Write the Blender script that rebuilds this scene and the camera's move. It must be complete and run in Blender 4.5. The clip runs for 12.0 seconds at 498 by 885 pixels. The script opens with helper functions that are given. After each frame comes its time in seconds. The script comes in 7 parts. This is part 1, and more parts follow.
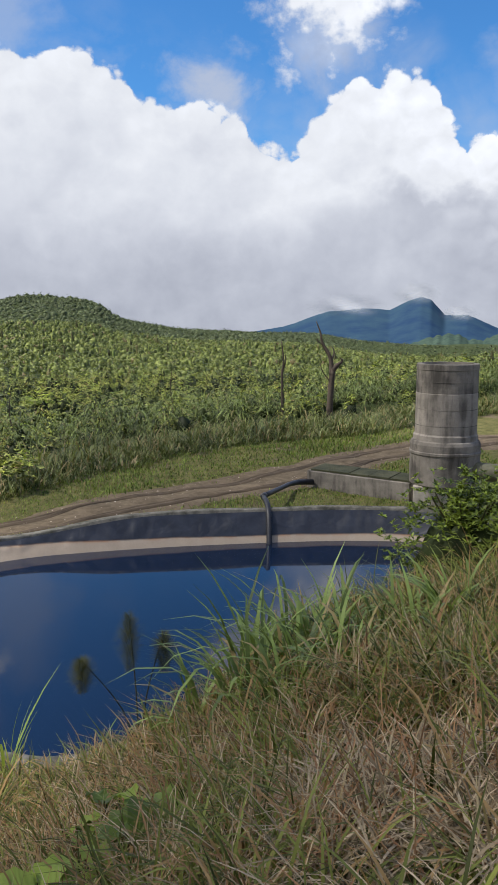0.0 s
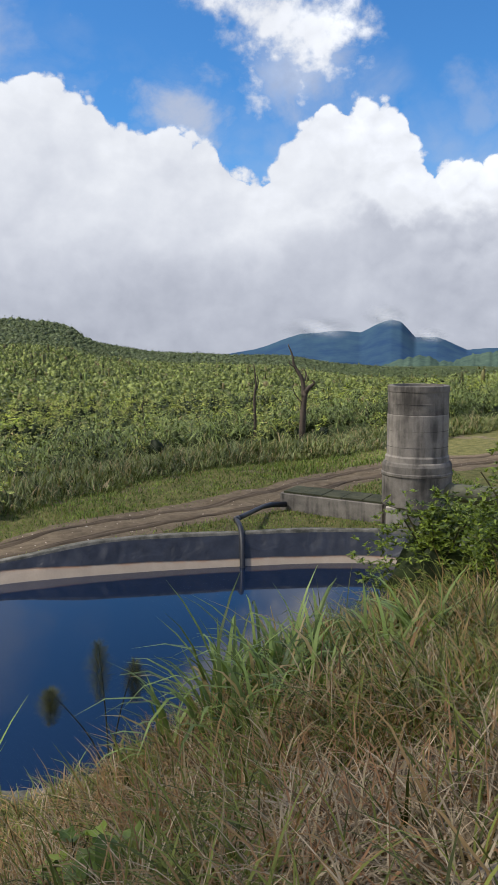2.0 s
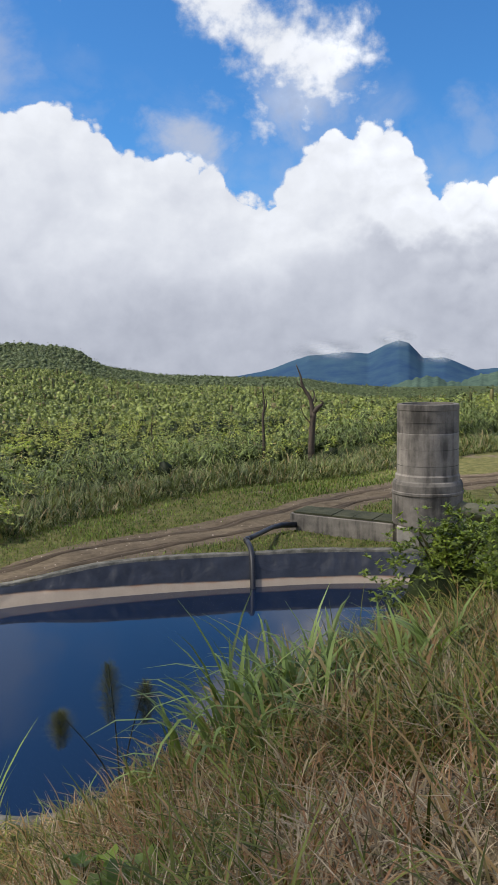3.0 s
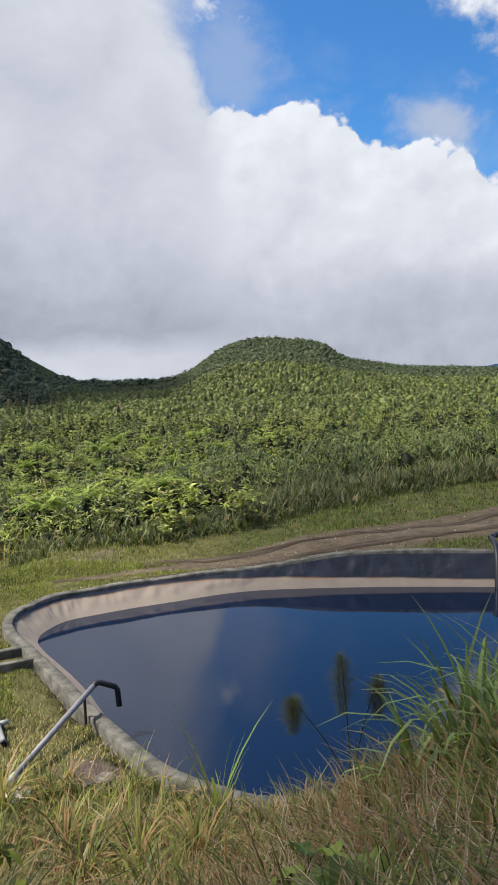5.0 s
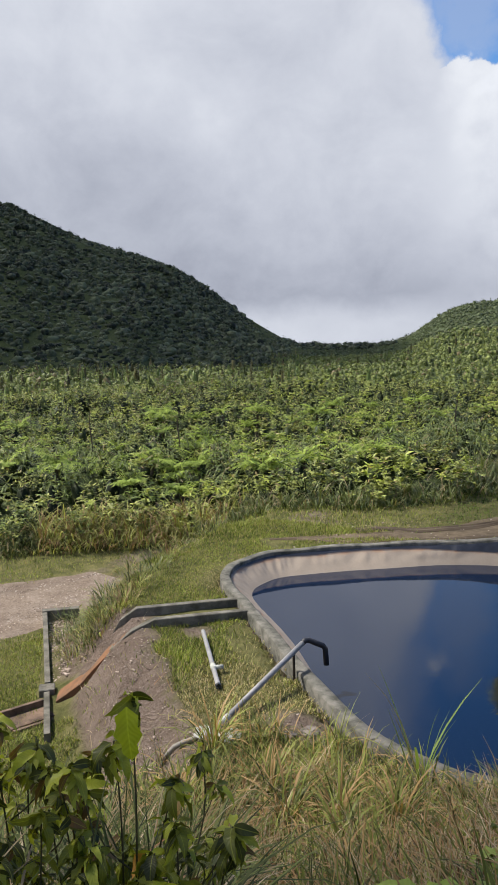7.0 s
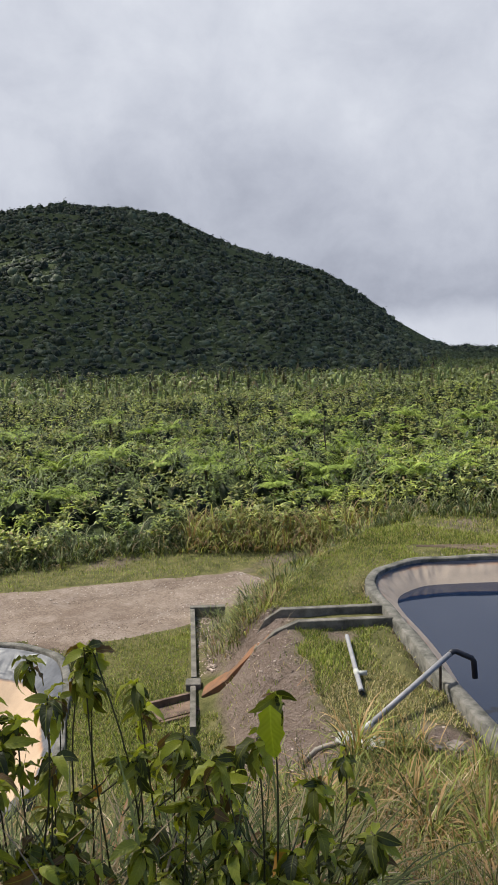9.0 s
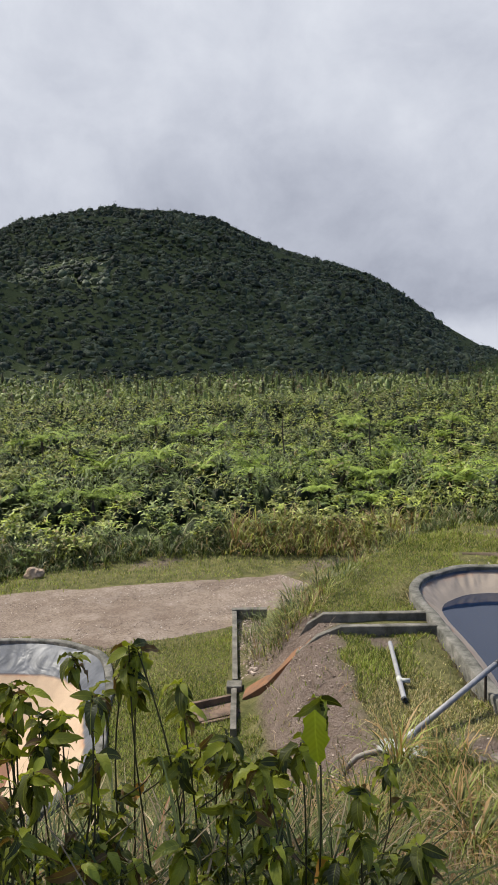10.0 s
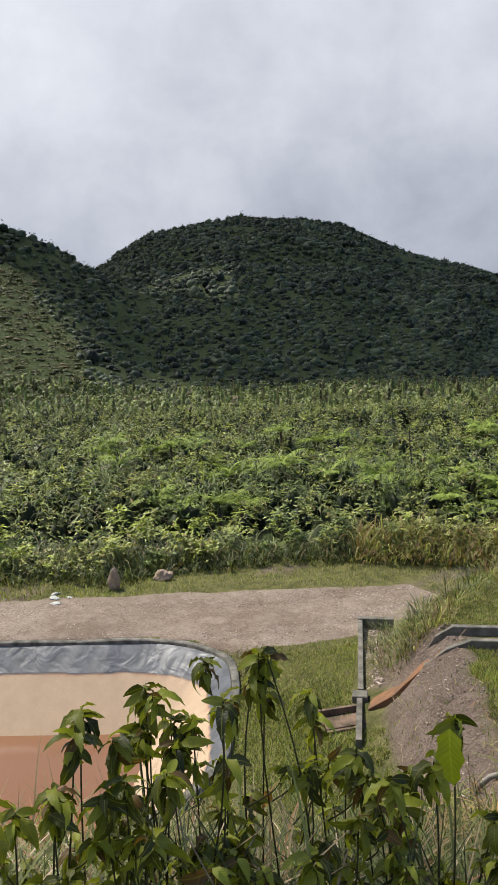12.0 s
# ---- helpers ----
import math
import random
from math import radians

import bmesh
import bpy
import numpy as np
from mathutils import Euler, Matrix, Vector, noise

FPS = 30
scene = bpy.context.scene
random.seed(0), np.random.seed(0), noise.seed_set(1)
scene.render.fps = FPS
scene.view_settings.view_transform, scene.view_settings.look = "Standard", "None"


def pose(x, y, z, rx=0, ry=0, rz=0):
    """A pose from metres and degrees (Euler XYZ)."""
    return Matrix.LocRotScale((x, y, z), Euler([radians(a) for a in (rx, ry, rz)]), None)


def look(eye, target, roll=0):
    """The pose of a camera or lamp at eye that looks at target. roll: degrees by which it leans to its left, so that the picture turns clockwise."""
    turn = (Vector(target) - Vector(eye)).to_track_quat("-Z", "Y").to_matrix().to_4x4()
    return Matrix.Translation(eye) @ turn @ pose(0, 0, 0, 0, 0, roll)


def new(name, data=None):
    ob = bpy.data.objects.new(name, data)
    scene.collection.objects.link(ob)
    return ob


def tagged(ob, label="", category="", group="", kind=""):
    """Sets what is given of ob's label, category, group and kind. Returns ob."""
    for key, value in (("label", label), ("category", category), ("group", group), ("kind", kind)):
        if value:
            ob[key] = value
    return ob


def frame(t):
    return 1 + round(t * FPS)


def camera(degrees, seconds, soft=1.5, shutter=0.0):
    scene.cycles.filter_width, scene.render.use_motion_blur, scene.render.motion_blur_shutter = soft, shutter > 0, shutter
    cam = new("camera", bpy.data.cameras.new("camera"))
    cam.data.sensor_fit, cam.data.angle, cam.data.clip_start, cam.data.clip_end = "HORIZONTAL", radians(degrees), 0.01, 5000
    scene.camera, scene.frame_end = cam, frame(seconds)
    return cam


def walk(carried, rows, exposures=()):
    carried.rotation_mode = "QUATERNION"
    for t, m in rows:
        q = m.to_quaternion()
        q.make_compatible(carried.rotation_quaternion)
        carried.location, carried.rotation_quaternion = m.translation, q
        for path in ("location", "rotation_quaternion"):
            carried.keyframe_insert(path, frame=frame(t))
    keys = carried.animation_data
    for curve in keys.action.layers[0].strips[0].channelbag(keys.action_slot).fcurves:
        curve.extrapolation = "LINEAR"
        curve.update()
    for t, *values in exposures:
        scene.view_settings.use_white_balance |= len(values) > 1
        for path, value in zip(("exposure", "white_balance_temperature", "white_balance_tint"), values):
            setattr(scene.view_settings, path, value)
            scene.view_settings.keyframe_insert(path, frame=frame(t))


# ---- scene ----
cam = camera(34.74, 12.0, soft=0.65)
PATH = [
    (0, pose(0.000, 0.000, 4.851, 81.231, 0.016, -0.001)),
    (0.5, pose(0.012, 0.041, 4.862, 81.724, 0.240, -0.573)),
    (1, pose(0.020, 0.062, 4.861, 82.131, 0.334, -1.166)),
    (1.5, pose(0.026, 0.053, 4.859, 82.502, 0.140, -1.659)),
    (2, pose(0.026, 0.064, 4.858, 82.826, 0.219, -1.961)),
    (2.5, pose(0.030, 0.080, 4.827, 83.422, 0.546, -1.986)),
    (2.7, pose(0.025, 0.096, 4.815, 83.888, 0.723, -1.983)),
    (4.3, pose(-0.044, 0.234, 4.735, 85.291, 0.758, 7.466)),
    (4.5, pose(-0.033, 0.266, 4.728, 85.356, 1.073, 9.418)),
    (5, pose(0.072, 0.280, 4.760, 84.230, 1.903, 15.956)),
    (5.5, pose(0.089, 0.261, 4.784, 83.098, 1.418, 21.373)),
    (6, pose(0.086, 0.231, 4.790, 82.735, 1.497, 25.374)),
    (6.5, pose(0.094, 0.212, 4.802, 82.388, 1.281, 28.362)),
    (8.3, pose(0.083, 0.222, 4.828, 82.195, 2.055, 38.747)),
    (8.5, pose(0.090, 0.219, 4.816, 82.347, 2.065, 39.327)),
    (9, pose(0.088, 0.215, 4.804, 82.617, 1.914, 42.107)),
    (9.5, pose(0.081, 0.217, 4.803, 82.784, 1.454, 43.523)),
    (10, pose(0.059, 0.220, 4.793, 82.932, 1.392, 45.361)),
    (10.5, pose(0.054, 0.204, 4.785, 83.153, 1.439, 48.092)),
    (11, pose(0.022, 0.207, 4.795, 83.331, 1.796, 51.330)),
    (11.5, pose(0.032, 0.214, 4.796, 83.539, 2.094, 53.389)),
    (12, pose(0.036, 0.210, 4.805, 83.651, 2.236, 54.288)),
]
walk(cam, PATH, [(0, 0.4), (12, 0.4)])

# ---- light ----
SUN_AZ, SUN_EL = 100.0, 56.0            # degrees to the left of +y, and up
sun_dir = Vector((-math.sin(radians(SUN_AZ)) * math.cos(radians(SUN_EL)),
                  math.cos(radians(SUN_AZ)) * math.cos(radians(SUN_EL)), math.sin(radians(SUN_EL))))
sun_data = bpy.data.lights.new("sun", "SUN")
sun_data.energy, sun_data.angle, sun_data.color = 5.0, radians(0.7), (1.0, 0.95, 0.86)
sun = new("sun", sun_data)
sun.matrix_world = look(sun_dir * 50, (0, 0, 0))


class Nodes:
    """A small builder for node trees."""

    def __init__(self, tree):
        self.tree = tree
        tree.nodes.clear()

    def add(self, kind, _out=0, **sockets):
        n = self.tree.nodes.new(kind)
        if "p_operation" in sockets:
            n.operation = sockets["p_operation"]
        if "p_feature" in sockets:
            n.feature = sockets["p_feature"]
        if "p_interpolation_type" in sockets:
            n.interpolation_type = sockets["p_interpolation_type"]
        if "p_sky_type" in sockets:
            n.sky_type, n.sun_disc = sockets["p_sky_type"], sockets["p_sun_disc"]
            n.sun_elevation, n.sun_rotation = sockets["p_sun_elevation"], sockets["p_sun_rotation"]
            n.air_density, n.dust_density, n.ozone_density = sockets["p_air_density"], sockets["p_dust_density"], sockets["p_ozone_density"]
        for key, value in sockets.items():
            if key.startswith("p_"):
                continue
            k = int(key[1:]) if key[0] == "i" and key[1:].isdigit() else key.replace("_", " ")
            if isinstance(value, bpy.types.NodeSocket):
                self.tree.links.new(value, n.inputs[k])
            else:
                n.inputs[k].default_value = value
        return n.outputs[_out] if len(n.outputs) else n

    def math(self, op, a, b=0.0, c=0.0):
        return self.add("ShaderNodeMath", p_operation=op, i0=a, i1=b, i2=c)

    def ramp(self, fac, stops, interp="LINEAR"):
        n = self.tree.nodes.new("ShaderNodeValToRGB")
        self.tree.links.new(fac, n.inputs[0])
        n.color_ramp.interpolation = interp
        els = n.color_ramp.elements
        while len(els) < len(stops):
            els.new(0.5)
        for e, (p, c) in zip(els, stops):
            e.position = p
            e.color = (*c, 1) if isinstance(c, tuple) else (c, c, c, 1)
        return n.outputs[0]

    def noise(self, scale, detail=4.0, rough=0.55, vector=None, distortion=0.0):
        kw = dict(Scale=scale, Detail=detail, Roughness=rough, Distortion=distortion)
        if vector is not None:
            kw["Vector"] = vector
        return self.add("ShaderNodeTexNoise", **kw)

    def mix(self, fac, a, b, blend="MIX"):
        n = self.tree.nodes.new("ShaderNodeMix")
        n.data_type, n.blend_type = "RGBA", blend
        for k, v in ((0, fac), (6, a), (7, b)):
            if isinstance(v, bpy.types.NodeSocket):
                self.tree.links.new(v, n.inputs[k])
            else:
                n.inputs[k].default_value = (*v, 1) if isinstance(v, tuple) and len(v) == 3 else v
        return n.outputs[2]

    def maprange(self, v, a, b, c=0.0, d=1.0, smooth=False):
        return self.add("ShaderNodeMapRange", p_interpolation_type="SMOOTHSTEP" if smooth else "LINEAR",
                        Value=v, From_Min=a, From_Max=b, To_Min=c, To_Max=d)


# ---- sky: blue above, a bank of cumulus and grey overcast towards the left ----
def make_world():
    world = bpy.data.worlds.new("sky")
    world.use_nodes = True
    scene.world = world
    n = Nodes(world.node_tree)
    co = n.add("ShaderNodeTexCoord")                       # generated: the direction
    sep = n.tree.nodes.new("ShaderNodeSeparateXYZ")
    n.tree.links.new(co, sep.inputs[0])
    x, y, z = sep.outputs
    az = n.math("MULTIPLY", n.math("ARCTAN2", n.math("MULTIPLY", x, -1.0), y), 180 / math.pi)   # to the left
    el = n.math("MULTIPLY", n.math("ARCSINE", z), 180 / math.pi)
    sky = n.add("ShaderNodeTexSky", p_sky_type="NISHITA", p_sun_disc=False, p_sun_elevation=radians(SUN_EL),
                p_sun_rotation=radians(-SUN_AZ), p_air_density=1.0, p_dust_density=0.4, p_ozone_density=2.5)
    blue = n.mix(1.0, sky, (0.050, 0.108, 0.158), "MULTIPLY")
    flat = n.add("ShaderNodeVectorMath", p_operation="MULTIPLY", i0=co, i1=(1, 1, 1.15))
    n1 = n.noise(9.0, 8.0, 0.58, flat, 0.3)
    n2 = n.noise(3.0, 4.0, 0.5, flat)
    n3 = n.noise(30.0, 6.0, 0.6, flat)
    billow = n.math("SUBTRACT", n1, 0.5)
    grain = n.math("SUBTRACT", n3, 0.5)
    stir = n.add("ShaderNodeVectorMath", p_operation="SCALE", Scale=0.035,
                 i0=n.add("ShaderNodeTexNoise", _out=1, Vector=flat, Scale=14.0, Detail=5.0, Roughness=0.6))
    stirred = n.add("ShaderNodeVectorMath", p_operation="ADD", i0=flat, i1=stir)

    def heads(vector):
        """Rounded cauliflower heads at three sizes."""
        total = None
        for scale, w in ((13.0, 1.0), (29.0, 0.55), (63.0, 0.32)):
            d = n.add("ShaderNodeTexVoronoi", p_feature="F1", Vector=vector, Scale=scale)
            d = n.math("MULTIPLY", n.math("SUBTRACT", 0.5, n.math("MULTIPLY", d, d)), w)
            total = d if total is None else n.math("ADD", total, d)
        return total
    lumps = heads(stirred)                                 # about 0.3 to 0.95
    towards_sun = n.add("ShaderNodeVectorMath", p_operation="ADD", i0=stirred, i1=(-0.010, 0.0, 0.016))
    relief = n.math("SUBTRACT", lumps, heads(towards_sun))  # positive on the lit side of each head
    f = n.maprange(az, -40, 80)
    top = n.math("MULTIPLY", n.ramp(f, CLOUD_EDGE), 60.0)
    warped = n.math("ADD", el, n.math("MULTIPLY", billow, 2.0))
    warped = n.math("ADD", warped, n.math("MULTIPLY", grain, 1.3))
    warped = n.math("SUBTRACT", warped, n.math("MULTIPLY", n.math("SUBTRACT", lumps, 0.63), 2.4))
    depth = n.math("SUBTRACT", top, warped)                # degrees inside the cloud bank
    bank = n.maprange(depth, -0.10, 0.45, smooth=True)
    # loose clouds above the bank
    loose = None
    for caz, cel, r, s in LOOSE_CLOUDS:
        c = (-math.sin(radians(caz)) * math.cos(radians(cel)), math.cos(radians(caz)) * math.cos(radians(cel)), math.sin(radians(cel)))
        d = n.add("ShaderNodeVectorMath", _out=1, p_operation="DISTANCE", i0=co, i1=c)
        v = n.math("MULTIPLY", n.maprange(d, 0.0, radians(r), 1.0, 0.0), s)
        loose = v if loose is None else n.math("MAXIMUM", loose, v)
    ragged = n.math("ADD", n.math("MULTIPLY", billow, 2.0), n.math("MULTIPLY", grain, 1.0))
    ragged = n.math("ADD", ragged, n.math("MULTIPLY", n.math("SUBTRACT", lumps, 0.6), 0.35))
    loose = n.maprange(n.math("ADD", loose, ragged), 0.26, 0.85, smooth=True)
    # thin vapour beside the clouds
    veil = n.math("MULTIPLY", n.maprange(depth, -5.0, 0.2, 0.0, 0.34, smooth=True), n.maprange(n1, 0.42, 0.66))
    for caz, cel, r, s in VAPOUR:
        c = (-math.sin(radians(caz)) * math.cos(radians(cel)), math.cos(radians(caz)) * math.cos(radians(cel)), math.sin(radians(cel)))
        d = n.add("ShaderNodeVectorMath", _out=1, p_operation="DISTANCE", i0=co, i1=c)
        d = n.math("ADD", d, n.math("ADD", n.math("MULTIPLY", billow, 0.22), n.math("MULTIPLY", grain, 0.05)))
        veil = n.math("MAXIMUM", veil, n.math("MULTIPLY", n.maprange(d, 0.0, radians(r), 1.0, 0.0, smooth=True), s))
    cover = n.math("MAXIMUM", n.math("MAXIMUM", bank, loose), veil)
    # brightness of the bank: white sunlit heads above, a soft grey base with its own edge below
    rim = n.maprange(depth, 0.0, 10.0, 1.0, 0.0, smooth=True)
    shelf = n.math("MULTIPLY", n.ramp(f, SHELF_EDGE), 60.0)
    low = n.math("SUBTRACT", shelf, n.math("ADD", el, n.math("ADD", n.math("MULTIPLY", billow, 3.2), n.math("MULTIPLY", n.math("SUBTRACT", 0.6, lumps), 2.2))))
    base = n.math("MULTIPLY", n.maprange(low, -0.3, n.maprange(az, -6.0, -11.0, 6.0, 1.1), smooth=True), n.maprange(low, 5.0, 0.0, 0.72, 1.0))
    east = n.maprange(az, -4.5, -9.0)
    lit = n.math("ADD", n.math("MULTIPLY", rim, 0.13), 0.725)
    lit = n.math("ADD", lit, n.math("MULTIPLY", east, 0.09))
    lit = n.math("ADD", lit, n.math("MULTIPLY", relief, n.math("ADD", n.math("MULTIPLY", n.math("MULTIPLY", rim, 0.16), n.math("ADD", east, 0.35)), 0.05)))
    val = n.math("SUBTRACT", lit, n.math("MULTIPLY", base, n.maprange(az, -4.5, -9.0, 0.16, 0.25)))
    val = n.math("ADD", val, n.maprange(el, 0.0, 8.0, -0.08, 0.0))
    val = n.math("ADD", val, n.math("MULTIPLY", billow, 0.26))
    val = n.math("ADD", val, n.math("MULTIPLY", grain, 0.10))
    val = n.math("ADD", val, n.math("MULTIPLY", n.math("SUBTRACT", n2, 0.5), 0.16))
    val = n.add("ShaderNodeMix", i0=n.math("MAXIMUM", bank, loose), i2=0.62, i3=val)
    # grey overcast to the left, in front of the bank
    oaz = n.math("ADD", az, n.math("ADD", n.math("MULTIPLY", billow, 8.0), n.math("MULTIPLY", grain, 2.0)))
    oaz = n.math("SUBTRACT", oaz, n.maprange(el, 17.0, 25.0, 0.0, 2.6))
    spread = n.math("MULTIPLY", n.ramp(n.maprange(el, 0.0, 40.0), [(0.0, 0.85), (0.1, 0.8), (0.38, 0.31), (0.48, 0.34), (0.62, 0.8), (1.0, 1.0)]), 5.0)
    over = n.maprange(oaz, n.math("SUBTRACT", 17.7, spread), n.math("ADD", 17.7, spread), smooth=True)
    wavy = n.math("ADD", el, n.math("ADD", n.math("MULTIPLY", billow, 3.6), n.math("MULTIPLY", grain, 1.6)))
    grey = n.math("ADD", n.ramp(n.maprange(wavy, -2.0, 40.0), [(0.0, 0.66), (0.065, 0.64), (0.105, 0.42), (0.20, 0.52), (0.42, 0.66), (0.62, 0.71), (1.0, 0.85)]),
                  n.math("MULTIPLY", n.math("SUBTRACT", n2, 0.5), 0.34))
    grey = n.math("ADD", grey, n.math("MULTIPLY", billow, 0.26))
    grey = n.math("ADD", grey, n.math("MULTIPLY", grain, 0.05))
    grey = n.math("ADD", grey, n.math("MULTIPLY", n.maprange(az, 50.0, 75.0, 0.0, 0.12), n.maprange(el, 5.0, 20.0)))
    val = n.add("ShaderNodeMix", i0=over, i2=val, i3=grey)
    cover = n.math("MAXIMUM", cover, over)
    cloud = n.mix(1.0, n.mix(n.maprange(val, 0.45, 0.85), (0.885, 0.945, 1.13), (0.955, 0.99, 1.065)), val, "MULTIPLY")
    col = n.mix(cover, blue, cloud)
    below = n.maprange(el, -7.0, -5.0)
    col = n.mix(below, (0.10, 0.12, 0.08), col)
    bg = n.add("ShaderNodeBackground", Color=col, Strength=0.76)
    n.add("ShaderNodeOutputWorld", Surface=bg)


def az_stop(az, top):
    return ((az + 40) / 120, top / 60)


# (azimuth to the left, height of the cloud's edge) in degrees
CLOUD_EDGE = [az_stop(*p) for p in ((-40, 17), (-16.6, 13.0), (-14, 13.2), (-12.4, 15.8), (-9.4, 17.4), (-7.2, 16.7), (-4.6, 14), (-3.1, 12.3), (-2.3, 12.5),
                                    (-0.5, 13.7), (1.6, 14.8), (4.6, 15.1), (7.9, 15.8), (8.6, 16.9), (11.7, 17.6), (18, 17.3), (25, 18), (80, 24))]
# edge of the grey shelf of cloud below the sunlit heads
SHELF_EDGE = [az_stop(*p) for p in ((-40, 9.5), (-18, 9.4), (-14, 9.8), (-12, 8.4), (-9.3, 10.8), (-7, 11.2), (-4, 9.5), (3, 9.0), (12, 8.5), (30, 9.0), (80, 9.0))]
VAPOUR = [(-5.6, 17.0, 4.6, 0.62), (1.6, 14.8, 3.6, 0.75), (16.4, 19.8, 4.6, 0.42), (-17.5, 14.5, 3.0, 0.3)]
LOOSE_CLOUDS = [(-4.0, 21.5, 7.5, 1.1), (-6.5, 19.8, 5.5, 1.1), (-1.0, 23.5, 6.0, 1.0), (-10.0, 20.0, 3.0, 0.75), 
                (18.0, 23.0, 5.5, 0.75), (-30, 40, 12, 1.0), (-60, 30, 18, 1.0), (120, 35, 40, 1.0), (-130, 35, 30, 1.0), (170, 45, 25, 1.0)]
make_world()


# ---- materials ----
def material(name, build):
    m = bpy.data.materials.new(name)
    m.use_nodes = True
    n = Nodes(m.node_tree)
    surf = build(n)
    n.add("ShaderNodeOutputMaterial", Surface=surf)
    return m


def bump(n, height, strength=0.4, dist=0.02):
    return n.add("ShaderNodeBump", Strength=strength, Distance=dist, Height=height)


def place(n):
    return n.add("ShaderNodeNewGeometry")


def foliage(name, dark, light, dry=None, share=0.1, glow=0.25, rough=0.62, spec=0.15, single=False, wide=0.35, grain=0.0):
    """Leaf colours that vary leaf by leaf and over metres."""
    def build(n):
        geo = n.tree.nodes.new("ShaderNodeNewGeometry")
        rnd, pos = geo.outputs["Random Per Island"], geo.outputs["Position"]
        if single:
            rnd = n.tree.nodes.new("ShaderNodeObjectInfo").outputs["Random"]
        patch = n.noise(wide, 3.0, 0.6, pos)
        clump = n.noise(3.1 * wide, 2.0, 0.5, pos)
        f = n.math("ADD", n.math("MULTIPLY_ADD", rnd, 0.95, -0.27), n.math("MULTIPLY", n.maprange(patch, 0.3, 0.7), 0.25))
        f = n.math("ADD", f, n.math("MULTIPLY", n.maprange(clump, 0.35, 0.65), 0.30))
        if grain:                                          # leaves too small to stand apart at that distance
            f = n.math("ADD", f, n.math("MULTIPLY", n.math("SUBTRACT", n.noise(grain, 2.0, 0.6, pos), 0.5), 1.5))
        f = n.math("POWER", n.maprange(f, 0.0, 1.0), 1.15)
        col = n.mix(f, tuple(0.7 * c for c in dark), tuple(1.22 * c for c in light))
        if dry:
            col = n.mix(n.math("GREATER_THAN", n.math("FRACT", n.math("MULTIPLY", rnd, 37.7)), 1.0 - share), col, dry)
        extra = {}
        if single:                                         # side veins that run out from the midrib
            sep = n.tree.nodes.new("ShaderNodeSeparateXYZ")
            n.tree.links.new(n.add("ShaderNodeTexCoord"), sep.inputs[0])
            off = n.math("ABSOLUTE", n.math("SUBTRACT", sep.outputs[1], 0.5))
            vein = n.math("SINE", n.math("MULTIPLY", n.math("SUBTRACT", n.math("MULTIPLY", sep.outputs[0], 9.0), n.math("MULTIPLY", off, 4.0)), 6.28))
            rib = n.maprange(vein, -1.0, 1.0)
            col = n.mix(n.math("MULTIPLY", rib, 0.16), col, n.mix(1.0, col, (0.45, 0.5, 0.4), "MULTIPLY"))
            col = n.mix(n.maprange(off, 0.0, 0.05, 0.5, 0.0), col, light)
            extra["Normal"] = bump(n, rib, 0.3, 0.003)
        p = n.add("ShaderNodeBsdfPrincipled", Base_Color=col, Roughness=rough, Specular_IOR_Level=spec, **extra)
        t = n.add("ShaderNodeBsdfTranslucent", Color=n.mix(1.0, col, (1.25, 1.3, 0.6), "MULTIPLY"))
        return n.add("ShaderNodeMixShader", i0=glow, i1=p, i2=t)
    return material(name, build)


def concrete_build(tint, dark, streaks=True, scale=1.0):
    def build(n):
        pos = place(n)
        big = n.noise(0.9 * scale, 5.0, 0.6, pos)
        fine = n.noise(28.0 * scale, 4.0, 0.65, pos)
        st = n.noise(1.0, 5.0, 0.6, n.add("ShaderNodeVectorMath", p_operation="MULTIPLY", i0=pos, i1=(4.6, 4.6, 0.5)))
        col = n.mix(n.maprange(big, 0.35, 0.68), dark, tint)
        if streaks:
            col = n.mix(n.math("MULTIPLY", n.maprange(st, 0.46, 0.62, 0.0, 0.72), n.maprange(big, 0.62, 0.40, 0.25, 1.0)), col, tuple(0.30 * c for c in dark))
        col = n.mix(n.maprange(fine, 0.3, 0.75, 0.0, 0.35), col, tuple(0.6 * c for c in dark))
        h = n.math("ADD", fine, big)
        return n.add("ShaderNodeBsdfPrincipled", Base_Color=col, Roughness=0.9, Specular_IOR_Level=0.2, Normal=bump(n, h, 0.5, 0.012))
    return build


M_CONC = material("weathered_concrete", concrete_build((0.30, 0.268, 0.235), (0.115, 0.104, 0.094), True, 1.6))
M_RIM = material("rim_concrete", concrete_build((0.235, 0.218, 0.19), (0.060, 0.060, 0.048), False, 4.5))
M_CHANNEL = material("channel_concrete", concrete_build((0.235, 0.215, 0.182), (0.080, 0.075, 0.060), False, 4.5))
M_STAINED = material("stained_concrete", concrete_build((0.26, 0.175, 0.125), (0.085, 0.06, 0.045), False, 4.5))
M_PALERING = material("pale_ring_concrete", concrete_build((0.38, 0.34, 0.30), (0.20, 0.18, 0.16), True, 1.4))
M_FOOT = material("pale_concrete", concrete_build((0.50, 0.45, 0.39), (0.30, 0.265, 0.23), True, 1.3))
M_MOSSY = material("mossy_slab", concrete_build((0.085, 0.085, 0.05), (0.035, 0.038, 0.022), False, 2.0))


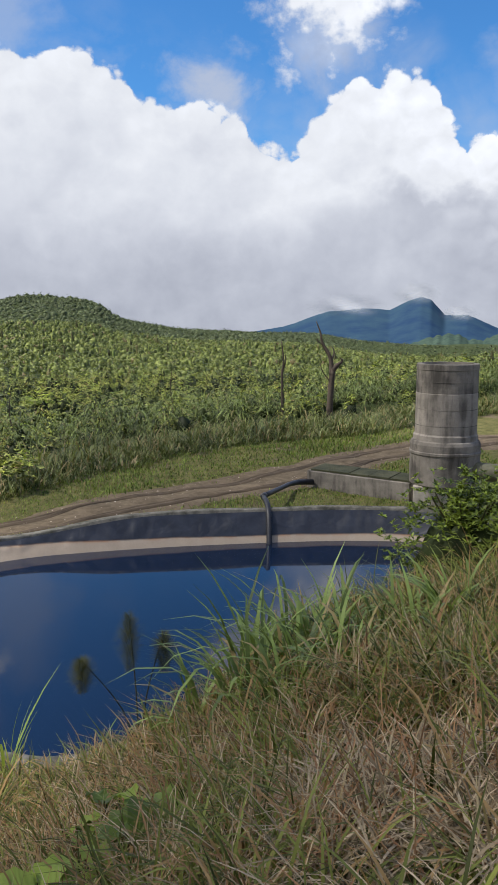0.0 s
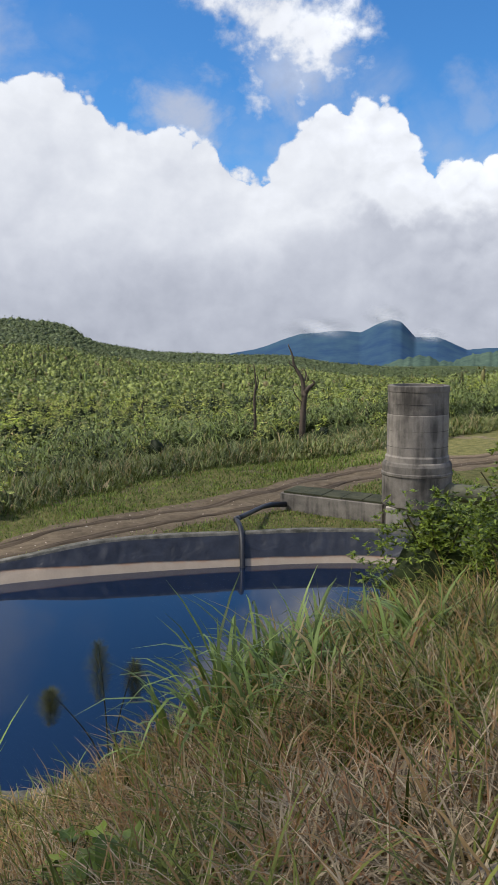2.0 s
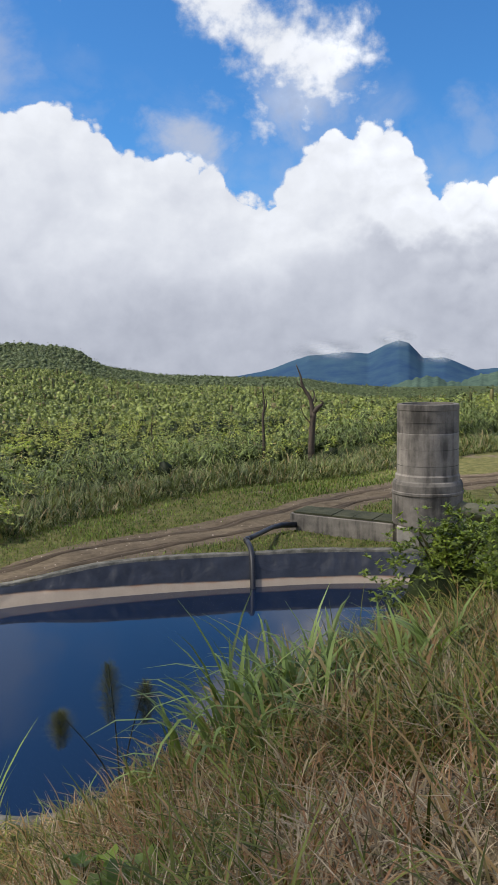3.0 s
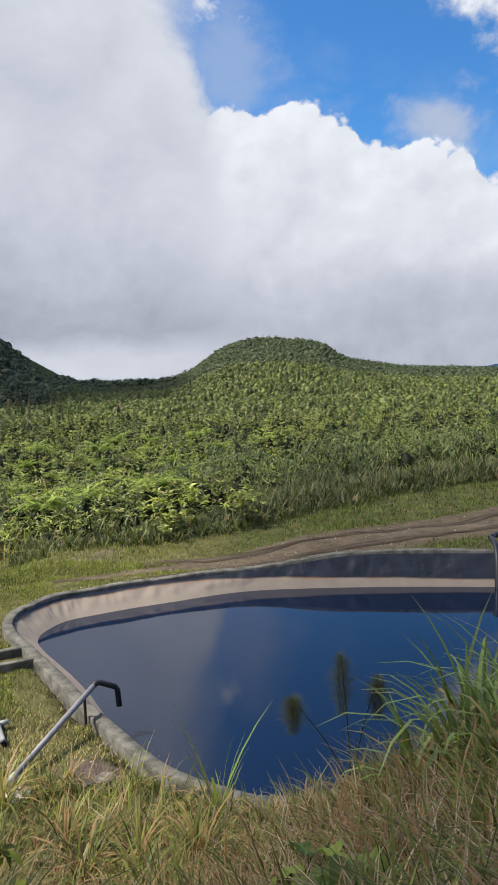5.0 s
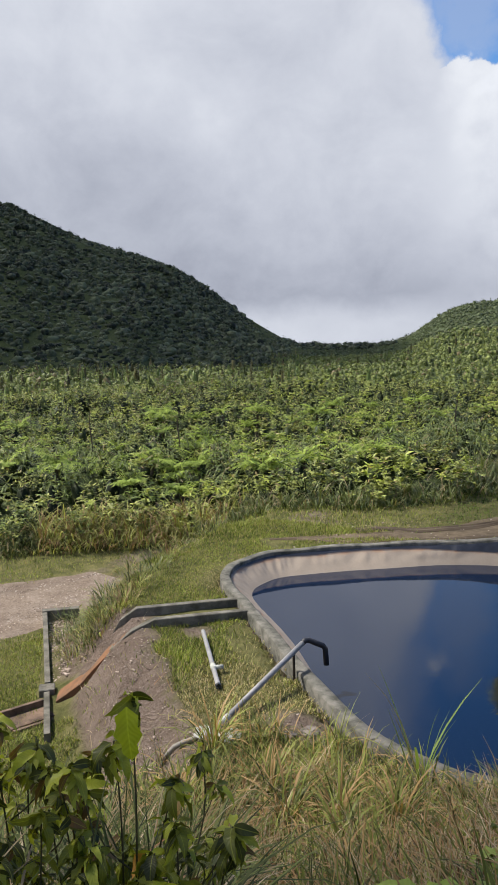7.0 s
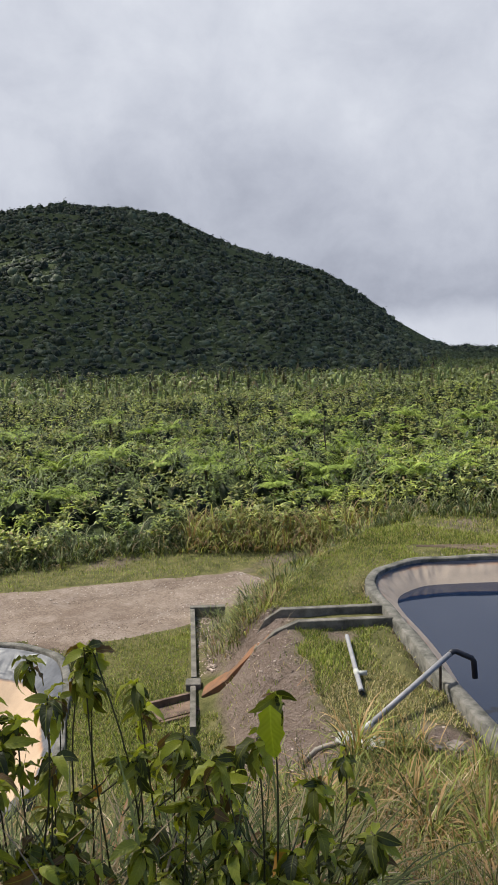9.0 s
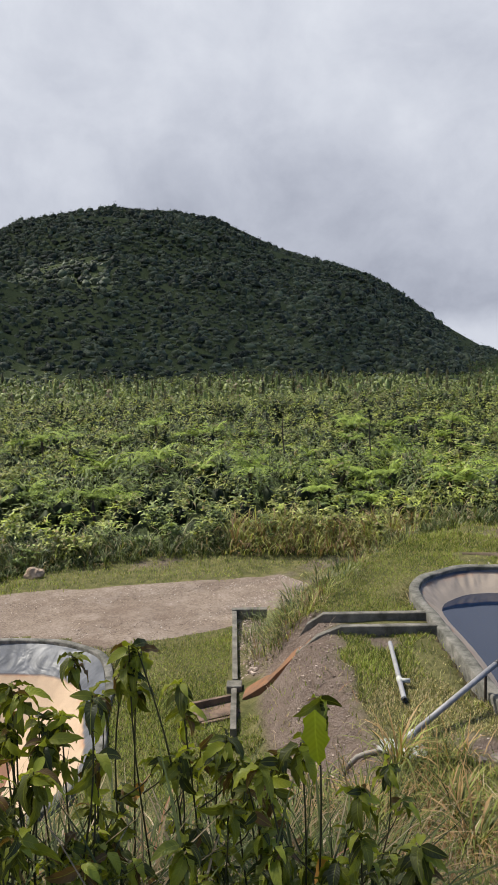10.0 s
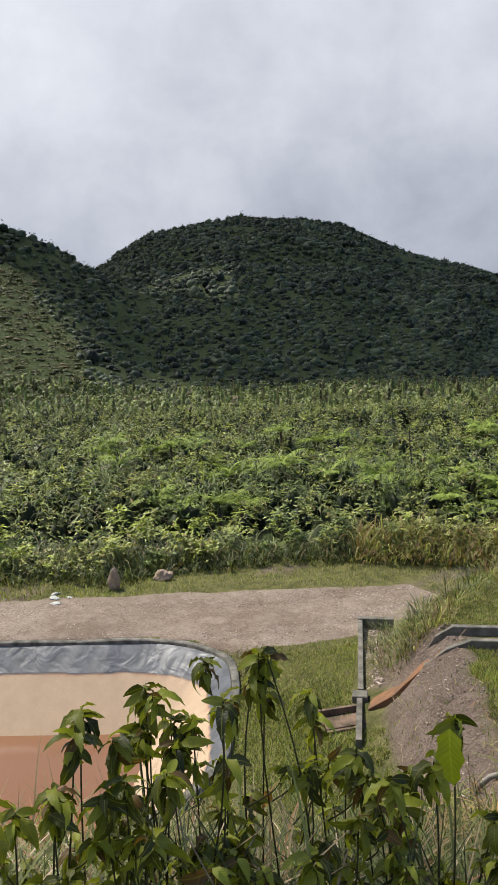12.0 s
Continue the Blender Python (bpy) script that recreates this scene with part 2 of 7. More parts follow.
def soil_build(n):
    geo = n.tree.nodes.new("ShaderNodeNewGeometry")
    pos, nor = geo.outputs["Position"], geo.outputs["Normal"]
    big = n.noise(0.45, 5.0, 0.6, pos)
    mid = n.noise(3.0, 5.0, 0.65, pos)
    fine = n.noise(30.0, 4.0, 0.7, pos)
    grass = n.mix(n.maprange(mid, 0.35, 0.7), (0.085, 0.092, 0.028), (0.22, 0.20, 0.078))
    earth = n.mix(n.maprange(mid, 0.3, 0.7), (0.12, 0.085, 0.066), (0.26, 0.20, 0.165))
    steep = n.tree.nodes.new("ShaderNodeSeparateXYZ")
    n.tree.links.new(nor, steep.inputs[0])
    slope = n.maprange(steep.outputs[2], 0.86, 0.72, 0.0, 1.0)
    worn = n.tree.nodes.new("ShaderNodeAttribute")
    worn.attribute_name = "worn"
    bare = n.math("MAXIMUM", n.math("MAXIMUM", n.maprange(big, 0.57, 0.66, 0.0, 0.8), slope), worn.outputs[2])
    earth = n.mix(n.math("MULTIPLY", worn.outputs[2], n.maprange(fine, 0.40, 0.7, 0.0, 0.8)), earth, (0.54, 0.425, 0.365))
    rills = n.noise(1.0, 5.0, 0.7, n.add("ShaderNodeVectorMath", p_operation="MULTIPLY", i0=pos, i1=(5.0, 9.0, 2.2)), 0.8)
    earth = n.mix(n.math("MULTIPLY", worn.outputs[2], n.maprange(rills, 0.42, 0.58)), earth, (0.225, 0.165, 0.133))
    overgrown = n.tree.nodes.new("ShaderNodeAttribute")
    overgrown.attribute_name = "overgrown"
    away = n.maprange(n.math("ADD", overgrown.outputs[2], n.math("MULTIPLY", n.math("SUBTRACT", mid, 0.5), 0.5)), 0.35, 0.65)
    # scrub floor: green-brown, darkened for the shade between the plants
    forest = n.mix(n.maprange(mid, 0.3, 0.7), (0.024, 0.034, 0.012), (0.062, 0.080, 0.028))
    col = n.mix(bare, grass, earth)
    col = n.mix(n.maprange(fine, 0.3, 0.8, 0.0, 0.5), col, (0.07, 0.06, 0.04))
    col = n.mix(away, col, forest)
    h = n.math("ADD", n.math("MULTIPLY", mid, 1.8), fine)
    h = n.math("ADD", h, n.math("MULTIPLY", worn.outputs[2], n.math("ADD", n.math("MULTIPLY", n.noise(5.0, 6.0, 0.75, pos), 2.5), n.math("MULTIPLY", rills, -2.5))))
    return n.add("ShaderNodeBsdfPrincipled", Base_Color=col, Roughness=0.95, Specular_IOR_Level=0.1, Normal=bump(n, h, 1.0, 0.06))


M_GROUND = material("ground_soil", soil_build)


def road_build(n):
    pos = place(n)
    big = n.noise(0.5, 5.0, 0.6, pos)
    fine = n.noise(18.0, 5.0, 0.7, pos)
    peb = n.add("ShaderNodeTexVoronoi", Vector=pos, Scale=34.0)
    col = n.mix(n.maprange(big, 0.35, 0.65), (0.175, 0.132, 0.100), (0.275, 0.220, 0.172))
    col = n.mix(n.maprange(fine, 0.38, 0.60, 0.0, 0.85), col, (0.115, 0.084, 0.064))
    col = n.mix(n.maprange(n.noise(2.4, 4.0, 0.65, pos), 0.46, 0.72, 0.0, 0.35), col, (0.36, 0.30, 0.255))
    col = n.mix(n.maprange(peb, 0.08, 0.26, 0.6, 0.0), col, (0.31, 0.26, 0.22))
    return n.add("ShaderNodeBsdfPrincipled", Base_Color=col, Roughness=0.95, Specular_IOR_Level=0.1, Normal=bump(n, n.math("SUBTRACT", fine, n.math("MULTIPLY", peb, 0.5)), 0.5, 0.03))


M_ROAD = material("dirt_road", road_build)


def liner_build(base, light, rough, mark, tan=(0.37, 0.30, 0.235), span=(-7.5, -2.5)):
    """Plastic sheet above, dried sediment below the old water line."""
    def build(n):
        pos = place(n)
        sep = n.tree.nodes.new("ShaderNodeSeparateXYZ")
        n.tree.links.new(pos, sep.inputs[0])
        wav = n.noise(0.55, 3.0, 0.5, n.add("ShaderNodeVectorMath", p_operation="MULTIPLY", i0=pos, i1=(1, 1, 0)))
        mid = n.noise(3.0, 5.0, 0.6, pos)
        fine = n.noise(25.0, 3.0, 0.6, pos)
        z = n.math("ADD", sep.outputs[2], n.math("MULTIPLY", n.math("SUBTRACT", wav, 0.5), 0.10))
        z = n.math("SUBTRACT", z, n.maprange(sep.outputs[0], span[0], span[1], mark[0], mark[1]))     # height over the old water line
        sheet = n.mix(n.maprange(mid, 0.35, 0.7), base, light)
        sed = n.mix(n.maprange(mid, 0.3, 0.7), tan, tuple(0.86 * c for c in tan))
        sed = n.mix(n.maprange(fine, 0.4, 0.8, 0.0, 0.3), sed, tuple(0.65 * c for c in tan))
        rust = n.maprange(z, -0.04, 0.01)
        sed = n.mix(n.math("MULTIPLY", rust, n.maprange(mid, 0.40, 0.62, 0.0, 0.7)), sed, (0.34, 0.16, 0.075))
        f = n.maprange(z, 0.035, 0.0, 0.0, 1.0)
        col = n.mix(f, sheet, sed)
        rgh = n.maprange(f, 0.0, 1.0, rough, 0.85)
        return n.add("ShaderNodeBsdfPrincipled", Base_Color=col, Roughness=rgh, Specular_IOR_Level=0.4,
                     Normal=bump(n, n.math("MULTIPLY", n.noise(1.9, 2.0, 0.5, pos, 1.2), n.maprange(f, 0.0, 1.0, 1.0, 0.12)), 0.4, 0.07))
    return build


M_LINER = material("black_liner", liner_build((0.018, 0.020, 0.028), (0.036, 0.039, 0.052), 0.38, (-0.13, -0.30), span=(-7.5, -0.5)))
M_LINER2 = material("grey_liner", liner_build((0.048, 0.052, 0.060), (0.115, 0.12, 0.135), 0.45, (-1.93, -1.66), (0.43, 0.31, 0.205), (-13.6, -10.6)))


def water_build(col, rough):
    def build(n):
        pos = place(n)
        w = n.noise(5.0, 3.0, 0.5, pos)
        return n.add("ShaderNodeBsdfPrincipled", Base_Color=(*col, 1), Roughness=rough, IOR=1.44, Specular_IOR_Level=0.5,
                     Normal=bump(n, w, 0.02, 0.02))
    return build


M_WATER = material("pond_water", water_build((0.0055, 0.012, 0.031), 0.04))
M_WATER2 = material("muddy_water", water_build((0.17, 0.075, 0.035), 0.12))


def plain_build(col, var, rough, spec=0.4, scale=12.0, metal=0.0):
    def build(n):
        pos = place(n)
        a = n.noise(scale, 5.0, 0.65, pos)
        b = n.noise(scale * 0.2, 3.0, 0.6, pos)
        f = n.math("ADD", n.math("MULTIPLY", a, 0.6), n.math("MULTIPLY", b, 0.4))
        c = n.mix(n.maprange(f, 0.32, 0.68), col, var)
        return n.add("ShaderNodeBsdfPrincipled", Base_Color=c, Roughness=rough, Specular_IOR_Level=spec, Metallic=metal, Normal=bump(n, a, 0.25, 0.01))
    return build


M_TRACK = material("track_mud", plain_build((0.175, 0.135, 0.092), (0.062, 0.047, 0.031), 0.95, 0.1, 5.0))
M_MUD = material("damp_mud", plain_build((0.125, 0.094, 0.066), (0.052, 0.039, 0.027), 0.9, 0.15, 2.2))
M_PVC = material("grey_white_pvc", plain_build((0.30, 0.29, 0.295), (0.17, 0.165, 0.16), 0.55))
M_BLACKPIPE = material("black_pipe", plain_build((0.012, 0.013, 0.018), (0.03, 0.03, 0.036), 0.5))
M_OLDPIPE = material("dirty_pipe", plain_build((0.32, 0.29, 0.255), (0.16, 0.14, 0.115), 0.75, 0.2, 9.0))
M_STEELPIPE = material("mossy_pipe", plain_build((0.15, 0.145, 0.095), (0.065, 0.064, 0.042), 0.75, scale=6.0))
M_RUST = material("orange_rust_mud", plain_build((0.27, 0.125, 0.062), (0.105, 0.072, 0.050), 0.9, 0.1, 6.0))
M_BARK = material("dead_wood", plain_build((0.10, 0.08, 0.065), (0.045, 0.036, 0.03), 0.9, 0.1, 14.0))
M_STEM = material("green_brown_stem", plain_build((0.075, 0.06, 0.03), (0.05, 0.055, 0.02), 0.8, 0.2, 20.0))
M_ROCK = material("grey_rock", plain_build((0.24, 0.20, 0.17), (0.13, 0.11, 0.095), 0.95, 0.1, 8.0))
M_BROWNROCK = material("brown_rock", plain_build((0.42, 0.32, 0.23), (0.22, 0.155, 0.105), 0.95, 0.1, 7.0))
M_LITTER = material("white_rubble", plain_build((0.48, 0.48, 0.44), (0.27, 0.27, 0.24), 0.85, 0.2, 10.0))


def cloud_build(cover):
    def build(n):
        d = n.add("ShaderNodeBsdfDiffuse", Color=(0.9, 0.9, 0.92, 1))
        t = n.add("ShaderNodeBsdfTransparent")
        return n.add("ShaderNodeMixShader", i0=cover, i1=t, i2=d)
    return build


# for the added sheets out of view that dim the sun
M_CLOUD = material("shading_cloud", cloud_build(0.82))
M_THIN_CLOUD = material("thin_shading_cloud", cloud_build(0.42))


def mist_build(n):
    co = n.add("ShaderNodeTexCoord", 3)
    d = n.add("ShaderNodeVectorMath", _out=1, p_operation="LENGTH", i0=co)
    puff = n.noise(1.6, 4.0, 0.55, co)
    f = n.math("MULTIPLY", n.maprange(d, 0.15, 1.0, 1.0, 0.0, True), n.maprange(puff, 0.15, 0.75))
    return n.add("ShaderNodeMixShader", i0=n.math("MULTIPLY", f, 0.6), i1=n.add("ShaderNodeBsdfTransparent"), i2=n.add("ShaderNodeBsdfDiffuse", Color=(0.62, 0.64, 0.67, 1)))


M_MIST = material("mist_vapour", mist_build)
# aerial haze is mixed into these base colours: grey-green hill, blue mountain
M_FARHILL = material("haze_tinted_hill", plain_build((0.075, 0.108, 0.080), (0.026, 0.046, 0.044), 1.0, 0.0, 0.16))
M_FAR = material("haze_tinted_forest", plain_build((0.042, 0.080, 0.108), (0.012, 0.030, 0.085), 1.0, 0.0, 0.010))

M_SHRUB = foliage("shrub_leaves", (0.052, 0.070, 0.017), (0.35, 0.375, 0.105), (0.28, 0.21, 0.10), 0.07, 0.18, 0.5, 0.22)
M_DARKSHRUB = foliage("dark_shrub_leaves", (0.038, 0.060, 0.015), (0.235, 0.295, 0.078), None, 0, 0.16, 0.5, 0.22)
M_LIGHTSHRUB = foliage("light_shrub_leaves", (0.13, 0.18, 0.024), (0.40, 0.45, 0.080), (0.30, 0.24, 0.10), 0.06, 0.2, 0.45, 0.3)
M_FARSCRUB = foliage("far_scrub_leaves", (0.066, 0.088, 0.024), (0.205, 0.24, 0.070), (0.17, 0.135, 0.07), 0.05, 0.14, 0.5, 0.2, False, 0.12, 5.0)
M_BROWNSCRUB = foliage("brown_scrub_leaves", (0.040, 0.044, 0.016), (0.16, 0.145, 0.058), (0.14, 0.19, 0.055), 0.3, 0.12, 0.5, 0.2)
M_SPUR = foliage("spur_leaves", (0.030, 0.038, 0.014), (0.112, 0.118, 0.042), (0.10, 0.075, 0.033), 0.12, 0.12, 0.6, 0.15, False, 0.08, 2.0)
# near-black green that stands in for the shade inside bushes
M_CORE = foliage("gap_shade", (0.013, 0.020, 0.008), (0.036, 0.048, 0.016), None, 0, 0.05)
M_STRAP = foliage("strap_leaves", (0.024, 0.038, 0.012), (0.165, 0.205, 0.066), (0.17, 0.14, 0.07), 0.06, 0.12, 0.52, 0.16)
M_FERN = foliage("fern_fronds", (0.13, 0.195, 0.032), (0.27, 0.34, 0.065), None, 0, 0.25)
M_DRYGRASS = foliage("tall_dry_grass", (0.095, 0.105, 0.028), (0.36, 0.365, 0.125), (0.24, 0.155, 0.085), 0.30)
M_FIELDGRASS = foliage("tall_green_grass", (0.046, 0.066, 0.022), (0.185, 0.21, 0.078), (0.26, 0.20, 0.11), 0.14, 0.2, 0.5, 0.25)
M_LAWN = foliage("short_grass", (0.080, 0.105, 0.020), (0.29, 0.325, 0.075), (0.36, 0.30, 0.14), 0.18)
M_PARCHED = foliage("parched_grass", (0.14, 0.135, 0.045), (0.38, 0.345, 0.145), (0.42, 0.33, 0.19), 0.3, 0.15)
M_RUSTGRASS = foliage("rusty_dead_grass", (0.16, 0.085, 0.040), (0.40, 0.235, 0.115), (0.42, 0.33, 0.19), 0.25, 0.15)
M_SEED = foliage("dark_seed_hairs", (0.040, 0.044, 0.016), (0.12, 0.12, 0.045), None, 0, 0.25)
# greener copy of the lawn, darkened to carry the cloud's shade
M_VERGE = foliage("verge_grass", (0.056, 0.092, 0.020), (0.185, 0.24, 0.058), (0.22, 0.17, 0.09), 0.1)
M_STRAW = foliage("straw", (0.20, 0.145, 0.08), (0.55, 0.43, 0.285), (0.34, 0.18, 0.09), 0.15, 0.12)
M_BLADE = foliage("green_blades", (0.060, 0.072, 0.015), (0.225, 0.245, 0.056), (0.36, 0.23, 0.10), 0.27, 0.22, 0.5, 0.2)
M_TUFT = foliage("broad_green_blades", (0.095, 0.145, 0.036), (0.27, 0.345, 0.095), (0.38, 0.28, 0.12), 0.14, 0.25, 0.45, 0.3)
M_TREES = foliage("forest_canopy", (0.014, 0.023, 0.016), (0.092, 0.112, 0.064), None, 0, 0.1, 0.6, 0.15, False, 0.035, 1.6)
# greyer greens than the nearer scrub, with some distance haze tinted in
M_HILL = foliage("hazed_hill_bushes", (0.056, 0.077, 0.038), (0.108, 0.132, 0.068), (0.068, 0.082, 0.044), 0.2, 0.12, 0.6, 0.12, False, 0.10, 1.2)
M_BUSH = foliage("glossy_bush_leaves", (0.034, 0.062, 0.009), (0.225, 0.285, 0.042), None, 0, 0.22, 0.45, 0.3)
M_UNDER = foliage("undergrowth_blades", (0.042, 0.050, 0.014), (0.17, 0.178, 0.055), (0.32, 0.22, 0.11), 0.3, 0.2)
M_SAPLING = foliage("sapling_leaves", (0.058, 0.068, 0.011), (0.40, 0.415, 0.045), (0.16, 0.09, 0.03), 0.08, 0.36, 0.40, 0.35, True)
M_PEBBLE = foliage("gravel_stones", (0.13, 0.095, 0.075), (0.33, 0.27, 0.22), (0.36, 0.32, 0.28), 0.08, 0.0, 0.95, 0.1)
M_LEAFY = foliage("low_shrub_leaves", (0.030, 0.046, 0.010), (0.20, 0.235, 0.04), (0.16, 0.10, 0.045), 0.12, 0.28, 0.5, 0.25)
M_CLOD = foliage("earth_clod", (0.18, 0.13, 0.10), (0.42, 0.34, 0.285), None, 0, 0.0, 0.95, 0.1)
M_LONG = foliage("long_grass_blades", (0.040, 0.052, 0.015), (0.18, 0.205, 0.062), (0.30, 0.22, 0.115), 0.16, 0.22, 0.5, 0.2)
M_ORANGELEAF = foliage("orange_leaf", (0.45, 0.20, 0.04), (0.55, 0.30, 0.06))
M_LIME = foliage("lime_leaf", (0.50, 0.56, 0.03), (0.58, 0.62, 0.04), None, 0, 0.5, 0.5, 0.2, True)


# ---- plan: outlines in metres ----
def spline(points, per=8, closed=True):
    """A smooth line through points (Catmull-Rom)."""
    p = np.array(points, float)
    n = len(p)
    out = []
    for i in range(n if closed else n - 1):
        a, b, c, d = (p[(i + k) % n] if closed else p[min(max(i + k, 0), n - 1)] for k in (-1, 0, 1, 2))
        for s in np.arange(per) / per:
            out.append(0.5 * (2 * b + (c - a) * s + (2 * a - 5 * b + 4 * c - d) * s * s + (3 * b - a - 3 * c + d) * s ** 3))
    if not closed:
        out.append(p[-1])
    return np.array(out)


def inside(poly, x, y):
    r = np.zeros(np.shape(x), bool)
    j = len(poly) - 1
    for i in range(len(poly)):
        (xi, yi), (xj, yj) = poly[i], poly[j]
        if yi != yj:
            r ^= ((yi > y) != (yj > y)) & (x < (xj - xi) * (y - yi) / (yj - yi) + xi)
        j = i
    return r


def line_distance(line, x, y, closed=False):
    """Distance to a line, and on which side: positive to the left of its way."""
    best, side = np.full(np.shape(x), 1e9), np.zeros(np.shape(x))
    pts = list(line) + ([line[0]] if closed else [])
    for (ax, ay), (bx, by) in zip(pts[:-1], pts[1:]):
        dx, dy = bx - ax, by - ay
        t = np.clip(((x - ax) * dx + (y - ay) * dy) / (dx * dx + dy * dy + 1e-12), 0, 1)
        d = np.hypot(x - ax - t * dx, y - ay - t * dy)
        cr = dx * (y - ay) - dy * (x - ax)
        closer = d < best - 1e-9
        side = np.where(closer, np.sign(cr), side)
        best = np.where(closer, d, best)
    return best, side


def smooth(a, b, v):
    t = np.clip((v - a) / (b - a), 0, 1)
    return t * t * (3 - 2 * t)


# outer edge of the big pond's concrete rim, clockwise from the near end
POND = spline([(-2.3, 8.12), (-3.6, 8.56), (-5.0, 9.66), (-6.3, 10.85), (-7.3, 11.75), (-8.1, 12.45), (-8.62, 13.05), (-8.86, 13.8),
               (-8.72, 14.8), (-8.05, 15.62), (-7.0, 16.55), (-5.63, 17.5), (-3.64, 18.3), (-2.0, 18.75), (0.35, 19.12), (2.47, 19.3), (4.3, 19.05),
               (6.1, 17.9), (6.8, 16.2), (6.2, 14.4), (4.2, 12.2), (1.6, 10.3), (-0.4, 8.95), (-1.4, 8.42)], 6)
POND2 = spline([(-9.85, 6.6), (-10.9, 7.45), (-12.0, 8.35), (-13.2, 9.0), (-14.2, 8.95), (-15.2, 8.45), (-16.2, 7.25), (-17.5, 5.6), (-19.2, 3.2), (-19.8, 0.5),
                (-17.5, -2.5), (-13.5, -3.2), (-10.3, -0.5), (-9.2, 3.0), (-9.2, 5.2)], 6)
TERRACE = spline([(60, 160), (12, 60), (-1, 36), (-6.5, 27), (-9.5, 21.5), (-10.6, 17.0), (-10.35, 14.0), (-10.2, 12.4), (-9.15, 11.2), (-8.05, 10.1),
                  (-6.5, 8.75), (-5.25, 7.65), (-4.4, 6.3), (-3.6, 3.0), (-5, -8), (-20, -40)], 5, False)
FIELD = spline([(-34, -14), (-26.5, 1), (-22.4, 7.0), (-20.2, 9.8), (-19.3, 12.0), (-18.4, 14.2), (-16.8, 15.95), (-15.2, 17.5), (-13.0, 18.6), (-10.8, 18.9), (-9.0, 19.9), (-7.3, 20.9),
                (-6.2, 22.6), (-5.2, 24.8), (-3.6, 27.0), (-1.9, 29.4), (0.2, 31.7), (3.2, 33.4), (6.0, 35.0), (13.2, 42), (40, 64)], 5, False)
ROAD = spline([(-27, -6), (-20.5, 3.2), (-17.4, 7.6), (-15.0, 11.2), (-14.1, 13.6), (-13.9, 15.6)], 6, False)
TRACK = spline([(-9.3, 16.2), (-7.5, 17.35), (-5.6, 18.75), (-3.95, 20.5), (-1.9, 22.35), (0.4, 24.1), (2.2, 26.3), (5.2, 29.6), (10.2, 32.8), (24, 39.9)], 6, False)
MOUND_AZ = np.array([-180, -100, -75, -50, -30, -17, -8, 0, 8, 17, 30, 60, 120, 180.0])      # to the right
MOUND_K = np.array([0.05, 0.20, 0.50, 0.52, 0.52, 0.46, 0.36, 0.27, 0.20, 0.14, 0.10, 0.06, 0.05, 0.05])
TOP = 3.28


def wave(x, y, s):
    return np.sin(x * s + 1.7 * np.sin(y * s * 0.73 + 0.4)) * np.cos(y * s * 0.91 + 1.3 * np.sin(x * s * 0.57))


def rim_rise(x, y):
    """By how much the pond's rim climbs towards its far side."""
    return 0.30 * smooth(-5.8, -2.2, np.asarray(x, float)) * smooth(13.0, 16.5, np.asarray(y, float))


def land(x, y):
    """Height of the bare land: terrace, lower level, the mound underfoot, plain and hills."""
    x, y = np.asarray(x, float), np.asarray(y, float)
    r = np.hypot(x, y)
    d, side = line_distance(TERRACE, x, y)
    d = np.where(side > 0, -d, d)                       # positive: outside, on the low side
    width = 1.7 + 6.5 * smooth(15.0, 24.0, y)
    z = -0.14 - 1.36 * smooth(0, 1, d / width)
    z = z + 0.05 * wave(x, y, 0.9) + 0.03 * wave(x, y, 2.3)
    scarp = smooth(0.0, 0.25, d / width) * smooth(1.0, 0.75, d / width) * smooth(24, 15, y)
    z = z + scarp * (0.09 * wave(x, y, 3.1) + 0.06 * wave(x + 5, y, 6.7) + 0.03 * wave(x, y + 3, 11.0))
    az = np.degrees(np.arctan2(x, y))
    k = np.interp(az, MOUND_AZ, MOUND_K)
    m = TOP - k * r - 0.30 * np.maximum(0, r - 9.0) + 0.05 * wave(x, y, 1.4) * smooth(1, 3, r)
    b = 0.35
    z = b * np.logaddexp(z / b, m / b)
    # the plain, the knoll and the mountains
    z = z + 0.7 * smooth(40, 330, r) * (1 + 0.6 * wave(x, y, 0.02)) + 0.35 * wave(x, y, 0.11) * smooth(35, 70, r)
    z = z + hills(x, y)
    return z


# height of the far ridges by azimuth (degrees to the left): the knoll 315 m away, the mountain 450 m, its near spur 260 m
KNOLL = ((-30, -20), (-17, -12), (-11, -10), (-8, -7), (-5, -2.0), (0, 0.4), (4.7, 2.0), (9.2, 6.0), (10.5, 10.3), (11.7, 12.2), (13, 12.4), (14.5, 13.4), (16.6, 12.8), (18.4, 9.0), (19.8, 3.0), (21, -2.5),
         (23, -3.2), (40, -4))
MOUNTAIN = ((26, 0), (28.2, -6), (30.9, 6), (34.7, 30), (37, 42.5), (38.8, 47.5), (41.5, 50), (44.5, 61), (47.6, 73.5), (50.4, 78), (55.5, 79.5), (59.5, 75.5), (62.3, 67), (64.3, 53), (67, 42),
            (80, 40))
SPUR = ((58, -30), (61, 10), (64.3, 31.5), (65.4, 33.5), (66.9, 37.5), (68.8, 40), (70.9, 44), (80, 50), (100, 45))


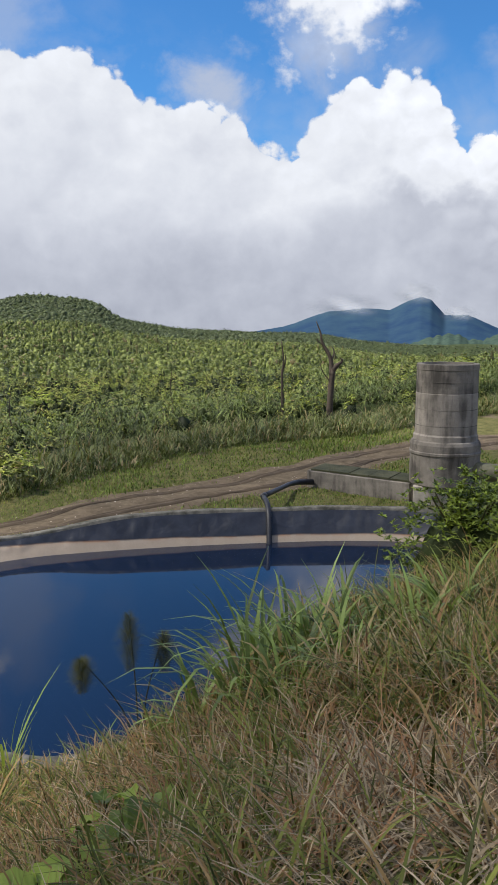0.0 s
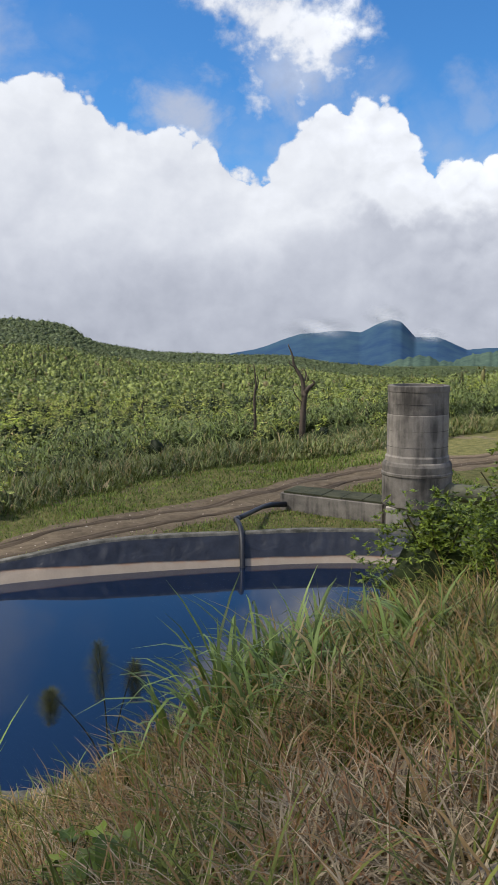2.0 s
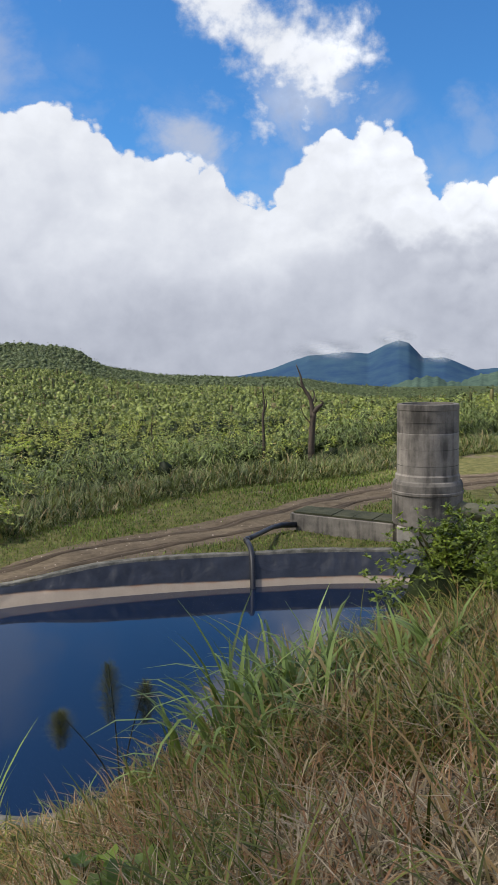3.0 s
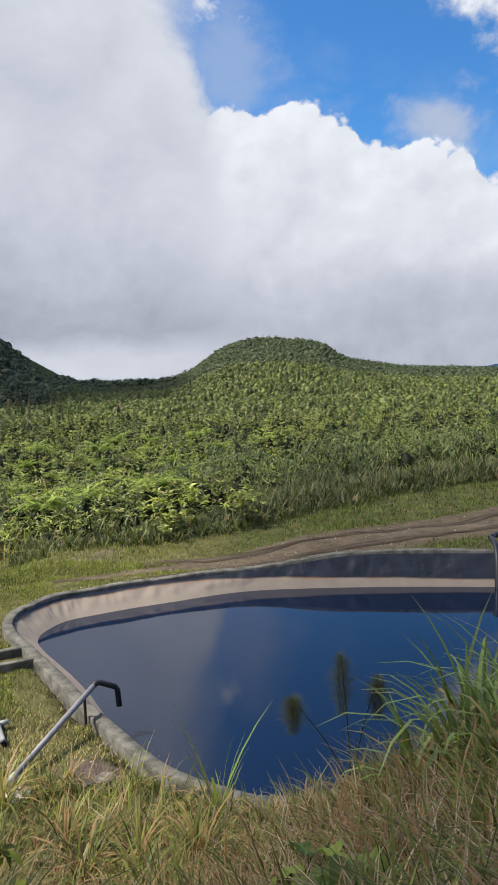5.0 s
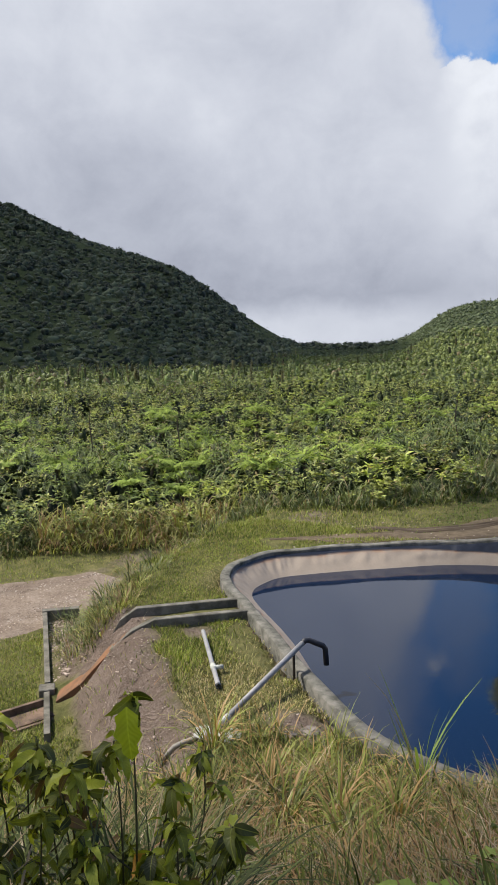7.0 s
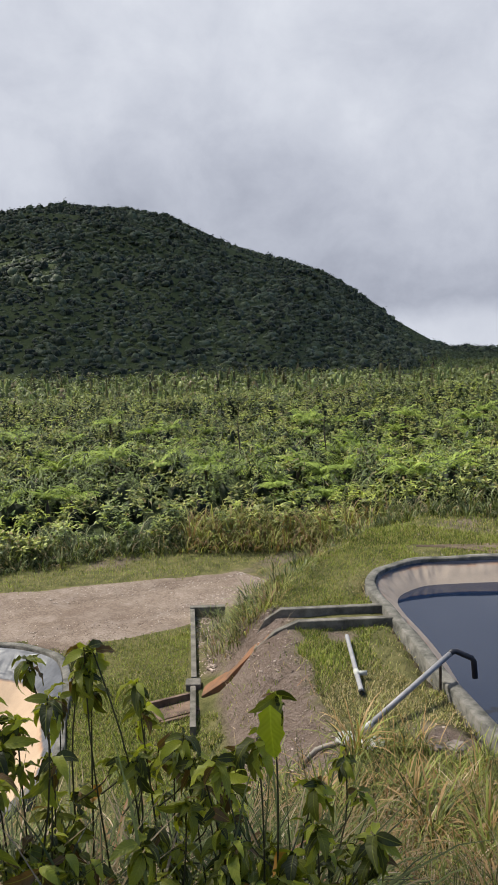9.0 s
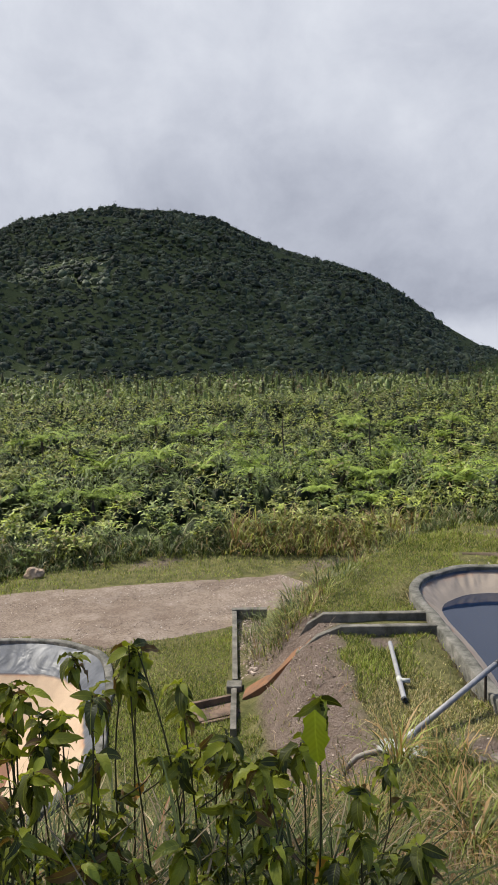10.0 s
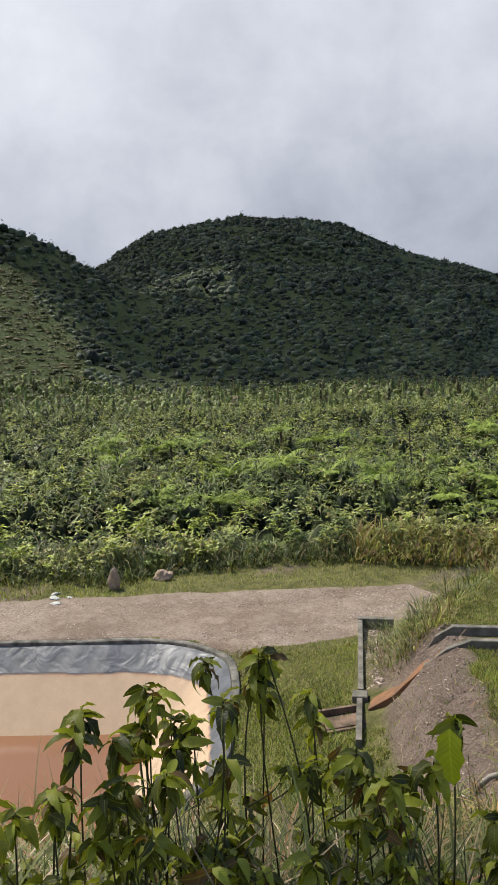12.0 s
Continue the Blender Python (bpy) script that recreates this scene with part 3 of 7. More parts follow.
def hills(x, y):
    r = np.hypot(x, y)
    az = np.degrees(np.arctan2(-x, y))
    rise = np.clip((r - 110) / 205, 0, 1) ** 1.3 * np.exp(-np.maximum(0, r - 315) / 150)
    z = (np.interp(az, *zip(*KNOLL)) + 1.7 * smooth(9, 11, az) * smooth(20, 18, az)) * rise * smooth(-60, -30, az) * smooth(45, 28, az)
    side = smooth(24, 29, az) * smooth(140, 100, az)
    m = (np.interp(az, *zip(*MOUNTAIN)) + 2.6 * smooth(29, 33, az)) * np.clip((r - 135) / 315, 0, 1) ** 1.12 * np.exp(-np.maximum(0, r - 450) / 160) * side
    sp = (np.interp(az, *zip(*SPUR)) + 1.5) * np.clip((r - 120) / 140, 0, 1) ** 1.15 * np.exp(-np.maximum(0, r - 260) / 60) * smooth(58, 62, az) * side
    rough = 1 + (0.07 * wave(x, y, 0.055) + 0.05 * wave(x + 40, y, 0.11)) * smooth(450, 330, r)
    z = z + np.maximum(m * rough, sp * rough)
    return z - 0.06 * np.maximum(0, r - 390) * smooth(32, 26, az) - 0.02 * np.maximum(0, r - 600) * smooth(26, 32, az) + 8 * np.exp(-((x - 230) / 120) ** 2 - ((y - 800) / 130) ** 2)


def on_scarp(x, y):
    """How much of the bare scraped bank south of the spillway lies here, 0 to 1."""
    x, y = np.asarray(x, float), np.asarray(y, float)
    d, side = line_distance(TERRACE, x, y)
    d = np.where(side > 0, -d, d) + 0.18 * wave(x, y, 2.1)
    foot, _ = line_distance(((-12.5, 12.62), (-10.0, 10.2)), x, y)
    gully = smooth(0.26, 0.14, foot)
    bald = np.maximum(smooth(0.62, 0.3, np.hypot((x + 4.4) / 1.1, (y - 8.55) / 0.8) + 0.1 * wave(x, y, 5.0)), smooth(0.34, 0.16, np.hypot(x + 7.5, y - 10.65)))
    bald = np.maximum(bald, smooth(0.42, 0.2, np.hypot((x - 1.04) / 1.3, y - 3.92) + 0.08 * wave(x, y, 9.0)))
    return np.maximum(np.maximum(gully, bald), smooth(-0.12, 0.12, d) * smooth(1.3, 0.75, d) * smooth(11.3, 10.9, y) * smooth(6.2, 7.4, y) * smooth(-9.9, -9.4, x))


def ground_z(x, y):
    """The land with the two ponds dug into it."""
    z = land(x, y)
    x, y = np.asarray(x, float), np.asarray(y, float)
    for poly, deep, lip in ((POND, -2.6, 0.27), (POND2, -4.0, 0.27)):
        near = (x > poly[:, 0].min() - 1) & (x < poly[:, 0].max() + 1) & (y > poly[:, 1].min() - 1) & (y < poly[:, 1].max() + 1)
        if near.any():
            d, _ = line_distance(poly, x, y, True)
            inn = inside(poly, x, y)
            z = np.where(inn & (d > lip), deep, z)
            flat = -0.14 + rim_rise(x, y) if poly is POND else -1.5
            hold = near & (~inn | (d <= lip)) & (d < 1.0)
            z = np.where(hold, flat + (z - flat) * smooth(0.25, 1.0, d) * ~inn - 0.35 * (inn & (d > 0.02)), z)
    return z


# ---- mesh helpers ----
def mesh_object(name, verts, faces, mat, parent=None, label="", shade=False):
    me = bpy.data.meshes.new(name)
    verts = np.asarray(verts, np.float32)
    if isinstance(faces, np.ndarray):
        k = faces.shape[1]
        me.vertices.add(len(verts))
        me.vertices.foreach_set("co", verts.ravel())
        me.loops.add(faces.size)
        me.loops.foreach_set("vertex_index", faces.astype(np.int32).ravel())
        me.polygons.add(len(faces))
        me.polygons.foreach_set("loop_start", np.arange(0, faces.size, k, dtype=np.int32))
        me.update(calc_edges=True)
    else:
        me.from_pydata(verts.tolist(), [], faces)
    me.materials.append(mat)
    if shade:
        me.polygons.foreach_set("use_smooth", np.ones(len(me.polygons), bool))
    ob = new(name, me)
    if parent:
        ob.parent = parent
    if label:
        ob["label"] = label
    return ob


def part(name, bm, mat, parent=None, label="", shade=False):
    me = bpy.data.meshes.new(name)
    bmesh.ops.recalc_face_normals(bm, faces=bm.faces)
    bm.to_mesh(me)
    bm.free()
    me.materials.append(mat)
    if shade:
        me.polygons.foreach_set("use_smooth", np.ones(len(me.polygons), bool))
    ob = new(name, me)
    if parent:
        ob.parent = parent
    if label:
        ob["label"] = label
    return ob


def empty(name, loc, label, category, group="", kind=""):
    ob = new(name)
    ob.location = loc
    return tagged(ob, label, category, group, kind)


def tube_bm(points, radii, sides=10, caps=True, bm=None):
    """A tube along points with a radius at each."""
    bm = bm or bmesh.new()
    pts = [Vector(p) for p in points]
    rings = []
    ref = Vector((0.3, 0.2, 1)).normalized()
    for i, p in enumerate(pts):
        t = (pts[min(i + 1, len(pts) - 1)] - pts[max(i - 1, 0)]).normalized()
        if abs(t.dot(ref)) > 0.95:
            ref = Vector((1, 0.1, 0.1)).normalized()
        a = t.cross(ref).normalized()
        b = t.cross(a).normalized()
        rings.append([bm.verts.new(p + radii[i] * (math.cos(2 * math.pi * k / sides) * a + math.sin(2 * math.pi * k / sides) * b)) for k in range(sides)])
    for r0, r1 in zip(rings[:-1], rings[1:]):
        for k in range(sides):
            bm.faces.new((r0[k], r0[(k + 1) % sides], r1[(k + 1) % sides], r1[k]))
    if caps:
        bm.faces.new(rings[0])
        bm.faces.new(rings[-1][::-1])
    return bm


def blades(base, az, length, width, tilt, droop, profile, curl=None):
    """Many bent blades at once. base (N, 3); az, length, width, tilt and droop (N); profile: relative width along the blade.
    tilt: angle from upright at the root, droop: more of it at the tip (radians)."""
    n, segs = len(base), len(profile) - 1
    base = np.asarray(base, float)
    verts = np.empty((n, 2 * segs + 2, 3))
    ca, sa = np.cos(az), np.sin(az)
    side = np.stack([-sa, ca, np.zeros(n)], 1)
    p = base.copy()
    if curl is not None:
        side = side * np.cos(curl)[:, None] + np.array([0, 0, 1.0]) * np.sin(curl)[:, None]
    for i in range(segs + 1):
        w = (width * profile[i] * 0.5)[:, None]
        verts[:, 2 * i], verts[:, 2 * i + 1] = p - side * w, p + side * w
        ang = tilt + droop * (i + 0.5) / segs
        step = (length / segs)[:, None] * np.stack([np.sin(ang) * ca, np.sin(ang) * sa, np.cos(ang)], 1)
        p = p + step
    idx = np.arange(segs)
    quad = np.stack([2 * idx, 2 * idx + 1, 2 * idx + 3, 2 * idx + 2], 1)
    faces = (np.arange(n)[:, None, None] * (2 * segs + 2) + quad[None]).reshape(-1, 4)
    return verts.reshape(-1, 3), faces


def joined(chunks):
    vs, fs, at = [], [], 0
    for v, f in chunks:
        vs.append(v)
        fs.append(f + at)
        at += len(v)
    return np.concatenate(vs), np.concatenate(fs)


GRASS_P = (1.0, 0.9, 0.6, 0.04)
STRAP_P = (0.7, 1.0, 0.85, 0.06)
LEAF_P = (0.1, 1.0, 0.08)


# ---- ground: one sheet to the horizon ----
def graded(lo, hi, step, far, growth=1.22):
    mid = list(np.arange(lo, hi + step / 2, step))
    left, s, v = [], step, lo
    while v > -far:
        s *= growth
        v -= s
        left.append(v)
    right, s, v = [], step, mid[-1]
    while v < far:
        s *= growth
        v += s
        right.append(v)
    return np.array(left[::-1] + mid + right)


GX, GY = graded(-24, 9, 0.24, 4200, 1.10), graded(-3, 27, 0.24, 4200, 1.10)


def sheet_z(x, y):
    """Height of the ground sheet between its corners, for things far off where its cells are wide."""
    i = np.clip(np.searchsorted(GX, x) - 1, 0, len(GX) - 2)
    j = np.clip(np.searchsorted(GY, y) - 1, 0, len(GY) - 2)
    u, w = (x - GX[i]) / (GX[i + 1] - GX[i]), (y - GY[j]) / (GY[j + 1] - GY[j])
    a, b, c, d = (ground_z(GX[i + p], GY[j + q]) for p, q in ((0, 0), (1, 0), (0, 1), (1, 1)))
    return (a * (1 - u) + b * u) * (1 - w) + (c * (1 - u) + d * u) * w


def make_ground():
    gx, gy = GX, GY
    X, Y = np.meshgrid(gx, gy)
    Z = ground_z(X, Y)
    nx, ny = len(gx), len(gy)
    v = np.stack([X, Y, Z], -1).reshape(-1, 3)
    i, j = np.meshgrid(np.arange(nx - 1), np.arange(ny - 1))
    a = (j * nx + i).ravel()
    f = np.stack([a, a + 1, a + nx + 1, a + nx], 1)
    ob = mesh_object("ground", v, f, M_GROUND, shade=True)
    d, side = line_distance(FIELD, v[:, 0], v[:, 1])
    worn = ob.data.attributes.new("worn", "FLOAT", "POINT")
    worn.data.foreach_set("value", on_scarp(v[:, 0], v[:, 1]).astype(np.float32))
    share = ob.data.attributes.new("overgrown", "FLOAT", "POINT")
    share.data.foreach_set("value", smooth(-0.5, 1.0, np.where(side > 0, d, -d)).astype(np.float32))
    tagged(ob, "grassy earth slopes, terrace and overgrown volcanic plain", "ground", kind="structure")


make_ground()


def ribbon(name, line, half, mat, label, lift=0.03, ragged=0.25):
    """A road laid on the land, with ragged edges."""
    line = spline(line[::3], 10, False)
    t = np.gradient(line, axis=0)
    t /= np.linalg.norm(t, axis=1)[:, None]
    nrm = np.stack([-t[:, 1], t[:, 0]], 1)
    cols = np.linspace(-1, 1, 15)
    rows = []
    for q, nn, i in zip(line, nrm, range(len(line))):
        h = half if np.isscalar(half) else np.interp(i / len(line), *half)
        l = h + ragged * 2.2 * noise.noise(Vector((q[0] * 0.6, q[1] * 0.6, 3.0)))
        rr = h + ragged * 2.2 * noise.noise(Vector((q[0] * 0.6, q[1] * 0.6, 9.0)))
        rows.append([q + nn * c * (l if c < 0 else rr) for c in cols])
    P = np.array(rows)
    Z = ground_z(P[..., 0], P[..., 1]) + lift
    Z[:, 0] -= 0.05
    Z[:, -1] -= 0.05
    Z -= 0.05 * np.exp(-((np.abs(cols) - 0.5) / 0.15) ** 2)[None]           # wheel ruts
    Z = np.maximum(Z, ground_z(P[..., 0], P[..., 1]) + 0.008 - 0.1 * (np.abs(cols) > 0.99))
    v = np.concatenate([P, Z[..., None]], -1).reshape(-1, 3)
    m = len(cols)
    i, j = np.meshgrid(np.arange(m - 1), np.arange(len(line) - 1))
    a = (j * m + i).ravel()
    ob = mesh_object(name, v, np.stack([a, a + 1, a + m + 1, a + m], 1), mat, shade=True)
    tagged(ob, label, "road", kind="structure")


ribbon("dirt_road", ROAD, ([0, 0.55, 0.8, 1.0], [2.6, 2.3, 1.6, 0.8]), M_ROAD, "reddish brown gravel road between the ponds and the scrub", 0.03, 0.08)
ribbon("farm_track", TRACK, ([0, 0.10, 0.2, 0.35, 1.0], [0.12, 0.25, 0.75, 1.45, 1.55]), M_TRACK, "rutted brown dirt track curving behind the pond")


def beside(line, d):
    """The line moved sideways by d."""
    t = np.gradient(line, axis=0)
    t /= np.linalg.norm(t, axis=1)[:, None]
    return line + np.stack([-t[:, 1], t[:, 0]], 1) * d


for shift in (-0.62, 0.55):
    ribbon("wheel_rut", beside(TRACK, shift)[6:], 0.17, M_MUD, "damp dark brown wheel rut in the dirt track", 0.05, 0.14)


# ---- ponds ----
def offset_loop(poly, d):
    """The loop moved inwards by d (positive), for a clockwise loop."""
    t = np.roll(poly, -1, 0) - np.roll(poly, 1, 0)
    t /= np.linalg.norm(t, axis=1)[:, None]
    nrm = np.stack([t[:, 1], -t[:, 0]], 1)
    area = 0.5 * np.sum(poly[:, 0] * np.roll(poly[:, 1], -1) - np.roll(poly[:, 0], -1) * poly[:, 1])
    return poly + nrm * (d if area < 0 else -d)


def loft(loops):
    n = len(loops[0])
    v = np.concatenate(loops)
    f = []
    for k in range(len(loops) - 1):
        for i in range(n):
            j = (i + 1) % n
            f.append((k * n + i, k * n + j, (k + 1) * n + j, (k + 1) * n + i))
    return v, np.array(f)


def at_z(loop, z):
    return np.concatenate([loop, np.full((len(loop), 1), z) if np.isscalar(z) else z[:, None]], 1)


def make_pond(poly, top, water, wall_mat, water_mat, names, labels, thick, lean, rise=None, sag=0.02, folds=(0.45, 0.65), flare=0.0):
    """A concrete kerb, a wrinkled liner that hangs from it and leans inwards, and the water."""
    rim_name, liner_name, water_name = names
    up = np.zeros(len(poly)) if rise is None else rise(poly[:, 0], poly[:, 1])
    wob = top + up + np.array([0.012 * math.sin(i * 0.8) for i in range(len(poly))])
    o0, o1, i1, i0 = offset_loop(poly, 0.0), offset_loop(poly, 0.02), offset_loop(poly, thick - 0.02), offset_loop(poly, thick)
    v, f = loft([at_z(o0, wob - 0.5), at_z(o0, wob - 0.02), at_z(o1, wob), at_z(i1, wob), at_z(i0, wob - 0.02), at_z(i0, wob - 0.45)])
    rim = mesh_object(rim_name, v, f, M_RIM)
    tagged(rim, labels[0], "pond rim", kind="structure")
    fine = spline(poly, 4)
    up = np.zeros(len(fine)) if rise is None else rise(fine[:, 0], fine[:, 1])
    t = np.roll(fine, -2, 0) - np.roll(fine, 2, 0)
    t /= np.linalg.norm(t, axis=1)[:, None]
    nrm = np.stack([t[:, 1], -t[:, 0]], 1)
    area = 0.5 * np.sum(fine[:, 0] * np.roll(fine[:, 1], -1) - np.roll(fine[:, 0], -1) * fine[:, 1])
    sg = 1 if area < 0 else -1
    i = np.arange(len(fine))
    loops = []
    for s in np.linspace(0, 1, 15):
        drop = 0.07 + s * (top + up - water + 0.2)
        fold = sag * (np.sin(i * 0.43 + 3 * np.sin(i * 0.13) + 4 * s) + 0.6 * np.sin(i * 1.3 + 2.5 * np.sin(i * 0.31) + 6 * s)) * math.sin(math.pi * min(s * 1.15, 1)) * (1 - 0.93 * float(smooth(*folds, s)))
        ins = thick + 0.012 + (lean + flare * smooth(-4.5, -7.0, fine[:, 0])) * (drop - 0.07) + fold
        loop = fine + nrm * sg * ins[:, None]
        for _ in range(int(60 * max(0.0, s - 0.15) * lean) if lean > 1 else 0):
            loop = 0.5 * loop + 0.25 * (np.roll(loop, 1, 0) + np.roll(loop, -1, 0))
        loops.append(at_z(loop, top + up - drop))
    v, f = loft(loops)
    liner = mesh_object(liner_name, v, f, wall_mat, shade=True)
    tagged(liner, labels[1], "pond liner", kind="structure")
    w = offset_loop(poly, thick + 0.01)
    ob = mesh_object(water_name, at_z(w, water), [tuple(range(len(w)))], water_mat)
    tagged(ob, labels[2], "water", kind="structure")


make_pond(POND, 0.0, -0.44, M_LINER, M_WATER, ("pond_rim", "pond_liner", "water"),
          ("weathered grey concrete kerb around the pond", "wrinkled black plastic liner with tan sediment band", "dark blue still pond water reflecting the sky"), 0.2, 0.6, rim_rise, 0.030, (0.22, 0.42), 0.55)
make_pond(POND2, -1.42, -2.75, M_LINER2, M_WATER2, ("basin_rim", "basin_liner", "muddy_water"),
          ("low concrete kerb around the settling basin", "grey plastic liner over pale tan silt", "reddish brown muddy water"), 0.16, 1.35, None, 0.035, (0.28, 0.40))


# ---- concrete works ----
def strip_bm(points, width, height, bm=None):
    """A wall of rectangular section along points (its top), width across, height down."""
    bm = bm or bmesh.new()
    pts = [Vector(p) for p in points]
    rows = []
    for i, p in enumerate(pts):
        t = (pts[min(i + 1, len(pts) - 1)] - pts[max(i - 1, 0)])
        t.z = 0
        t.normalize()
        s = Vector((-t.y, t.x, 0)) * (width / 2)
        h = Vector((0, 0, height[i] if isinstance(height, (list, tuple)) else height))
        c = Vector((0, 0, 0.012))
        rows.append([bm.verts.new(q) for q in (p - s - h, p - s - c, p - s * 0.85, p + s * 0.85, p + s - c, p + s - h)])
    for a, b in zip(rows[:-1], rows[1:]):
        for k in range(6):
            bm.faces.new((a[k], a[(k + 1) % 6], b[(k + 1) % 6], b[k]))
    bm.faces.new(rows[0][::-1])
    bm.faces.new(rows[-1])
    return bm


def dense(points, step=0.25):
    out = []
    points = [(*p, 0.0) if len(p) == 2 else p for p in points]
    for a, b in zip(points[:-1], points[1:]):
        a, b = Vector(a), Vector(b)
        k = max(1, int((b - a).length / step))
        out += [a.lerp(b, i / k) for i in range(k)]
    return out + [Vector(points[-1])]


def make_spillway():
    th = empty("spillway", (-8.2, 10.9, 0), "grey concrete overflow channel stained orange, running down the bank", "channel")
    th_inv = Matrix.Translation((8.2, -10.9, 0))

    def own(ob):
        ob.matrix_parent_inverse = th_inv
        return ob
    back = [(-7.50, 12.02, 0.0), (-8.85, 10.72, 0.0), (-9.12, 10.58, -0.22), (-9.32, 10.46, -0.62)]
    front = [(-7.05, 11.56, 0.0), (-8.22, 10.42, 0.0), (-8.50, 10.13, -0.16), (-8.80, 9.97, -0.49)]
    own(part("wall", strip_bm(dense(back), 0.13, 0.42), M_CHANNEL, th))
    own(part("wall", strip_bm(dense(front), 0.13, 0.5), M_CHANNEL, th))
    mid = [(-7.28, 11.80, -0.27), (-8.55, 10.55, -0.29), (-8.75, 10.40, -0.36), (-9.04, 10.25, -0.56)]
    low = [(-8.78, 10.30, -0.33), (-9.06, 10.10, -0.56), (-9.42, 9.88, -1.00), (-9.78, 9.60, -1.40)]
    low = [(x, y, min(z, float(ground_z(x, y)) + 0.05)) for x, y, z in low]
    own(part("floor_slab", strip_bm(dense(mid), 0.46, 0.15), M_CHANNEL, th))
    own(part("stained_chute", strip_bm(dense(low), 0.44, 0.22), M_RUST, th, "orange rust-stained chute floor"))


make_spillway()


def make_ditch():
    th = empty("concrete_ditch", (-11.5, 11.2, -1.5), "narrow grey concrete drainage ditch at the foot of the bank", "channel")
    inv = Matrix.Translation((11.5, -11.2, 1.5))
    a = [(-12.92, 12.36, -1.30), (-10.22, 9.80, -1.34)]
    d = [(-9.80, 9.28, -1.34), (-10.08, 8.56, -1.34)]
    e = [(-9.32, 9.10, -1.47), (-9.58, 8.42, -1.47)]
    c = [(-10.10, 9.66, -1.34), (-8.85, 8.45, -1.34)]
    for pts in (a, c):
        part("wall", strip_bm(dense(pts), 0.105, 0.5), M_CHANNEL, th).matrix_parent_inverse = inv
    bm = bmesh.new()
    bmesh.ops.create_cube(bm, size=1, matrix=Matrix.Translation((-10.05, 9.62, -1.56)) @ Matrix.Rotation(radians(45), 4, "Z") @ Matrix.Diagonal((0.28, 0.28, 0.5, 1)))
    bmesh.ops.bevel(bm, geom=bm.edges[:], offset=0.015, segments=1, affect="EDGES")
    part("junction_block", bm, M_CHANNEL, th).matrix_parent_inverse = inv
    for pts in (d, e):
        part("outlet_wall", strip_bm(dense(pts), 0.075, 0.4), M_STAINED, th, "brown-stained low outlet wall").matrix_parent_inverse = inv
    part("outlet_floor", strip_bm(dense([(-9.56, 9.19, -1.44), (-9.83, 8.49, -1.45)]), 0.42, 0.1), M_STAINED, th, "pinkish brown outlet floor").matrix_parent_inverse = inv
    part("headwall", strip_bm(dense([(-12.98, 12.34, -1.27), (-12.45, 12.95, -1.3)]), 0.16, 0.5), M_CHANNEL, th).matrix_parent_inverse = inv


make_ditch()


def lathe_bm(profile, sides=48):
    bm = bmesh.new()
    rings = [[bm.verts.new((r * math.cos(2 * math.pi * k / sides), r * math.sin(2 * math.pi * k / sides), z)) for k in range(sides)] for r, z in profile]
    for a, b in zip(rings[:-1], rings[1:]):
        for k in range(sides):
            bm.faces.new((a[k], a[(k + 1) % sides], b[(k + 1) % sides], b[k]))
    return bm


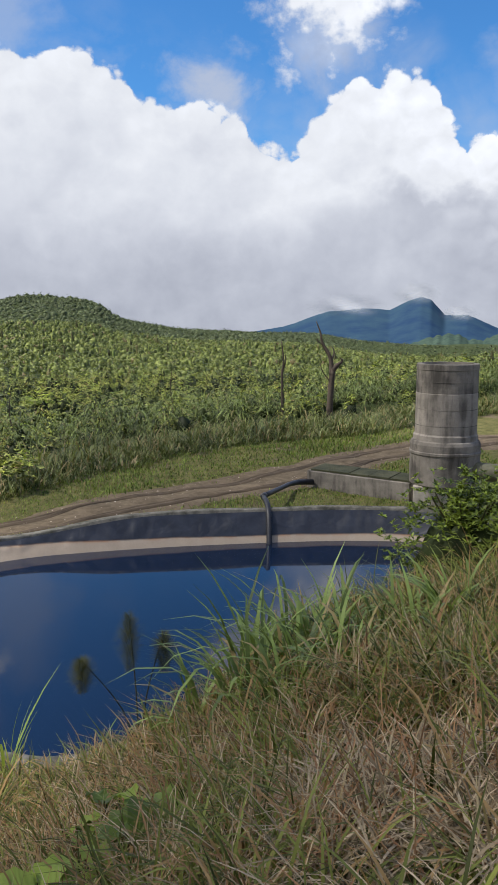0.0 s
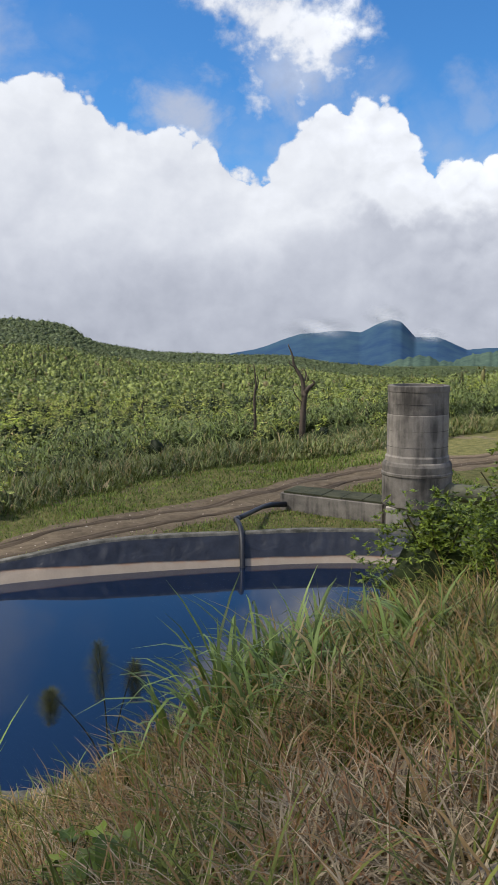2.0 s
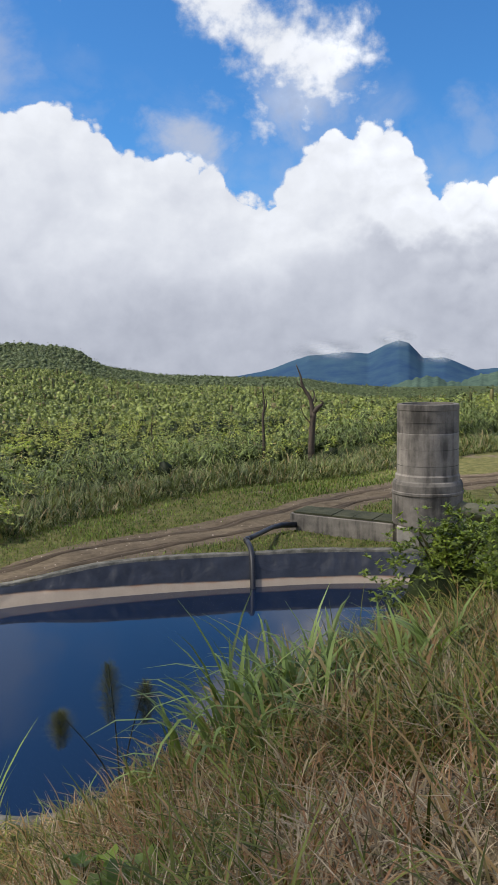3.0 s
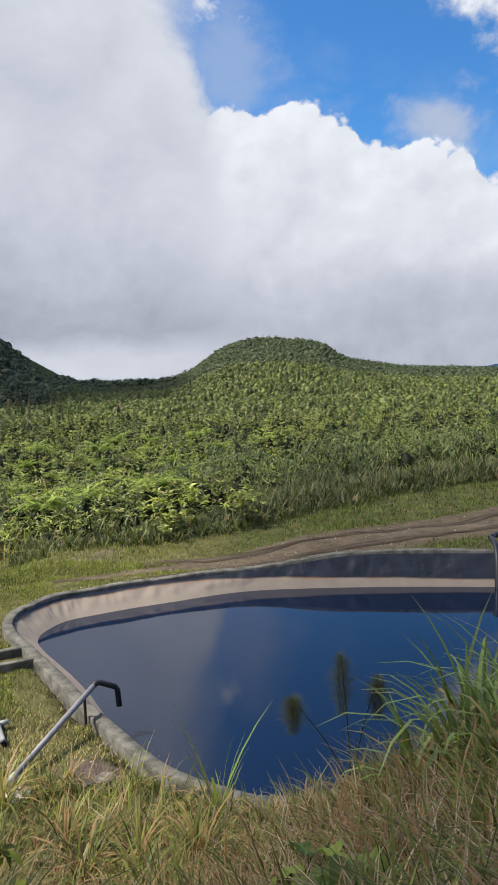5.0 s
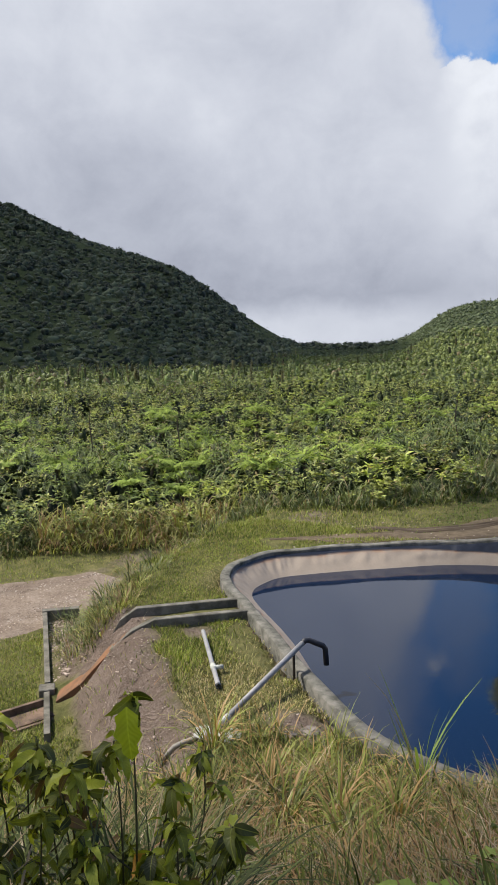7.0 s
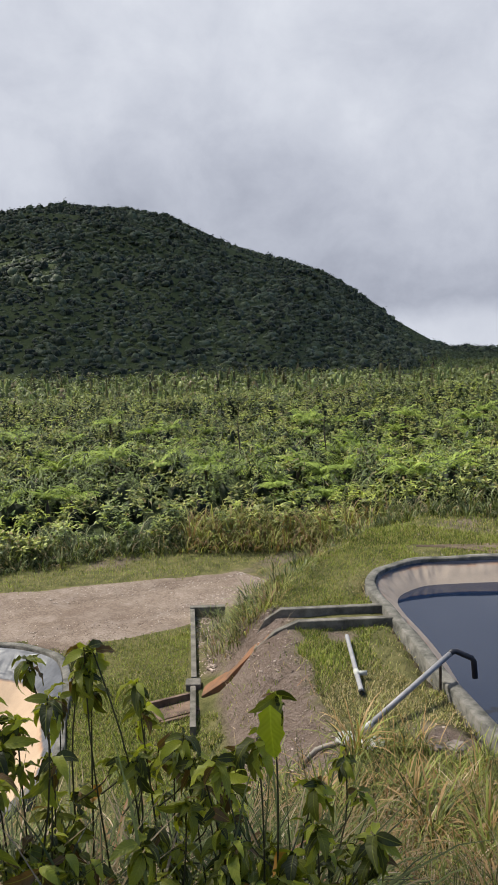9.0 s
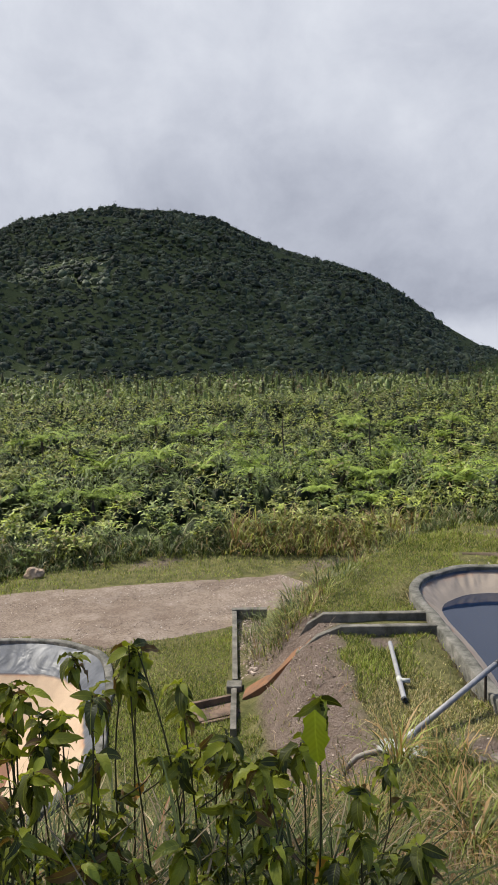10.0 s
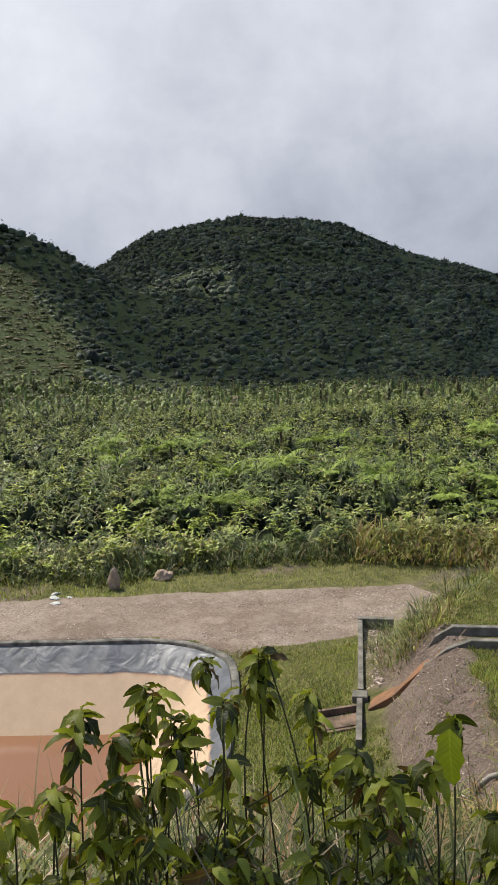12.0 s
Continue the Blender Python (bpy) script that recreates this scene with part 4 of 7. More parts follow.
def make_tower():
    th = empty("concrete_tower", (5.42, 21.75, 0), "round weathered grey concrete intake tower of stacked rings with dark streaks", "tower")
    base = lathe_bm([(0.0, 0.36), (0.90, 0.36), (0.95, 0.40), (0.95, 1.22), (0.975, 1.24), (0.975, 1.30), (0.95, 1.32), (0.95, 1.50), (0.92, 1.58), (0.86, 1.62), (0.0, 1.62)])
    part("lower_ring", base, M_CONC, th, "wide dark-streaked lower ring")
    mid = lathe_bm([(0.87, 1.60), (0.87, 1.74), (0.845, 1.77), (0.835, 1.79), (0.83, 2.88), (0.82, 2.90), (0.70, 2.90)])
    part("middle_ring", mid, M_PALERING, th, "paler middle ring")
    for z, rr in ((2.02, 0.838), (2.46, 0.836), (3.20, 0.832)):
        part("seam", lathe_bm([(rr - 0.02, z - 0.012), (rr, z - 0.008), (rr, z + 0.008), (rr - 0.02, z + 0.012)]), M_CONC, th, "thin dark mortar seam")
    top = lathe_bm([(0.70, 2.89), (0.815, 2.89), (0.825, 2.91), (0.825, 3.50), (0.835, 3.52), (0.835, 3.66), (0.82, 3.68), (0.70, 3.68), (0.70, 2.9)])
    part("upper_ring", top, M_CONC, th, "upper ring with a thick lip")
    for name, (x0, x1, y0, y1) in (("pedestal", (-0.80, -0.20, -0.75, 0.7)), ("pedestal", (-0.19, 0.55, -0.66, 0.7))):
        bm = bmesh.new()
        bmesh.ops.create_cube(bm, size=1, matrix=Matrix.Translation(((x0 + x1) / 2, (y0 + y1) / 2, 0.0)) @ Matrix.Diagonal((x1 - x0, y1 - y0, 0.76, 1)))
        bmesh.ops.bevel(bm, geom=bm.edges[:], offset=0.02, segments=1, affect="EDGES")
        part(name, bm, M_FOOT, th, "pale concrete foot")
    th.rotation_euler = (0, 0, radians(-14))
    pipe = empty("steel_pipe", (6.3, 21.3, 0.8), "thick mossy grey pipe with flanged joints leaving the tower", "pipe")
    pinv = Matrix.Translation((-6.3, -21.3, -0.8))
    pts = [(5.9, 21.25, 0.80), (6.9, 20.95, 0.76), (8.6, 20.5, 0.66), (12, 19.6, 0.5)]
    part("tube", tube_bm(dense(pts, 0.5), [0.245] * len(dense(pts, 0.5)), 20), M_STEELPIPE, pipe, shade=True).matrix_parent_inverse = pinv
    for s in (0.35, 1.05, 1.85, 2.7):
        a = Vector(pts[0]).lerp(Vector(pts[2]), s / 3.0)
        u = (Vector(pts[1]) - Vector(pts[0])).normalized()
        part("joint_band", tube_bm([a - u * 0.05, a + u * 0.05], [0.272, 0.272], 20), M_STEELPIPE, pipe, "dark joint band").matrix_parent_inverse = pinv
    for q in ((8.0, 20.65), (11.0, 19.86)):
        bm = bmesh.new()
        bmesh.ops.create_cube(bm, size=1, matrix=Matrix.Translation((q[0], q[1], 0.05)) @ Matrix.Diagonal((0.4, 0.7, 0.8, 1)))
        part("saddle", bm, M_CONC, pipe, "concrete saddle block").matrix_parent_inverse = pinv


make_tower()


def make_box():
    th = empty("valve_box", (3.1, 22.7, 0), "low rectangular concrete chamber beside the tower, dark-topped", "chamber")
    inv = Matrix.Translation((-3.1, -22.7, 0))
    a, b, c, d = (1.85, 23.60), (4.50, 21.72), (5.0, 22.6), (2.35, 24.5)
    top = 0.36
    for p, q in ((a, b), (b, c), (c, d), (d, a)):
        part("wall", strip_bm(dense([(*p, top), (*q, top)]), 0.2, 0.75), M_CONC, th).matrix_parent_inverse = inv
    a, b, c, d = (Vector(p) for p in (a, b, c, d))
    for i in range(5):
        s0, s1 = i / 5 + 0.004, (i + 1) / 5 - 0.004
        bm = bmesh.new()
        vs = [bm.verts.new((*p, top + 0.008 + 0.006 * (i % 2))) for p in (a.lerp(b, s0), a.lerp(b, s1), d.lerp(c, s1), d.lerp(c, s0))]
        bm.faces.new(vs)
        r = bmesh.ops.extrude_face_region(bm, geom=bm.faces[:])
        bmesh.ops.translate(bm, verts=[v for v in r["geom"] if isinstance(v, bmesh.types.BMVert)], vec=(0, 0, 0.05))
        part("cover_slab", bm, M_MOSSY, th, "mossy dark cover slab").matrix_parent_inverse = inv


make_box()


# ---- pipes on the banks ----
def make_pipes():
    th = empty("inlet_pipe", (-5.2, 9.0, 0), "grey-white plastic pipe propped over the pond rim with a black elbow", "pipe")
    inv = Matrix.Translation((5.2, -9.0, 0))
    foot, elbow, bend, end = (-5.17, 7.98, 0.02), (-5.12, 10.05, 0.33), (-4.90, 10.20, 0.24), (-4.86, 10.22, -0.05)
    part("tube", tube_bm([foot, elbow], [0.038, 0.038], 16), M_PVC, th, shade=True).matrix_parent_inverse = inv
    part("elbow", tube_bm([(-5.122, 9.97, 0.318), elbow, (-5.08, 10.09, 0.33), bend, (-4.875, 10.215, 0.19), end], [0.041] * 6, 16), M_BLACKPIPE, th, "black plastic elbow", True).matrix_parent_inverse = inv
    part("socket", tube_bm([(-5.173, 7.86, 0.0), (-5.168, 8.05, 0.03)], [0.044, 0.044], 16), M_LITTER, th, "white coupling", True).matrix_parent_inverse = inv
    part("prop", tube_bm([(-5.13, 9.72, -0.2), (-5.13, 9.72, 0.24)], [0.02, 0.02], 8), M_BARK, th, "wooden prop").matrix_parent_inverse = inv
    old = dense([(-5.18, 7.93), (-5.45, 7.62), (-5.72, 7.32)], 0.1)
    old = [(p[0], p[1], float(ground_z(p[0], p[1])) + 0.035) for p in (Vector((q[0], q[1], 0)) for q in old)]
    tagged(part("old_pipe", tube_bm(old, [0.033] * len(old), 12), M_OLDPIPE, None, "", True), "dirty grey-brown length of pipe lying down the bank", "pipe")
    th = empty("loose_pipe", (-6.5, 9.7, -0.1), "loose grey-white plastic pipe with a tee lying on the grass", "pipe")
    inv = Matrix.Translation((6.5, -9.7, 0.1))
    a, b = Vector((-7.23, 10.46, -0.06)), Vector((-5.87, 8.88, -0.06))
    part("tube", tube_bm([a, b], [0.036, 0.036], 16, False), M_PVC, th, shade=True).matrix_parent_inverse = inv
    m = a.lerp(b, 0.70)
    u = (b - a).normalized()
    part("tee", tube_bm([m - u * 0.09, m + u * 0.09], [0.043, 0.043], 16), M_LITTER, th, "white tee joint", True).matrix_parent_inverse = inv
    part("branch", tube_bm([m, m + Vector((u.y * -0.15, u.x * 0.15, 0))], [0.036, 0.036], 14), M_LITTER, th, "white tee branch", True).matrix_parent_inverse = inv
    part("socket", tube_bm([b - u * 0.02, b + u * 0.03], [0.044, 0.042], 16, False), M_BLACKPIPE, th, "dark pipe mouth", True).matrix_parent_inverse = inv
    # black drain that comes from the chamber and hangs over the liner
    th = empty("drain_pipe", (0.8, 21.5, 0.1), "black plastic drain pipe laid over the pond rim", "pipe")
    inv = Matrix.Translation((-0.8, -21.5, -0.1))
    run = [(1.9, 23.35, 0.06), (1.45, 23.1, 0.10), (1.15, 22.5, 0.16), (0.52, 20.2, 0.40), (0.36, 19.75, 0.43)]
    part("tube", tube_bm(run, [0.09, 0.08, 0.066, 0.066, 0.066], 12), M_BLACKPIPE, th, shade=True).matrix_parent_inverse = inv
    drop = [(0.36, 19.75, 0.43), (0.42, 19.35, 0.40), (0.46, 19.05, 0.36), (0.48, 18.80, 0.18), (0.48, 18.62, -0.10), (0.48, 18.45, -0.40), (0.48, 18.35, -0.6)]
    part("downpipe", tube_bm(drop, [0.066] * 7, 12), M_BLACKPIPE, th, "black downpipe into the water", True).matrix_parent_inverse = inv
    part("bend", tube_bm([(0.40, 19.88, 0.425), (0.36, 19.75, 0.43), (0.375, 19.64, 0.42)], [0.078] * 3, 12), M_BLACKPIPE, th, shade=True).matrix_parent_inverse = inv


make_pipes()


# ---- rocks and rubble ----
def rock_mesh(seed, size, squash=0.6):
    bm = bmesh.new()
    bmesh.ops.create_icosphere(bm, subdivisions=3, radius=1)
    off = Vector((seed * 3.1, seed * 1.7, 0))
    for v in bm.verts:
        k = 1 + 0.45 * noise.noise(v.co * 0.9 + off) + 0.22 * noise.noise(v.co * 2.3 + off) + 0.10 * noise.noise(v.co * 5.1 + off)
        v.co = Vector((v.co.x * k * size[0], v.co.y * k * size[1], v.co.z * k * size[2]))
    return bm


def rock(name, x, y, size, mat, label, category="rock", group="", sink=0.3, seed=1.0):
    ob = part(name, rock_mesh(seed, size), mat)
    ob.location = (x, y, float(ground_z(x, y)) + size[2] * (1 - sink))
    ob.rotation_euler = (0, 0, seed)
    return tagged(ob, label, category, group)


rock("boulder", -19.75, 9.55, (0.15, 0.17, 0.33), M_BROWNROCK, "upright grey-brown boulder at the roadside", seed=2.0)
rock("boulder", -19.5, 10.95, (0.26, 0.22, 0.16), M_BROWNROCK, "low dusty brown boulder at the roadside", seed=4.2)
for i, (dx, dy, sz) in enumerate(((0, 0, 0.12), (0.3, -0.1, 0.09), (-0.25, 0.12, 0.08), (0.12, 0.25, 0.07))):
    rock("rubble_piece", -19.9 + dx * 1.4, 7.85 + dy * 1.4, (sz * 1.6, sz, sz * 0.4), M_LITTER, "small white rubble dumped on the verge", "rubble", "rubble on the verge", seed=3.0 + i)
for i, (x, y, sz) in enumerate(((-5.30, 7.76, 0.09), (-5.02, 7.86, 0.11), (-5.42, 7.88, 0.07), (-5.12, 7.72, 0.06))):
    rock("broken_concrete", x, y, (sz * 1.7, sz * 1.2, sz * 0.5), M_LITTER, "broken pale concrete lump by the pipe foot", "rubble", "lumps by the pipe", seed=7.0 + i)
for i, (x, y, sz) in enumerate(((-4.22, 8.45, 0.10), (-3.95, 8.3, 0.06), (-4.4, 8.25, 0.07))):
    rock("stone", x, y, (sz * 1.3, sz, sz * 0.35), M_ROCK, "grey-brown stone on worn grass by the rim", "rock", "stones by the rim", seed=11.0 + i)
rock("stone", 1.05, 2.55, (0.16, 0.12, 0.08), M_ROCK, "flat stone half buried in straw", seed=15.0)


# ---- dead trees ----
def limb(pts, r0, r1, bm):
    pts = spline(pts, 4, False)
    k = len(pts)
    return tube_bm([tuple(p) for p in pts], [r0 + (r1 - r0) * i / (k - 1) for i in range(k)], 8, True, bm)


def make_dead_trees():
    def back(p, k=1.15):
        return (p[0] * k, p[1] * k, 4.85 + (p[2] - 4.85) * k) if p[2] > 0 else (p[0] * k, p[1] * k, -0.6)
    th = empty("dead_tree", (3.86, 37.7, -0.5), "leafless dark dead tree with broken limbs above the canes", "tree")
    inv = Matrix.Translation((-3.86, -37.7, 0.5))
    bm = limb([back(p) for p in ((3.25, 32.8, -0.5), (3.32, 32.8, 0.8), (3.36, 32.8, 1.7), (3.44, 32.8, 2.85))], 0.19, 0.13, bmesh.new())
    part("trunk", bm, M_BARK, th, shade=True).matrix_parent_inverse = inv
    for pts, r in (([(3.40, 32.8, 2.6), (3.34, 32.83, 3.3), (3.01, 32.86, 3.9), (2.93, 32.87, 4.31), (2.75, 32.89, 4.78)], 0.11),
                   ([(3.44, 32.8, 2.8), (3.62, 32.8, 3.0), (3.84, 32.78, 3.18), (3.72, 32.78, 3.3)], 0.13),
                   ([(3.36, 32.8, 3.2), (3.5, 32.9, 3.5), (3.42, 32.9, 3.75)], 0.05),
                   ([(3.10, 32.85, 3.8), (2.85, 32.8, 3.95), (2.78, 32.8, 4.1)], 0.035),
                   ([(3.40, 32.8, 2.3), (3.05, 32.7, 2.7), (2.9, 32.7, 3.1)], 0.03)):
        part("limb", limb([back(p) for p in pts], r * 1.15, 0.02, bmesh.new()), M_BARK, th, shade=True).matrix_parent_inverse = inv
    th = empty("dead_tree", (1.65, 39.6, -0.5), "slim leafless dead trunk among the canes", "tree")
    inv = Matrix.Translation((-1.65, -39.6, 0.5))
    part("trunk", limb([back(p, 1.1) for p in ((1.5, 36, -0.5), (1.52, 36, 1.2), (1.49, 36, 2.4), (1.56, 36, 3.0), (1.46, 36, 3.9))], 0.10, 0.025, bmesh.new()), M_BARK, th, shade=True).matrix_parent_inverse = inv
    part("limb", limb([back(p, 1.1) for p in ((1.5, 36, 2.6), (1.66, 36, 3.0), (1.6, 36, 3.4))], 0.05, 0.015, bmesh.new()), M_BARK, th, shade=True).matrix_parent_inverse = inv
    for x, y, h in ((-9.5, 31.5, 3.0), (-24.5, 26.5, 3.2), (-21.5, 29.0, 2.8), (-4.0, 41.0, 3.4)):
        z = float(ground_z(x, y))
        th = empty("dead_tree", (x, y, z), "thin pale dead stem rising from the scrub", "tree", "dead stems in the scrub")
        part("trunk", limb([(0, 0, -0.1), (0.06, 0, h * 0.4), (-0.05, 0.02, h * 0.75), (0.05, 0, h)], 0.045, 0.012, bmesh.new()), M_BARK, th, shade=True)


make_dead_trees()


# ---- scrub on the plain ----
def rosettes(cx, cy, cz, rad, high, heads, leaves, size, rnd, prof=(0.35, 1.0, 0.1), fat=0.42, low=0.30, flat=0.9):
    """Shrubs whose leaves stand in whorls at the twig ends: heads whorls over each crown, each of a few drooping leaves."""
    n = len(cx)
    k = np.repeat(np.arange(n), heads)
    m = len(k)
    a = rnd.uniform(0, 2 * math.pi, m)
    u = rnd.uniform(0, 1, m) ** 0.75
    lobe = 0.75 + 0.4 * np.sin(3 * a + 9 * rnd.uniform(0, 1, n)[k] + 4 * u)
    s = np.sqrt(np.clip(1 - u * u, 0, 1)) * lobe
    q = rnd.uniform(0.72, 1.08, m)
    hx, hy = cx[k] + rad[k] * s * np.cos(a) * q, cy[k] + rad[k] * s * np.sin(a) * q
    hz = cz[k] + high[k] * (low + (1 - low) * u * q)
    j = np.repeat(np.arange(m), leaves)
    turn = np.tile(np.arange(leaves) * 2.4, m) + rnd.uniform(0, 6.28, m)[j]
    ln = size[k][j] * rnd.uniform(0.65, 1.25, len(j))
    tilt = np.clip(flat + rnd.normal(0, 0.35, len(j)), 0.15, 2.2)
    return blades(np.stack([hx, hy, hz], 1)[j], turn, ln, ln * fat * rnd.uniform(0.8, 1.2, len(j)), tilt, np.full(len(j), 0.95), prof, rnd.normal(0, 0.35, len(j)))


def leaf_clumps(cx, cy, cz, rad, high, count, size, rnd, prof=(0.8, 0.12), fat=0.42, low=0.25):
    """Bushy plants: leaves over a domed crown at each centre, hanging outwards, down to the share low of the height."""
    n = len(cx)
    k = np.repeat(np.arange(n), count)
    m = len(k)
    a = rnd.uniform(0, 2 * math.pi, m)
    u = rnd.uniform(0, 1, m) ** 0.8
    s = np.sqrt(np.clip(1 - u * u, 0, 1)) * (0.8 + 0.35 * np.sin(3 * a + 9 * rnd.uniform(0, 1, n)[k] + 5 * u))
    q = rnd.uniform(0.5, 1.08, m)
    base = np.stack([cx[k] + rad[k] * s * np.cos(a) * q, cy[k] + rad[k] * s * np.sin(a) * q, cz[k] + high[k] * (low + (1 - low) * u * (0.45 + 0.55 * q))], 1)
    az = a + rnd.normal(0, 0.8, m)
    tilt = np.clip(0.7 + 0.85 * np.arccos(u) + rnd.normal(0, 0.4, m), 0.1, 2.7)
    ln = size[k] * rnd.uniform(0.55, 1.3, m)
    return blades(base, az, ln, ln * fat * rnd.uniform(0.75, 1.25, m), tilt, np.full(m, 0.7), prof, rnd.normal(0, 0.5, m))


def domes(cx, cy, cz, rad, high, rnd, sides=6):
    """Uneven solid crowns under the leaves of far bushes."""
    n = len(cx)
    a = np.arange(sides) / sides * 2 * math.pi
    a = a[None] + rnd.uniform(0, 6.28, n)[:, None]
    rings = []
    for h, q in ((0.0, 0.75), (0.45, 1.0), (0.78, 0.72), (0.92, 0.12)):
        rr = rad[:, None] * q * rnd.uniform(0.5, 1.25, (n, sides))
        rings.append(np.stack([cx[:, None] + rr * np.cos(a), cy[:, None] + rr * np.sin(a), (cz + high * h)[:, None] + high[:, None] * rnd.uniform(-0.13, 0.13, (n, sides))], -1))
    v = np.stack(rings, 1).reshape(-1, 3)
    f = []
    for k in range(3):
        for i in range(sides):
            f.append((k * sides + i, k * sides + (i + 1) % sides, (k + 1) * sides + (i + 1) % sides, (k + 1) * sides + i))
    f = (np.arange(n)[:, None, None] * 4 * sides + np.array(f)[None]).reshape(-1, 4)
    return v, f


def strap_clumps(cx, cy, cz, high, count, rnd, width=0.07, spread=0.25, droop=(1.2, 2.2), tilt=(0.05, 0.5), prof=STRAP_P):
    n = len(cx)
    k = np.repeat(np.arange(n), count)
    m = len(k)
    a = rnd.uniform(0, 2 * math.pi, m)
    rr = spread * np.sqrt(rnd.uniform(0, 1, m))
    base = np.stack([cx[k] + rr * np.cos(a), cy[k] + rr * np.sin(a), cz[k]], 1)
    base[:, 2] += rnd.uniform(0, 0.45, m) * high[k]
    ln = high[k] * rnd.uniform(0.6, 1.15, m)
    return blades(base, a + rnd.normal(0, 0.5, m), ln, width * rnd.uniform(0.7, 1.3, m), rnd.uniform(*tilt, m), rnd.uniform(*droop, m), prof)


def field_points(step, rmin, rmax, rnd, lo=-21, hi=73.5, keep=1.0):
    """Jittered points of the scrub within the angles that the walk looks over, beyond the field's edge."""
    g = np.arange(-rmax, rmax, step)
    X, Y = np.meshgrid(g, g)
    X = (X + rnd.uniform(-0.5, 0.5, X.shape) * step).ravel()
    Y = (Y + rnd.uniform(-0.5, 0.5, Y.shape) * step).ravel()
    r, az = np.hypot(X, Y), np.degrees(np.arctan2(-X, Y))
    ok = (r > rmin) & (r < rmax) & (az > lo) & (az < hi) & (rnd.uniform(0, 1, X.shape) < keep)
    X, Y = X[ok], Y[ok]
    d, side = line_distance(FIELD, X, Y)
    d = np.where(side > 0, d, -d)
    ok = d > 0
    return X[ok], Y[ok], d[ok]


def stuff(name, chunks, mat, label, category):
    v, f = joined(chunks)
    ob = mesh_object(name, v, f, mat)
    return tagged(ob, label, category, kind="stuff")


def patch_noise(x, y, s, ox=0.0):
    return 0.5 + 0.5 * (0.6 * wave(x + ox, y - ox, s) + 0.4 * wave(x - 3 * ox, y + ox, s * 2.3))


def make_scrub():
    rnd = np.random.default_rng(11)
    x, y, d = field_points(1.0, 15, 80, rnd)
    r = np.hypot(x, y)
    z = ground_z(x, y)
    band = patch_noise(x, y, 0.45, 5.0)
    az = np.degrees(np.arctan2(-x, y))
    strap_w = np.where(az < 16, 0.30 + 0.5 * ((d > 3.0) & (d < 8.0)), 0.36 + 0.12 * ((d > 5.0) & (d < 14.0))) * smooth(1.5, 4.5, d) * smooth(120, 40, r)
    is_strap = (d > 2.0) & (0.6 * band + 0.4 * rnd.uniform(0, 1, len(x)) > 1 - strap_w * 0.85)
    edge = d < np.where(az < 16, 3.2, 0.55) + 1.4 * (band - 0.5)
    shrub = ~is_strap & ~edge
    near = r < 46
    tall = 0.55 + 0.6 * patch_noise(x, y, 0.9, 3.0) + 0.45 * patch_noise(x, y, 0.2, 7.0)
    kin = 0.55 * patch_noise(x, y, 0.6, 13.0) + 0.45 * rnd.uniform(0, 1, len(x))
    cores = []
    for pick, mat, nm, lab, fat, big, heads, flat in ((kin < 0.36, M_DARKSHRUB, "dark_scrub", "dark green leafy shrubs among the paler scrub", 0.5, 0.85, 1.15, 1.0),
                                                      ((kin >= 0.36) & (kin < 0.64), M_SHRUB, "scrub_bushes", "dense waist-high green scrub covering the plain", 0.42, 1.0, 1.0, 0.95),
                                                      (kin >= 0.64, M_LIGHTSHRUB, "light_scrub", "yellow-green bushes with long drooping leaves on the plain", 0.30, 1.3, 0.9, 1.05)):
        chunks = []
        for sel, cnt, sz, prof in ((shrub & (r < 28) & pick, 24, 0.145, (0.35, 1.0, 0.1)), (shrub & (r >= 28) & near & pick, 19, 0.155, (0.9, 0.25)), (shrub & ~near & pick, 14, 0.155, (0.9, 0.25))):
            k = sel.sum()
            h = rnd.uniform(0.7, 1.9, k) * tall[sel] * np.where(d[sel] < 5, 0.75, 1.0)
            rad = rnd.uniform(0.38, 0.78, k)
            chunks.append(rosettes(x[sel], y[sel], z[sel], rad, h, int(cnt * heads), 7 if prof[0] < 0.5 else 6, np.full(k, sz * big) * rnd.uniform(0.75, 1.35, k), rnd, prof, fat, 0.28, flat))
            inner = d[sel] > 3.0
            # solid domes in the shade colour, to darken the gaps between leaves
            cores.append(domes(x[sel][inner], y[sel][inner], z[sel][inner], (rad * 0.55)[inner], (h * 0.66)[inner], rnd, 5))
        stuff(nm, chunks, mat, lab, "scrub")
    stuff("thicket", cores, M_CORE, "near-black domes standing in for shade inside the scrub", "scrub")
    # slim upright saplings standing out of the scrub, browner towards the mountain
    up = shrub & (rnd.uniform(0, 1, len(x)) < np.where(az > 28, 0.16, 0.05)) & (d > 6)
    brown = up & (az > 28) & (rnd.uniform(0, 1, len(x)) < 0.6)
    for sel, mat, nm, lab in ((up & ~brown, M_TREES, "scrub_saplings", "slim dark upright saplings rising above the scrub"),
                              (brown, M_BROWNSCRUB, "brown_saplings", "slim upright brownish saplings rising above the scrub")):
        k = sel.sum()
        stuff(nm, [leaf_clumps(x[sel], y[sel], z[sel], rnd.uniform(0.22, 0.42, k), rnd.uniform(1.8, 3.3, k), 64, np.full(k, 0.2), rnd, (0.85, 0.15), 0.45)], mat, lab, "saplings")
    k = is_strap.sum()
    leaves = 46
    j = np.repeat(np.arange(k), leaves)
    m = len(j)
    high = (rnd.uniform(0.9, 1.6, k) * tall[is_strap] * np.where(az[is_strap] < 16, 1.3, 1.15))[j]
    lean = rnd.uniform(0.3, 1.3, m)
